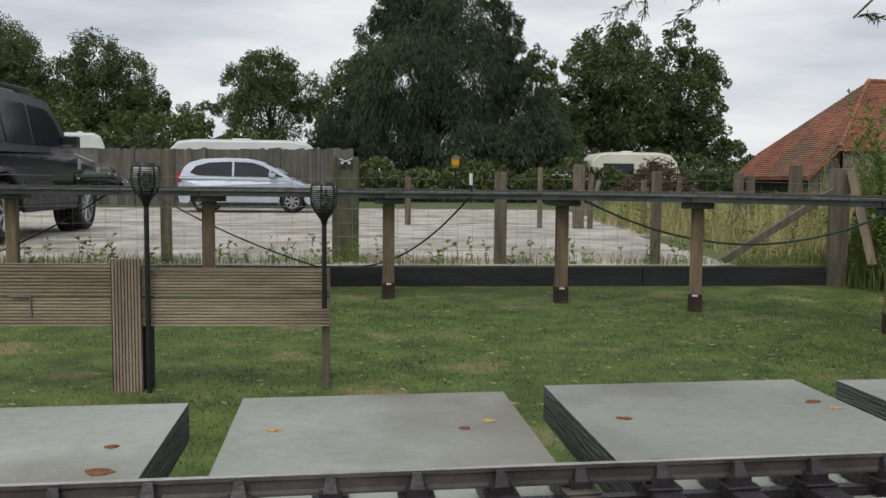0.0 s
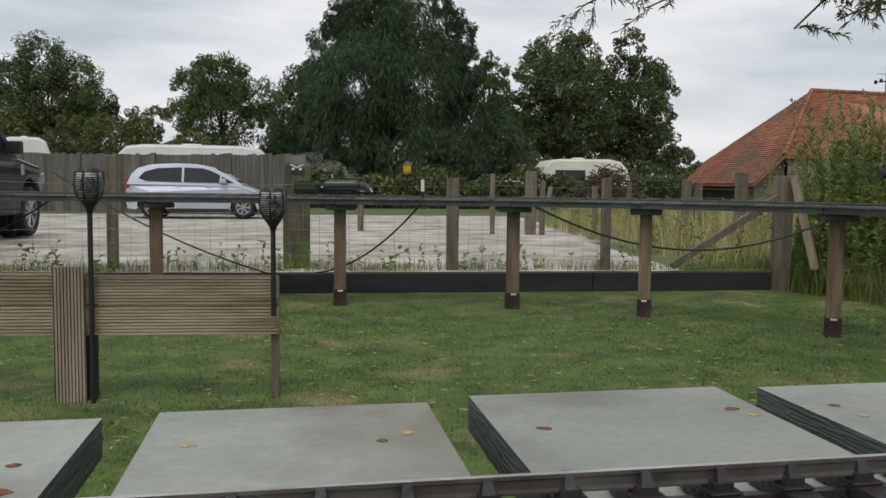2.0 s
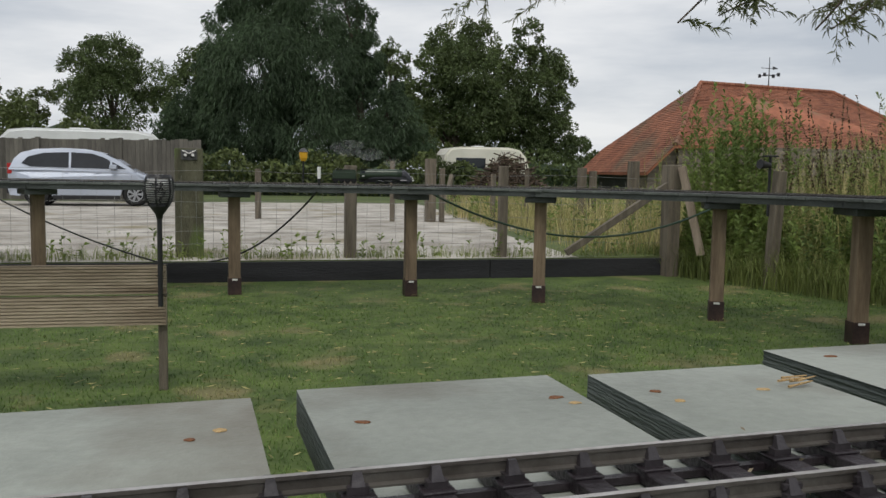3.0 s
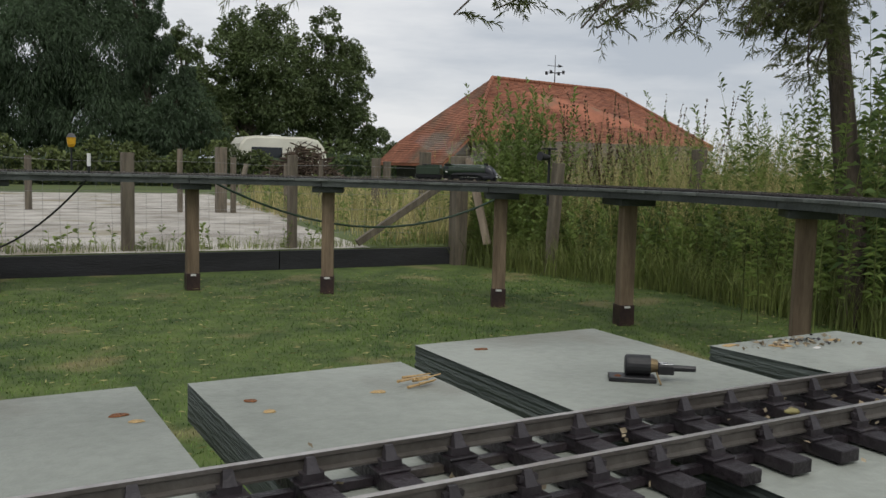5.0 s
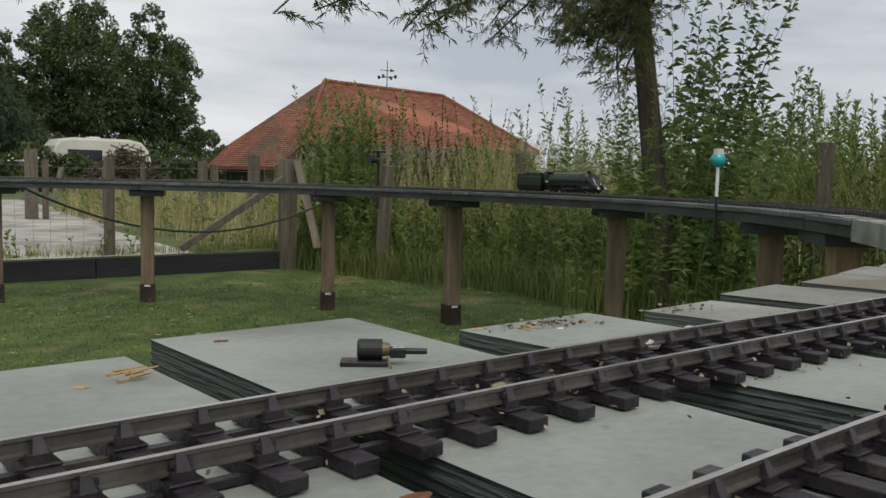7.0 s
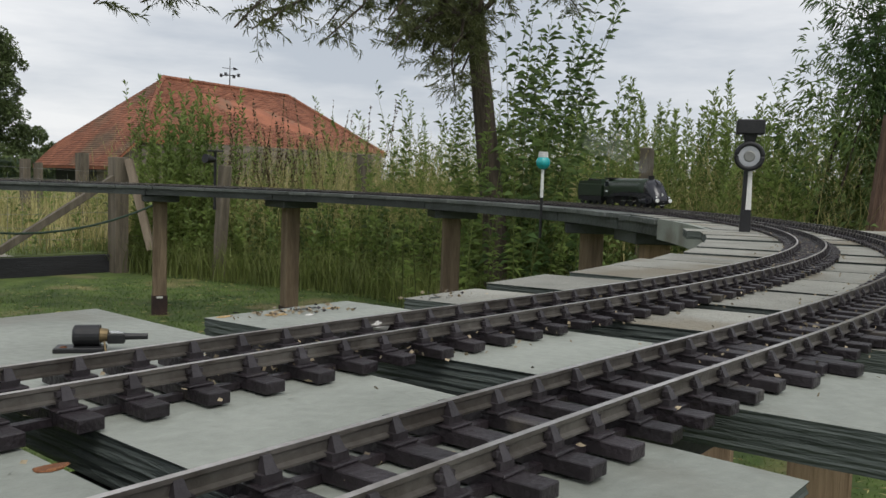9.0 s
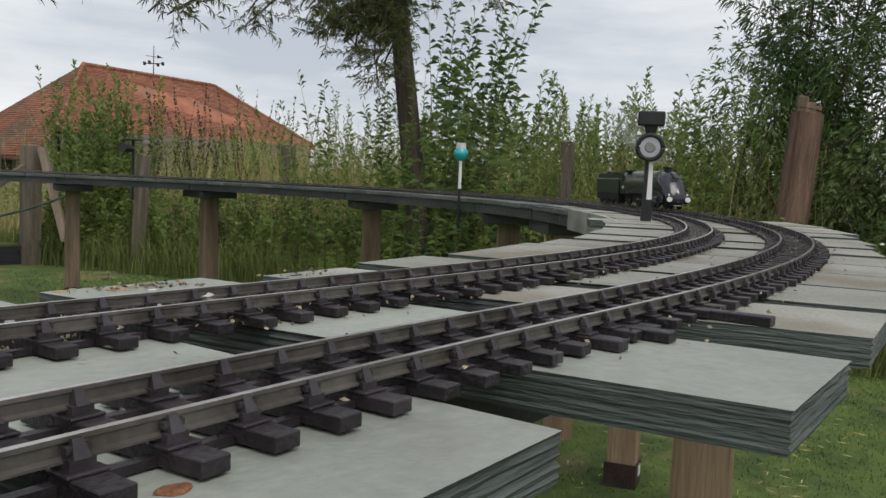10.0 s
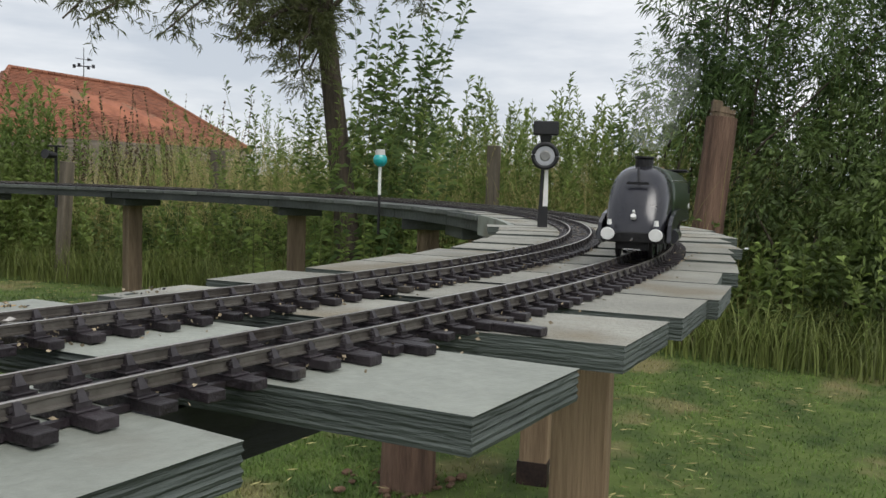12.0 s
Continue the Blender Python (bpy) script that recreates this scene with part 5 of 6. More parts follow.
stems("nettles", "dark green nettles filling the foot of the wild strip", scatter(rg, 800, 4.2, 8.0, -1.2, 9.5, lambda x, y: inside_wild(x - 0.1, y) and not inside_wild(x - 1.6, y)), rg, 0.78, 42, 0.075, 0.030, M_NETTLE, droop=0.5, upright=0.15)
stems("seeding_grass", "straw-coloured seeding grass heads beyond the trestle", scatter(rg, 900, 4.5, 10.0, 2.2, 13, lambda x, y: inside_wild(x - 0.3, y)), rg, 1.42, 46, 0.026, 0.006, M_DRYGRASS, droop=0.2, upright=1.6, stem_r=0.003, start=0.70, arch_by=0.16)
ob = stems("dock_stalks", "brown seeding dock stalks among tall grass", [(6.1 + 0.5 * rg.normal(), 8.8 + 0.45 * rg.normal()) for _ in range(60)], rg, 1.78, 70, 0.035, 0.022, M_DOCK, start=0.5, upright=1.2)
stems("yard_weeds", "low green weeds along the wire fence", [(x, edging_y(x) + rg.uniform(0.1, 0.5)) for x in rg.uniform(-8, 4.2, 150)], rg, 0.42, 16, 0.07, 0.028, M_WEED)
stems("tall_weeds", "rank green weeds behind the yard's right side", scatter(rg, 260, 3.2, 7.5, 9.2, 20, lambda x, y: x > 3.0 + 0.03 * (y - 9)), rg, 0.75, 36, 0.10, 0.03, M_WEED)

p = scatter(rg, 9000, 3.2, 9.0, 9.0, 20, lambda x, y: x > 2.9 + 0.05 * (y - 9))
g = blades("rough_grass", rg, np.concatenate([p, np.full((len(p), 1), 0.02)], 1), 0.75, 0.014, 0.5, M_DRYGRASS, 3)
tagged(g, "rough dry grass beside the gravel yard", "grass", kind="stuff")
p = np.stack([rg.uniform(-9, 4.2, 3500), rg.normal(0.22, 0.13, 3500), np.full(3500, 0.18)], 1)
p[:, 1] = [edging_y(a) + max(0.02, b) for a, b in zip(p[:, 0], p[:, 1])]
g = blades("grass_fringe", rg, p, 0.16, 0.007, 0.7, M_GREENGRASS, 2)
tagged(g, "thin grass fringe under the wire fence", "grass", kind="stuff")


def lawn():
    rng = np.random.default_rng(51)
    # denser close to the boards, thinning out with distance
    y = -0.2 + 8.5 * rng.uniform(0, 1, 190000) ** 1.45
    x = rng.uniform(-1, 1, len(y)) * (1.2 + 0.62 * np.abs(y)) + 0.25 * y
    keep = (y < np.array([edging_y(a) for a in x]) - 0.08) & ~np.array([inside_wild(a, b) for a, b in zip(x, y)])
    p = np.stack([x[keep], y[keep], np.full(keep.sum(), -0.004)], 1)
    # lawn to the outer side of the boards
    q = np.stack([rng.uniform(0.5, 8.0, 110000), rng.uniform(-3.0, 2.6, 110000), np.full(110000, -0.004)], 1)
    q = q[~np.array([inside_wild(a, b) for a, b in q[:, :2]])]
    p = np.concatenate([p, q])
    g = blades("lawn_grass", rng, p, 0.028, 0.0048, 1.25, M_BLADE, 2)
    tagged(g, "short mown green lawn grass", "grass", kind="stuff")
    n = 3800
    c = np.stack([rng.uniform(-3.5, 5.2, n), 0.9 + 7 * rng.uniform(0, 1, n) ** 1.3, rng.uniform(0.018, 0.032, n)], 1)
    az = rng.uniform(0, 6.28, n)
    d = np.stack([np.cos(az), np.sin(az), rng.normal(0, 0.08, n)], 1)
    k = leaves("grass_clippings", rng, c, d, 0.055, 0.006, M_CLIPPING, 0.0)
    tagged(k, "dry straw-coloured grass clippings on the lawn", "clippings", kind="stuff")


lawn()


def willow():
    """The leaning willow behind the trestle, its long leafy boughs reaching over towards the near boards."""
    ob = thing("willow_tree", "leaning willow with dark bark and narrow drooping leaves", "tree")
    rng = np.random.default_rng(61)
    bm = bmesh.new()
    tube(bm, [(5.36, 4.58, -0.1), (5.31, 4.61, 0.4), (5.26, 4.66, 1.0), (5.21, 4.72, 1.6), (5.12, 4.76, 2.3), (4.97, 4.78, 3.1), (4.8, 4.7, 4.0)], [0.15, 0.105, 0.090, 0.083, 0.073, 0.060, 0.04], 12)
    part("trunk", bm, M_BARK, ob, "leaning dark trunk")
    pts, dirs = [], []
    boughs = []
    start = Vector((5.14, 4.75, 2.2))
    ends = [((2.35, 4.55, 1.90), 0.35), ((2.7, 4.2, 1.82), 0.35), ((3.0, 4.5, 1.85), 0.3), ((3.3, 4.1, 1.84), 0.3), ((3.6, 3.9, 1.88), 0.3), ((3.9, 4.3, 1.86), 0.25), ((4.2, 4.5, 1.90), 0.2),
            ((4.5, 4.4, 1.80), 0.15), ((4.75, 4.5, 1.70), 0.1), ((0.95, 4.3, 1.86), 0.45), ((1.25, 4.4, 1.90), 0.4), ((1.98, 4.2, 1.80), 0.4), ((2.2, 3.9, 1.84), 0.4), ((3.2, 4.9, 2.05), 0.3),
            ((2.6, 4.9, 2.10), 0.35), ((3.9, 5.0, 2.1), 0.25), ((4.3, 3.7, 2.1), 0.3), ((3.3, 3.4, 2.1), 0.4), ((4.8, 5.2, 2.2), 0.2), ((5.7, 4.2, 2.4), 0.3), ((3.7, 4.5, 2.15), 0.3), ((2.9, 3.8, 2.12), 0.4)]
    # short inner sprays close to the trunk
    ends += [((4.82, 4.62, 1.66), 0.05), ((4.62, 4.7, 1.86), 0.08), ((4.45, 4.62, 2.02), 0.1), ((4.1, 4.6, 2.2), 0.15)]
    for i, (e, rise) in enumerate(ends):
        s = start + Vector((0, 0, 0.14 * (i % 6)))
        e = Vector(e) + Vector((0, 0, 0.05))
        line = [s.lerp(e, k / 8) + Vector((0, 0, 4 * rise * (k / 8) * (1 - k / 8))) + Vector(rng.normal(0, 0.03, 3)) for k in range(9)]
        bm = bmesh.new()
        tube(bm, line, [0.024 * (1 - 0.88 * k / 8) + 0.002 for k in range(9)], 6)
        part("bough", bm, M_BARK, ob)
        for k in range(3, 9):
            for _ in range(9):
                a = rng.uniform(0, 6.28)
                d = Vector((math.cos(a), math.sin(a), rng.uniform(-0.8, 0.1))).normalized()
                ln = rng.uniform(0.08, 0.30)
                root = line[k].lerp(line[k - 1], rng.uniform(0, 1))
                q = root + d * ln
                boughs.append((root, q))
                for u in np.linspace(0.15, 1.0, 26):
                    pts.append(tuple(root.lerp(q, float(u))))
                    dd = d * 0.8 + Vector(rng.normal(0, 0.6, 3)) + Vector((0, 0, -0.15))
                    dirs.append(tuple(dd))
    verts, faces = [], []
    for a, b in boughs:
        k = len(verts)
        verts += [(a.x - 0.002, a.y, a.z), (a.x + 0.002, a.y, a.z), (b.x, b.y, b.z), (a.x, a.y + 0.003, a.z)]
        faces += [(k, k + 1, k + 2), (k + 1, k + 3, k + 2), (k + 3, k, k + 2)]
    tw = cloud("twig", verts, faces, M_BARK)
    tw.parent = ob
    tw["kind"] = "stuff"
    lf = leaves("foliage", rng, np.array(pts), np.array(dirs), 0.050, 0.0075, M_WILLOW, 0.25)
    lf.parent = ob
    lf["kind"] = "stuff"


willow()
stems("willow_shoots", "tall arching leafy willow shoots round the trunk", [(5.52 + 0.22 * rg.normal(), 4.46 + 0.25 * rg.normal()) for _ in range(34)], rg, 2.35, 85, 0.115, 0.0110, M_SHRUB, droop=0.5, upright=0.35, stem_r=0.006, arch_by=0.09, toward=(0.07, -0.12))
stems("willow_shoots", "lower leafy shoots beside the willow trunk", [(5.35 + 0.35 * rg.normal(), 4.75 + 0.35 * rg.normal()) for _ in range(40)], rg, 1.75, 90, 0.085, 0.012, M_WEED, droop=0.4, upright=0.4, stem_r=0.006)


def shrub(label, blobs, count, leaf, slim, material, seed, cane=26):
    ob = thing("shrub", label, "shrub", "shrubs")
    rng = np.random.default_rng(seed)
    pts, dirs = crown_points(rng, blobs, count)
    keep = pts[:, 2] > 0.02
    pts, dirs = pts[keep], dirs[keep]
    dirs[:, 2] -= 0.25
    lf = leaves("foliage", rng, pts, dirs, leaf, leaf * slim, material, 0.35)
    lf.parent = ob
    lf["kind"] = "stuff"
    cx, cy = blobs[0][0], blobs[0][1]
    for i in range(cane):
        e = pts[rng.integers(0, len(pts))]
        bm = bmesh.new()
        a = Vector((cx + rng.normal(0, 0.25), cy + rng.normal(0, 0.25), -0.05))
        b = Vector(e)
        tube(bm, [a, a.lerp(b, 0.5) + Vector((0, 0, 0.25)), b], [0.018, 0.012, 0.003], 5)
        part("cane", bm, M_BARK, ob)


shrub("tall dense willow shrub with narrow green leaves", [(7.4, 2.72, 1.5, 0.55, 0.55, 1.2), (7.5, 2.60, 2.7, 0.52, 0.5, 0.9), (7.6, 2.2, 3.3, 0.65, 0.65, 0.8), (7.5, 2.45, 2.0, 0.5, 0.5, 0.7), (7.7, 1.75, 1.2, 0.85, 0.9, 1.1), (7.5, 2.0, 2.2, 0.65, 0.8, 0.9),
       (7.8, 1.4, 2.4, 0.9, 0.9, 1.0), (7.9, 0.8, 1.6, 1.0, 0.9, 1.3), (7.8, -0.1, 1.3, 0.9, 0.9, 1.2), (8.0, 0.4, 2.7, 1.0, 0.9, 0.9), (7.6, 1.7, 3.1, 0.7, 0.7, 0.6), (7.3, 0.9, 0.7, 0.6, 0.6, 0.6), (7.9, -0.3, 2.6, 0.8, 0.8, 0.8)],
      52000, 0.080, 0.17, M_SHRUB, 71)
stems("shrub_shoots", "tall upright leafy shoots of the willow shrub", [(7.35 + 0.35 * abs(rg.normal()), rg.uniform(-0.6, 2.95)) for _ in range(80)], rg, 3.2, 150, 0.085, 0.014, M_SHRUB, droop=0.4, upright=0.45, stem_r=0.009, arch_by=0.07)
shrub("leafy bramble spilling over the lawn's edge", [(6.65, 1.45, 0.60, 0.40, 0.40, 0.5), (6.65, 1.0, 0.70, 0.45, 0.45, 0.6), (6.6, 0.5, 0.65, 0.5, 0.45, 0.55), (6.5, 0.0, 0.6, 0.45, 0.45, 0.5), (6.6, -0.6, 0.6, 0.5, 0.5, 0.5), (7.0, 0.8, 1.05, 0.45, 0.5, 0.5), (7.0, 0.1, 1.0, 0.45, 0.5, 0.5), (6.3, 0.3, 0.25, 0.4, 0.5, 0.25), (6.85, 1.75, 0.75, 0.45, 0.45, 0.7), (7.05, 2.3, 0.75, 0.5, 0.5, 0.75), (7.1, 1.5, 1.2, 0.4, 0.4, 0.5)], 24000, 0.060, 0.40, M_NETTLE, 72, 10)


# ---------------- low deck-board barrier with solar torches ----------------
def reeded(bm, x0, x1, z0, z1, y0, y1, grooves):
    """A decking board with a grooved face towards -y."""
    step = (z1 - z0) / grooves
    out = []
    for i in range(grooves):
        z = z0 + i * step
        out += [(y0, z), (y0, z + step * 0.64), (y0 + 0.010, z + step * 0.76), (y0 + 0.010, z + step * 0.96)]
    out += [(y0, z1), (y1, z1), (y1, z0)]
    loft(bm, [[(x0, y, z) for y, z in out], [(x1, y, z) for y, z in out]])


def barrier():
    ob = thing("deck_board_barrier", "low barrier of grooved weathered decking boards", "barrier")
    ob.matrix_world = pose(-1.54, 4.20, 0, 0, 0, 3)
    for name, x0, x1, z0, z1 in (("board", 0.072, 0.985, 0.475, 0.612), ("board", 0.045, 0.985, 0.325, 0.465), ("board", -1.3, -0.055, 0.478, 0.632), ("board", -1.3, -0.055, 0.325, 0.470)):
        bm = bmesh.new()
        reeded(bm, x0, x1, z0, z1, -0.014, 0.014, 9)
        part(name, bm, M_DECKING, ob)
    bm = bmesh.new()
    reeded(bm, -0.05, 0.66, -0.07, 0.07, -0.014, 0.014, 9)
    bmesh.ops.rotate(bm, verts=bm.verts[:], cent=(0, 0, 0), matrix=Matrix.Rotation(radians(-90), 3, "Y"))
    bmesh.ops.translate(bm, verts=bm.verts[:], vec=(0, -0.030, 0.0))
    part("upright_board", bm, M_DECKINGV, ob)
    bm = bmesh.new()
    box(bm, (0.945, 0.016, -0.05), (0.985, 0.05, 0.60), bevel=0.002)
    part("stake", bm, M_POST, ob)
    bm = bmesh.new()
    box(bm, (0.055, 0.02, -0.05), (0.105, 0.07, 0.60), bevel=0.002)
    part("stake", bm, M_BLACKPLANK, ob, "dark stake")
    bm = bmesh.new()
    box(bm, (-0.56, -0.030, 0.470), (-0.46, -0.016, 0.482))
    box(bm, (-0.465, -0.024, 0.375), (-0.458, -0.016, 0.482))
    part("metal_bracket", bm, M_WIRE, ob, "small rusty metal bracket")


barrier()


def torch(x, y, z_foot, z_neck, z_top):
    ob = thing("solar_torch", "black plastic solar torch with a slotted lantern head", "garden light", "solar torches")
    ob.matrix_world = pose(x, y, 0, 0, 0, 10)
    bm = bmesh.new()
    rod(bm, (0, 0, z_foot), (0, 0, z_neck), 0.0125, 0.0125, 10)
    part("pole", bm, M_BLACK, ob)
    h = z_top - z_neck
    lamp = new("lantern")
    lamp.parent = ob
    prof = [(0.0135, 0.0), (0.018, 0.10), (0.040, 0.26), (0.062, 0.48), (0.069, 0.72), (0.064, 0.93), (0.058, 1.0)]
    bm = bmesh.new()
    ribs = [(0.0135, 0.0), (0.018, 0.10), (0.040, 0.26), (0.050, 0.36)]
    loft(bm, [[(r * math.cos(2 * math.pi * k / 16), r * math.sin(2 * math.pi * k / 16), z_neck + u * h) for k in range(16)] for r, u in ribs])
    part("cup", bm, M_BLACK, lamp, "", True)
    for i in range(11):
        u = 0.38 + 0.052 * i
        r = np.interp(u, [p[1] for p in prof], [p[0] for p in prof])
        bm = bmesh.new()
        ring = [(r * math.cos(a), r * math.sin(a), z_neck + u * h) for a in [2 * math.pi * k / 24 for k in range(25)]]
        tube(bm, ring, 0.0026, 5)
        part("slot_ring", bm, M_BLACK, lamp)
    for k in range(6):
        a = 2 * math.pi * k / 6 + 0.26
        bm = bmesh.new()
        tube(bm, [(np.interp(u, [p[1] for p in prof], [p[0] for p in prof]) * math.cos(a), np.interp(u, [p[1] for p in prof], [p[0] for p in prof]) * math.sin(a), z_neck + u * h) for u in (0.3, 0.5, 0.7, 0.9, 1.0)], 0.0048, 6)
        part("rib", bm, M_BLACK, lamp)
    bm = bmesh.new()
    loft(bm, [[(r * math.cos(2 * math.pi * k / 16), r * math.sin(2 * math.pi * k / 16), z_neck + u * h) for k in range(16)] for r, u in ((0.036, 0.3), (0.054, 0.5), (0.060, 0.72), (0.056, 0.95))])
    part("diffuser", bm, M_FROST, lamp, "pale frosted diffuser", True)
    bm = bmesh.new()
    rng = random.Random(int(100 * abs(x)))
    for k in range(16):
        u0, a0 = rng.uniform(0.42, 0.85), -math.pi / 2 + rng.uniform(-0.5, 0.5)
        pts = []
        for j in range(6):
            u, a = u0 + 0.055 * math.sin(j * 1.1 + k), a0 + 0.10 * math.cos(j * 1.1 + k * 2)
            r = np.interp(u, [p[1] for p in prof], [p[0] for p in prof]) - 0.003
            pts.append((r * math.cos(a), r * math.sin(a), z_neck + u * h))
        tube(bm, pts, 0.0022, 4)
    part("flame_tracery", bm, M_BLACK, lamp)
    bm = bmesh.new()
    rod(bm, (0, 0, z_top - 0.006), (0, 0, z_top + 0.010), 0.060, 0.052, 20)
    part("solar_cap", bm, M_BLACK, lamp)


torch(-1.43, 4.16, 0.0, 0.915, 1.115)
torch(-0.575, 4.20, 0.42, 0.835, 1.032)


# ---------------- little lamps and signal on the line ----------------
def disc_signal():
    ob = thing("disc_signal", "miniature black and white signal post with a round lens", "signal")
    ob.matrix_world = pose(2.325, 0.985, DECK, 0, 0, -58)
    bm = bmesh.new()
    loft(bm, [[(-0.013, -0.010, 0), (0.013, -0.010, 0), (0.013, 0.010, 0), (-0.013, 0.010, 0)], [(-0.012, -0.009, 0.055), (0.012, -0.009, 0.055), (0.012, 0.009, 0.055), (-0.012, 0.009, 0.055)]])
    part("foot", bm, M_BLACK, ob, "black foot")
    bm = bmesh.new()
    loft(bm, [[(-0.001, -0.008, 0.055), (0.012, -0.008, 0.055), (0.012, 0.009, 0.055), (-0.001, 0.009, 0.055)], [(0.001, -0.007, 0.165), (0.010, -0.007, 0.165), (0.010, 0.007, 0.165), (0.001, 0.007, 0.165)]])
    part("white_face", bm, M_WHITE, ob, "white painted strip")
    bm = bmesh.new()
    loft(bm, [[(-0.011, -0.0075, 0.055), (-0.0015, -0.0075, 0.055), (-0.0015, 0.009, 0.055), (-0.011, 0.009, 0.055)], [(-0.008, -0.007, 0.24), (0.0005, -0.007, 0.24), (0.0005, 0.007, 0.24), (-0.008, 0.007, 0.24)]])
    part("post", bm, M_BLACK, ob)
    bm = bmesh.new()
    ring = [(0.0305 * math.cos(a), -0.020, 0.186 + 0.0305 * math.sin(a)) for a in [2 * math.pi * k / 32 for k in range(33)]]
    tube(bm, ring, 0.0062, 8)
    rod(bm, (0, -0.004, 0.186), (0, -0.018, 0.186), 0.035, 0.035, 28)
    part("lens_ring", bm, M_BLACK, ob, "black round housing", True)
    bm = bmesh.new()
    rod(bm, (0, -0.0185, 0.186), (0, -0.0215, 0.186), 0.0285, 0.0275, 28)
    part("lens", bm, M_CLEARLAMP, ob, "pale clear lens")
    bm = bmesh.new()
    rod(bm, (0, -0.0215, 0.186), (0, -0.0235, 0.186), 0.014, 0.011, 20)
    part("reflector", bm, M_WIRE, ob)
    bm = bmesh.new()
    box(bm, (-0.033, -0.024, 0.240), (0.033, 0.024, 0.276), bevel=0.003)
    part("solar_box", bm, M_BLACK, ob, "black solar box")
    bm = bmesh.new()
    loft(bm, [[(-0.012, -0.012, 0.222), (0.012, -0.012, 0.222), (0.012, 0.012, 0.222), (-0.012, 0.012, 0.222)], [(-0.019, -0.016, 0.250), (0.019, -0.016, 0.250), (0.019, 0.016, 0.250), (-0.019, 0.016, 0.250)]])
    part("neck", bm, M_BLACK, ob)


disc_signal()


def globe_lamp():
    ob = thing("globe_lamp", "small garden lamp with a teal glass globe on a white stick", "garden light")
    p, h = along(3.885, RADIUS - 0.232)
    ob.matrix_world = pose(p.x, p.y, 0, 0, 0, 30)
    bm = bmesh.new()
    rod(bm, (0, 0, 0.80), (0, 0, 0.99), 0.007, 0.007, 8)
    part("stake", bm, M_BLACK, ob)
    bm = bmesh.new()
    rod(bm, (0, 0, 0.99), (0, 0, 1.125), 0.0075, 0.0075, 8)
    part("stick", bm, M_WHITE, ob, "white stick")
    bm = bmesh.new()
    ball(bm, (0, 0, 1.155), 0.034, 16, 12)
    part("globe", bm, M_TEAL, ob, "teal crackle-glass globe", True)
    bm = bmesh.new()
    rod(bm, (0, 0, 1.178), (0, 0, 1.205), 0.024, 0.022, 14)
    part("cap", bm, M_FROST, ob, "pale grey solar cap")


globe_lamp()


def stick_lamps():
    ob = thing("lantern_stick", "little yellow lantern on a thin dark stick", "garden light")
    ob.matrix_world = pose(0.11, 7.86, 0, 0, 0, 5)
    bm = bmesh.new()
    rod(bm, (0, 0, 0.93), (0, 0, 1.18), 0.010, 0.008, 6)
    part("stick", bm, M_CABLE, ob)
    bm = bmesh.new()
    loft(bm, [[(-r, -r, z), (r, -r, z), (r, r, z), (-r, r, z)] for r, z in ((0.018, 1.155), (0.030, 1.18), (0.034, 1.235))])
    part("lantern", bm, M_YELLOW, ob, "yellow lantern")
    bm = bmesh.new()
    loft(bm, [[(-r, -r, z), (r, -r, z), (r, r, z), (-r, r, z)] for r, z in ((0.038, 1.235), (0.022, 1.262), (0.010, 1.27))])
    part("cap", bm, M_SLATE, ob, "grey cap")
    ob = thing("marker_stick", "short black and white marker stick on the trestle", "marker")
    ob.matrix_world = pose(0.24, 7.42, 0, 0, 0, 5)
    bm = bmesh.new()
    rod(bm, (0, 0, DECK - 0.06), (0, 0, 1.005), 0.012, 0.012, 8)
    part("stick", bm, M_CABLE, ob)
    bm = bmesh.new()
    rod(bm, (0, 0, 1.005), (0, 0, 1.105), 0.015, 0.015, 10)
    part("white_end", bm, M_WHITE, ob, "white end")
    ob = thing("solar_spotlight", "black solar spotlight fixed to a fence post", "garden light")
    ob.matrix_world = pose(4.55, 7.75, 0, 0, 0, -20)
    bm = bmesh.new()
    rod(bm, (0, 0, 0.70), (0, 0, 1.27), 0.014, 0.014, 8)
    part("stem", bm, M_BLACK, ob)
    bm = bmesh.new()
    box(bm, (-0.07, -0.05, 1.27), (0.07, 0.06, 1.285), bevel=0.003)
    part("solar_panel", bm, M_BLACK, ob)
    bm = bmesh.new()
    rod(bm, (-0.01, -0.01, 1.19), (-0.11, -0.09, 1.20), 0.028, 0.045, 14)
    part("spot_head", bm, M_BLACK, ob)


stick_lamps()


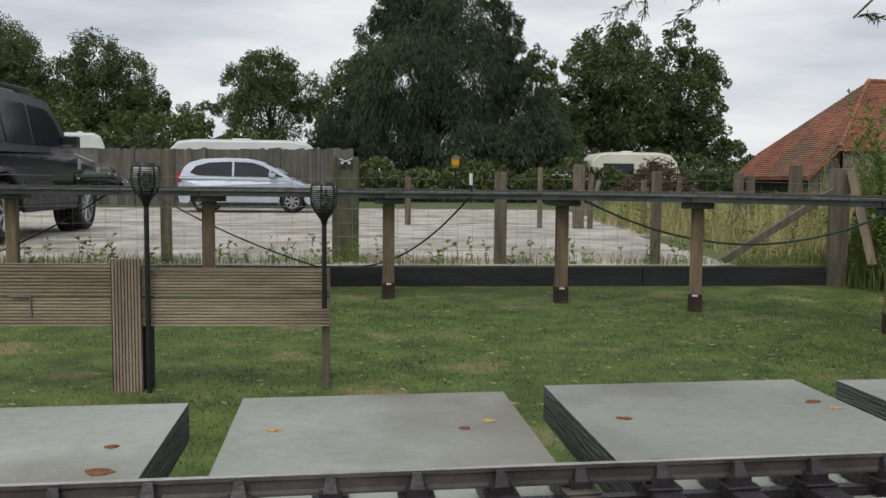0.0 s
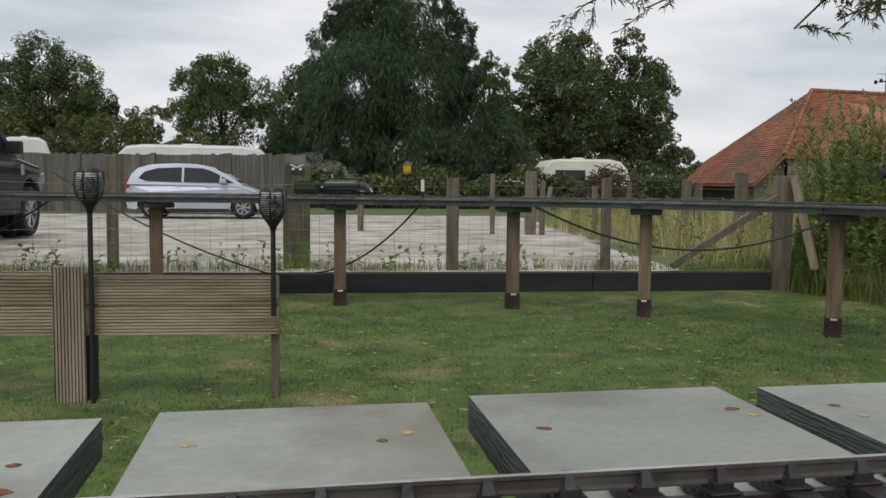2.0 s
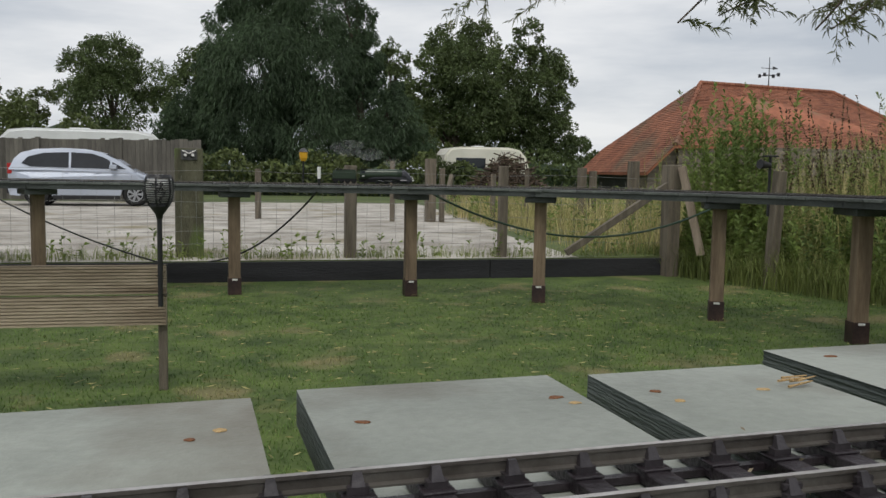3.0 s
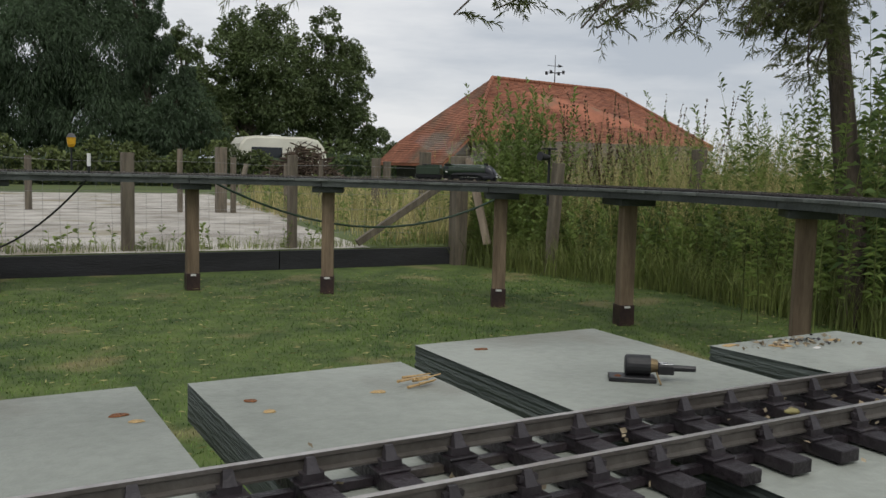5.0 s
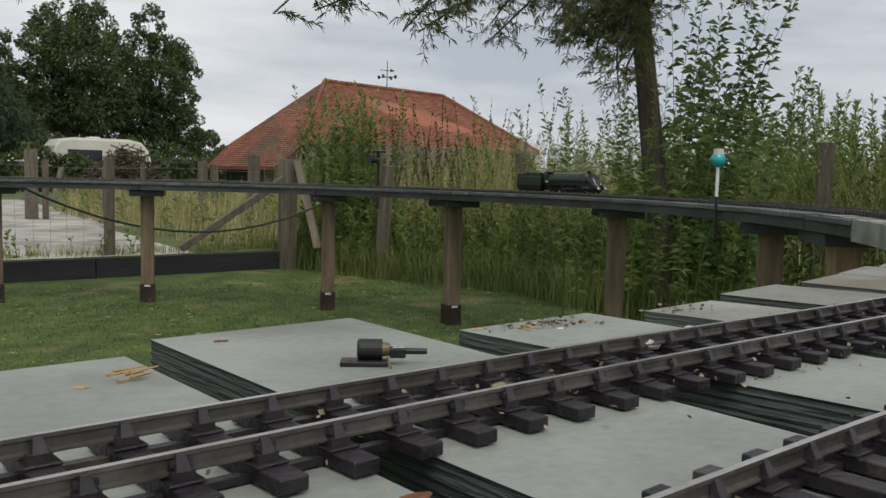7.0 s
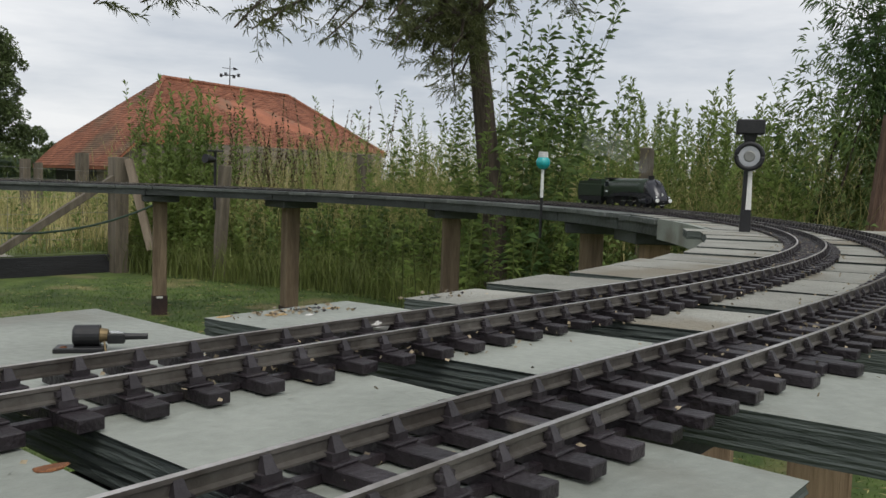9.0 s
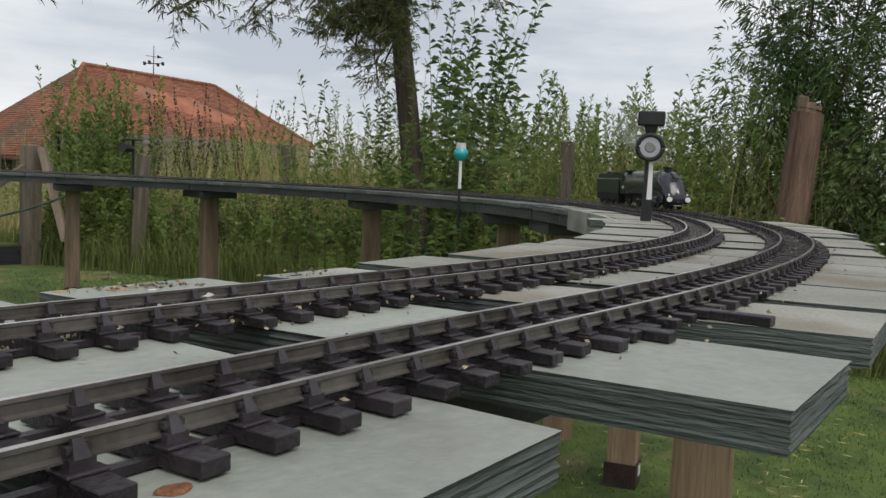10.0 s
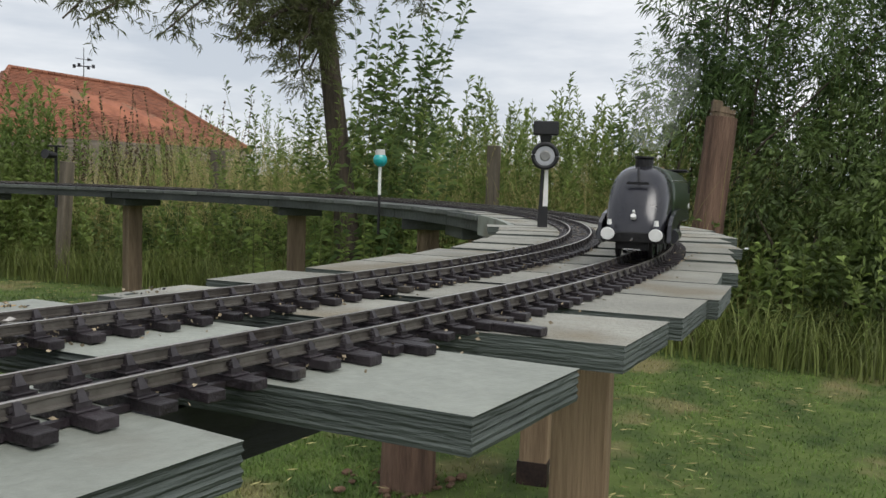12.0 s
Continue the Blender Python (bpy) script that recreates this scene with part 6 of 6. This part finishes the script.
# ---------------- point motor and odds and ends on the boards ----------------
def point_motor():
    ob = thing("point_motor", "small black point motor with brass neck on a board", "motor")
    ob.matrix_world = pose(0.479, 0.401, DECK, 0, 0, -30) @ Matrix.Diagonal((0.50, 0.50, 0.50, 1))
    bm = bmesh.new()
    box(bm, (-0.030, -0.013, 0), (0.022, 0.013, 0.0055), bevel=0.001)
    part("base_plate", bm, M_BLACK, ob)
    bm = bmesh.new()
    rod(bm, (-0.010, 0.006, 0.0165), (0.016, 0.006, 0.0165), 0.0118, 0.0118, 20)
    rod(bm, (-0.012, 0.006, 0.0165), (-0.010, 0.006, 0.0165), 0.0095, 0.0118, 20)
    part("motor_body", bm, M_BLACK, ob, "", False)
    bm = bmesh.new()
    rod(bm, (0.016, 0.006, 0.0165), (0.024, 0.006, 0.0165), 0.0085, 0.0070, 16)
    part("brass_neck", bm, M_BRASS, ob, "dull brass neck")
    bm = bmesh.new()
    box(bm, (0.024, -0.002, 0.008), (0.042, 0.012, 0.0185), bevel=0.001)
    part("lever_block", bm, M_BLACK, ob)
    bm = bmesh.new()
    box(bm, (0.027, -0.001, 0.0188), (0.041, 0.003, 0.0204), bevel=0.0004)
    box(bm, (0.025, 0.007, 0.0188), (0.036, 0.011, 0.0204), bevel=0.0004)
    part("bright_clip", bm, M_STEEL, ob, "bright steel clips")
    bm = bmesh.new()
    rod(bm, (0.040, 0.005, 0.0150), (0.066, 0.005, 0.0150), 0.0038, 0.0034, 10)
    part("push_rod", bm, M_BLACK, ob)
    bm = bmesh.new()
    tube(bm, [(0.022, -0.008, 0.012), (0.024, -0.016, 0.006), (0.026, -0.020, 0.001)], 0.0011, 5)
    part("wire", bm, M_BRASS, ob)
    bm = bmesh.new()
    rod(bm, (-0.020, -0.006, 0.0055), (-0.020, -0.006, 0.0066), 0.004, 0.003, 8)
    part("screw", bm, M_RUST, ob)


point_motor()


def flake(x, y, w, l, turn, material, name, label, z=DECK, seed=0):
    """A thin irregular chip of peeled paint, rust or wood lying on a board."""
    rng = random.Random(seed)
    bm = bmesh.new()
    n = 11
    top = [bm.verts.new((w * (0.65 + 0.5 * rng.random()) * math.cos(2 * math.pi * k / n), l * (0.65 + 0.5 * rng.random()) * math.sin(2 * math.pi * k / n), 0.0007)) for k in range(n)]
    low = [bm.verts.new((v.co.x * 1.12, v.co.y * 1.12, 0.0002)) for v in top]
    bm.faces.new(top)
    for k in range(n):
        bm.faces.new((low[k], low[(k + 1) % n], top[(k + 1) % n], top[k]))
    ob = part(name, bm, material)
    ob.matrix_world = pose(x, y, z, 0, 0, turn)
    tagged(ob, label, "chip", "chips and holes in the boards")


RUSTY, BARE = "small rusty screw hole in a painted board", "patch of bare splintered wood in a painted board"
for i, (x, y, w, l, mt) in enumerate([(-0.127, 0.293, 0.009, 0.006, M_RUST), (-0.134, 0.325, 0.005, 0.003, M_RUST), (-0.069, 0.352, 0.006, 0.004, M_RAWWOOD), (0.020, 0.358, 0.004, 0.003, M_RUST), (0.032, 0.371, 0.006, 0.004, M_RAWWOOD),
                                       (0.099, 0.377, 0.006, 0.003, M_RUST), (0.207, 0.413, 0.007, 0.004, M_RUST), (0.214, 0.401, 0.006, 0.003, M_RAWWOOD), (0.268, 0.420, 0.006, 0.004, M_RUST), (0.273, 0.399, 0.005, 0.004, M_RAWWOOD),
                                       (0.333, 0.418, 0.006, 0.004, M_RAWWOOD), (0.398, 0.217, 0.011, 0.005, M_RUST), (0.462, 0.087, 0.010, 0.006, M_RUST), (0.635, 0.455, 0.014, 0.006, M_RAWWOOD), (0.600, 0.465, 0.012, 0.004, M_RAWWOOD), (0.668, 0.468, 0.016, 0.005, M_EDGE), (0.69, 0.46, 0.010, 0.004, M_RAWWOOD),
                                       (0.655, 0.442, 0.006, 0.003, M_PALE), (0.43, 0.50, 0.008, 0.004, M_RUST), (0.475, 0.400, 0.010, 0.004, M_RAWWOOD), (0.80, 0.465, 0.012, 0.004, M_EDGE), (1.08, 0.17, 0.012, 0.005, M_PALE), (1.3, 0.22, 0.014, 0.005, M_PALE)]):
    flake(x, y, w * 0.62, l * 0.62, 12 * math.sin(i * 2.3), mt, "bare_patch" if mt in (M_RAWWOOD, M_PALE) else "screw_hole", BARE if mt in (M_RAWWOOD, M_PALE) else RUSTY, seed=i)

def board_crumbs():
    """Curled paint flakes and bark crumbs lying on the boards beyond the motor."""
    rng = np.random.default_rng(91)
    for name, label, n, material, ln, wd in (("paint_flakes", "curled dark paint flakes lying on a board", 45, M_SLEEPER, 0.0045, 0.0024), ("bark_crumbs", "pale dry bark crumbs lying on a board", 90, M_LITTER, 0.0048, 0.0026)):
        c = np.stack([np.clip(rng.normal(0.648, 0.026, n), 0.595, 0.695), np.clip(rng.normal(0.458, 0.010, n), 0.435, 0.478), np.full(n, DECK + 0.0012)], 1)
        c[: n // 4, 0] += 0.17
        c[: n // 4, 1] += 0.015
        az = rng.uniform(0, 6.28, n)
        d = np.stack([np.cos(az), np.sin(az), rng.normal(0.05, 0.1, n)], 1)
        k = leaves(name, rng, c, d, ln, wd, material, 0.0)
        tagged(k, label, "crumbs", kind="stuff")


board_crumbs()
sc = thing("wood_splinters", "dry pale wood splinters lying on a board", "splinter")
rs = random.Random(9)
for i in range(7):
    bm = bmesh.new()
    a = rs.uniform(0.0, 0.7)
    c = Vector((0.360 + rs.uniform(-0.007, 0.007), 0.425 + rs.uniform(-0.004, 0.004), DECK + 0.0016 + 0.0006 * i))
    d = Vector((math.cos(a), math.sin(a), 0.05)) * rs.uniform(0.004, 0.010)
    rod(bm, c - d, c + d, 0.0008, 0.0003, 5)
    part("splinter", bm, M_RAWWOOD, sc)


def litter():
    """Dry leaves, seeds and crumbs caught between the rails."""
    rng = np.random.default_rng(81)
    pts = []
    for lo, hi, line, spread, n in ((-0.25, 1.9, inner_track, 0.036, 4200), (-0.05, 1.5, outer_track, 0.036, 2800), (-0.5, 2.4, inner_track, 0.050, 700), (-0.3, 2.0, outer_track, 0.050, 500)):
        for _ in range(n):
            s = rng.uniform(lo, hi)
            p, _h = along(s, line(s) + rng.normal(0, spread * 0.55))
            pts.append((p.x, p.y, DECK + 0.0012 + 0.006 * rng.uniform(0, 1) ** 2))
    pts = np.array(pts)
    az = rng.uniform(0, 6.28, len(pts))
    d = np.stack([np.cos(az), np.sin(az), rng.normal(0.1, 0.45, len(pts))], 1)
    ob = leaves("leaf_litter", rng, pts, d, 0.0036, 0.0026, M_LITTER, 0.1)
    tagged(ob, "crumbs of dry leaves caught between the sleepers", "litter", kind="stuff")


litter()
for x, y, sz, mt, nm, lab in ((0.640, 0.345, 0.013, M_PALE, "torn_paper", "torn white paper scrap between the rails"), (0.494, 0.300, 0.0042, M_DRYGRASS, "moss_lump", "lump of olive moss between the sleepers")):
    bm = bmesh.new()
    ball(bm, (0, 0, 0), sz, 10, 7, (1.5, 0.6, 0.32))
    for v in bm.verts:
        v.co *= 1 + 0.35 * noise.noise(v.co * 160)
    ob = part(nm, bm, mt)
    ob.matrix_world = pose(x, y, DECK + 0.0085, 0, 6, 20)
    tagged(ob, lab, nm.split("_")[1])

for x, y, ln, turn in ((0.895, 0.153, 0.115, -84), (0.783, 0.154, 0.092, -84), (0.736, 0.154, 0.085, -84)):
    bm = bmesh.new()
    box(bm, (-ln / 2, -0.006, 0.0), (ln / 2, 0.006, 0.0062), bevel=0.0007)
    ob = part("packing_strip", bm, M_SLEEPER)
    ob.matrix_world = pose(x, y, DECK + 0.0004, 0, 0, turn)
    tagged(ob, "dark packing strip lying under the track", "strip", "packing strips")

bm = bmesh.new()
tube(bm, [(0.0125 * math.cos(a), 0.0125 * math.sin(a), 0.001 * math.sin(a)) for a in [2 * math.pi * k / 24 for k in range(25)]], 0.0013, 6)
ob = part("wire_ring", bm, M_BRASS)
ob.matrix_world = pose(0.068, 0.205, DECK + 0.0095, 8, 0, 0)
tagged(ob, "thin brassy wire ring lying in the track", "ring")
for x, y, mt, sz in ((2.02, 0.34, M_WHITE, 0.004), (0.74, 0.40, M_PALE, 0.0026)):
    bm = bmesh.new()
    ball(bm, (0, 0, sz * 0.5), sz, 8, 6, (1.6, 1, 0.5))
    ob = part("pebble", bm, mt)
    ob.matrix_world = pose(x, y, DECK)
    tagged(ob, "small pale pebble lying on a board", "pebble")


# ---------------- the train ----------------
def hull_ring(x, w, top, bottom, n=14):
    ring = []
    sh = max(bottom + 0.004, top - 1.25 * w)
    for k in range(n + 1):
        a = math.pi * k / n
        c, s = math.cos(a), math.sin(a)
        ring.append((x, w * math.copysign(abs(c) ** 0.75, c), sh + (top - sh) * s ** 0.85))
    return [(x, w * 0.96, bottom)] + ring + [(x, -w * 0.96, bottom)]


def model_wheel(parent, name, x, side, r):
    ob = new(name)
    ob.parent = parent
    ob.location = (x, side * 0.0215, r)
    bm = bmesh.new()
    rod(bm, (0, -0.0025, 0), (0, 0.0025, 0), r, r, 22)
    part("tyre", bm, M_LOCODULL, ob)
    bm = bmesh.new()
    for k in range(8):
        a = math.pi * 2 * k / 8
        rod(bm, (0, side * 0.0030, 0), (0.82 * r * math.cos(a), side * 0.0030, 0.82 * r * math.sin(a)), 0.0011, 0.0009, 4)
    part("spokes", bm, M_LOCOGREEN, ob)
    return ob


def build_loco():
    ob = thing("steam_locomotive", "streamlined dark green model steam locomotive with black nose", "locomotive")
    nose = [(0.0, 0.018, 0.040, 0.024), (-0.003, 0.026, 0.050, 0.022), (-0.010, 0.0315, 0.063, 0.022), (-0.022, 0.0345, 0.081, 0.024), (-0.036, 0.0360, 0.098, 0.026), (-0.052, 0.0368, 0.113, 0.030), (-0.068, 0.0372, 0.1215, 0.034), (-0.088, 0.0376, 0.1255, 0.038)]
    bm = bmesh.new()
    loft(bm, [hull_ring(*s) for s in nose])
    part("nose_casing", bm, M_LOCOBLACK, ob, "glossy black wedge-shaped nose", True)
    hull = [(-0.0885, 0.0376, 0.1255, 0.038), (-0.14, 0.0380, 0.127, 0.044), (-0.25, 0.0384, 0.1265, 0.046), (-0.345, 0.0388, 0.126, 0.046), (-0.40, 0.0392, 0.126, 0.040), (-0.452, 0.0392, 0.125, 0.040)]
    bm = bmesh.new()
    loft(bm, [hull_ring(*s) for s in hull])
    part("boiler_casing", bm, M_LOCOGREEN, ob, "dark green boiler casing", True)
    for side in (-1, 1):
        bm = bmesh.new()
        out = [(-0.012, 0.024), (-0.016, 0.046), (-0.05, 0.058), (-0.10, 0.064), (-0.22, 0.065), (-0.34, 0.058), (-0.375, 0.050), (-0.375, 0.044), (-0.32, 0.045), (-0.20, 0.047), (-0.13, 0.043), (-0.10, 0.030), (-0.085, 0.019), (-0.04, 0.018)]
        prism(bm, out, side * 0.0385, side * 0.0430)
        part("valance", bm, M_LOCOBLACK, ob, "black side valance")
        bm = bmesh.new()
        rod(bm, (-0.045, side * 0.0395, 0.030), (-0.100, side * 0.0395, 0.030), 0.0105, 0.0105, 14)
        part("cylinder", bm, M_LOCOBLACK, ob)
        bm = bmesh.new()
        rod(bm, (0.000, side * 0.0275, 0.0335), (0.012, side * 0.0275, 0.0335), 0.0030, 0.0030, 8)
        rod(bm, (0.012, side * 0.0275, 0.0335), (0.0145, side * 0.0275, 0.0335), 0.0082, 0.0078, 16)
        part("buffer", bm, M_WHITE, ob, "pale round buffer")
        bm = bmesh.new()
        rod(bm, (0.004, side * 0.027, 0.045), (0.004, side * 0.027, 0.052), 0.0030, 0.0022, 8)
        part("lamp_iron", bm, M_WHITE, ob)
        for x in (-0.155, -0.228, -0.300):
            model_wheel(ob, "driving_wheel", x, side, 0.0315)
        for x in (-0.035, -0.105):
            model_wheel(ob, "bogie_wheel", x, side, 0.0175)
        model_wheel(ob, "trailing_wheel", -0.400, side, 0.020)
        bm = bmesh.new()
        rod(bm, (-0.155, side * 0.030, 0.026), (-0.300, side * 0.030, 0.026), 0.0018, 0.0018, 6)
        part("coupling_rod", bm, M_STEEL, ob, "bright steel coupling rod")
        bm = bmesh.new()
        box(bm, (-0.440, side * 0.0392 - 0.0006, 0.088), (-0.405, side * 0.0392 + 0.0006, 0.110), bevel=0.0003)
        part("cab_window", bm, M_GLASS, ob)
        bm = bmesh.new()
        box(bm, (-0.432, side * 0.0396 - 0.0006, 0.062), (-0.412, side * 0.0396 + 0.0006, 0.070))
        part("number_panel", bm, M_WHITE, ob, "small pale panel")
        bm = bmesh.new()
        tube(bm, [(-0.07, side * 0.0375, 0.105), (-0.2, side * 0.0390, 0.106), (-0.39, side * 0.0398, 0.106)], 0.0008, 5)
        part("handrail", bm, M_STEEL, ob)
    bm = bmesh.new()
    box(bm, (-0.008, -0.036, 0.022), (0.002, 0.036, 0.036), bevel=0.0015)
    part("buffer_beam", bm, M_LOCODULL, ob)
    bm = bmesh.new()
    box(bm, (-0.46, -0.018, 0.012), (-0.01, 0.018, 0.046))
    part("frames", bm, M_LOCODULL, ob)
    bm = bmesh.new()
    loft(bm, [[(x + 0.017 * math.cos(a) * k, 0.0115 * math.sin(a) * k, z) for a in [2 * math.pi * j / 18 for j in range(18)]] for x, z, k in ((-0.098, 0.118, 1.0), (-0.098, 0.134, 0.95), (-0.098, 0.1365, 1.1), (-0.098, 0.1385, 1.05))])
    part("chimney", bm, M_LOCODULL, ob, "short black double chimney")
    bm = bmesh.new()
    box(bm, (-0.0325, -0.013, 0.0985), (-0.0290, 0.013, 0.1020))
    rod(bm, (-0.0355, 0.001, 0.1015), (-0.060, -0.003, 0.1215), 0.0016, 0.0016, 6)
    part("hatch_handle", bm, M_LOCODULL, ob)
    bm = bmesh.new()
    rod(bm, (-0.0025, 0, 0.055), (0.0025, 0, 0.058), 0.0036, 0.0032, 10)
    rod(bm, (-0.0045, 0, 0.062), (0.0, 0, 0.064), 0.0020, 0.0016, 8)
    part("nose_lamp", bm, M_WHITE, ob, "tiny white lamp")
    bm = bmesh.new()
    rod(bm, (0.002, 0, 0.028), (0.012, 0, 0.026), 0.0016, 0.0016, 6)
    box(bm, (-0.002, -0.010, 0.0125), (0.004, 0.010, 0.0145))
    part("coupling_hook", bm, M_STEEL, ob)
    bm = bmesh.new()
    box(bm, (-0.455, -0.036, 0.1235), (-0.39, 0.036, 0.1285), bevel=0.002)
    part("cab_roof", bm, M_LOCODULL, ob, "sooty cab roof")
    bm = bmesh.new()
    rod(bm, (-0.36, 0, 0.125), (-0.36, 0, 0.131), 0.006, 0.004, 10)
    part("safety_valve", bm, M_BRASS, ob)
    return ob


def build_tender():
    ob = thing("tender", "dark green eight-wheeled model tender behind the locomotive", "tender")
    bm = bmesh.new()
    box(bm, (-0.205, -0.0390, 0.040), (0.0, 0.0390, 0.098), bevel=0.003)
    part("tank", bm, M_LOCOGREEN, ob, "dark green tank side")
    bm = bmesh.new()
    prism(bm, [(-0.203, 0.096), (-0.003, 0.096), (-0.006, 0.121), (-0.06, 0.117), (-0.19, 0.112), (-0.203, 0.108)], -0.034, 0.034)
    part("coal_bunker", bm, M_LOCOGREEN, ob)
    bm = bmesh.new()
    rng = random.Random(3)
    for k in range(50):
        ball(bm, (rng.uniform(-0.17, -0.02), rng.uniform(-0.026, 0.026), 0.115 + rng.uniform(-0.004, 0.004)), rng.uniform(0.004, 0.007), 6, 5)
    c = part("coal", bm, M_LOCODULL, ob, "heap of black coal")
    c["kind"] = "stuff"
    bm = bmesh.new()
    box(bm, (-0.205, -0.034, 0.018), (0.0, 0.034, 0.042))
    part("frames", bm, M_LOCODULL, ob)
    for side in (-1, 1):
        for x in (-0.025, -0.077, -0.128, -0.180):
            model_wheel(ob, "tender_wheel", x, side, 0.020)
    bm = bmesh.new()
    rod(bm, (0.0, 0, 0.028), (0.022, 0, 0.028), 0.003, 0.003, 6)
    part("drawbar", bm, M_LOCODULL, ob)
    return ob


loco, tender = build_loco(), build_tender()
for piece in [c for c in loco.children if c.type == "MESH"]:
    piece.data.transform(Matrix.Diagonal((1.0, 1.12, 1.0, 1.0)))



def steam_material():
    m = bpy.data.materials.new("thin_steam")
    m.use_nodes = True
    n, l = m.node_tree.nodes, m.node_tree.links
    n.remove(n["Principled BSDF"])
    d, t, mx = n.new("ShaderNodeBsdfTranslucent"), n.new("ShaderNodeBsdfTransparent"), n.new("ShaderNodeMixShader")
    d.inputs[0].default_value = (0.95, 0.95, 0.95, 1)
    co, ns, rg_ = n.new("ShaderNodeTexCoord"), n.new("ShaderNodeTexNoise"), n.new("ShaderNodeMapRange")
    ns.inputs["Scale"].default_value, ns.inputs["Detail"].default_value = 8.0, 3.0
    rg_.inputs["From Min"].default_value, rg_.inputs["From Max"].default_value = 0.35, 0.75
    rg_.inputs["To Min"].default_value, rg_.inputs["To Max"].default_value = 0.0, 0.11
    l.new(co.outputs["Object"], ns.inputs["Vector"])
    l.new(ns.outputs[0], rg_.inputs[0])
    l.new(rg_.outputs[0], mx.inputs[0])
    l.new(t.outputs[0], mx.inputs[1])
    l.new(d.outputs[0], mx.inputs[2])
    l.new(mx.outputs[0], n["Material Output"].inputs[0])
    return m


M_STEAM = steam_material()


def build_plume():
    ob = thing("steam_plume", "thin grey steam trailing from the locomotive chimney", "steam")
    rng = random.Random(17)
    for k in range(3):
        u = (k + 0.4) / 3
        r = 0.024 + 0.050 * u ** 0.8
        bm = bmesh.new()
        bmesh.ops.create_icosphere(bm, subdivisions=3, radius=r)
        off = Vector((rng.uniform(0, 9), rng.uniform(0, 9), 0))
        for v in bm.verts:
            v.co = Vector((v.co.x * 2.2, v.co.y, v.co.z)) * (1 + 0.3 * noise.noise(v.co / r * 1.1 + off) + 0.2 * noise.noise(v.co / r * 3 + off))
        p = part("puff", bm, M_STEAM, ob, "", True)
        p.location = (-0.10 - 0.58 * u, rng.gauss(0, 0.012), 0.150 + 0.20 * u ** 0.8 + rng.gauss(0, 0.008))
    return ob


plume = build_plume()


# ---------------- movement ----------------
def run_distance(t):
    """Where the buffer stands along the line at t seconds; it slows as it nears the boards."""
    ts = [0.0, 1.0, 2.5, 3.5, 5.5, 6.5, 7.0, 9.0, 9.5, 11.0, 12.0]
    ss = [14.18, 12.735, 10.81, 9.545, 7.05, 5.88, 5.32, 3.355, 2.885, 1.46, 0.652]
    return float(np.polyval(np.polyfit(ts, ss, 7), t))


def carriage_pose(s_front, length):
    a, b = along(s_front, outer_track(s_front))[0], along(s_front + length, outer_track(s_front + length))[0]
    d = a - b
    return pose(a.x, a.y, RAIL_TOP, 0, 0, math.degrees(math.atan2(d.y, d.x)))


def motions():
    times = [0.2 * i for i in range(61)]
    walk(loco, [(t, carriage_pose(run_distance(t), 0.40)) for t in times])
    walk(tender, [(t, carriage_pose(run_distance(t) + 0.475, 0.205)) for t in times])
    walk(plume, [(t, carriage_pose(run_distance(t), 0.55)) for t in times])
    for ob in loco.children:
        if ob.name.startswith("driving_wheel"):
            x, y, z = ob.location
            walk(ob, [(i / 30, pose(x, y, z, 0, math.degrees((run_distance(0) - run_distance(i / 30)) / 0.0315) % 360, 0)) for i in range(361)])


motions()
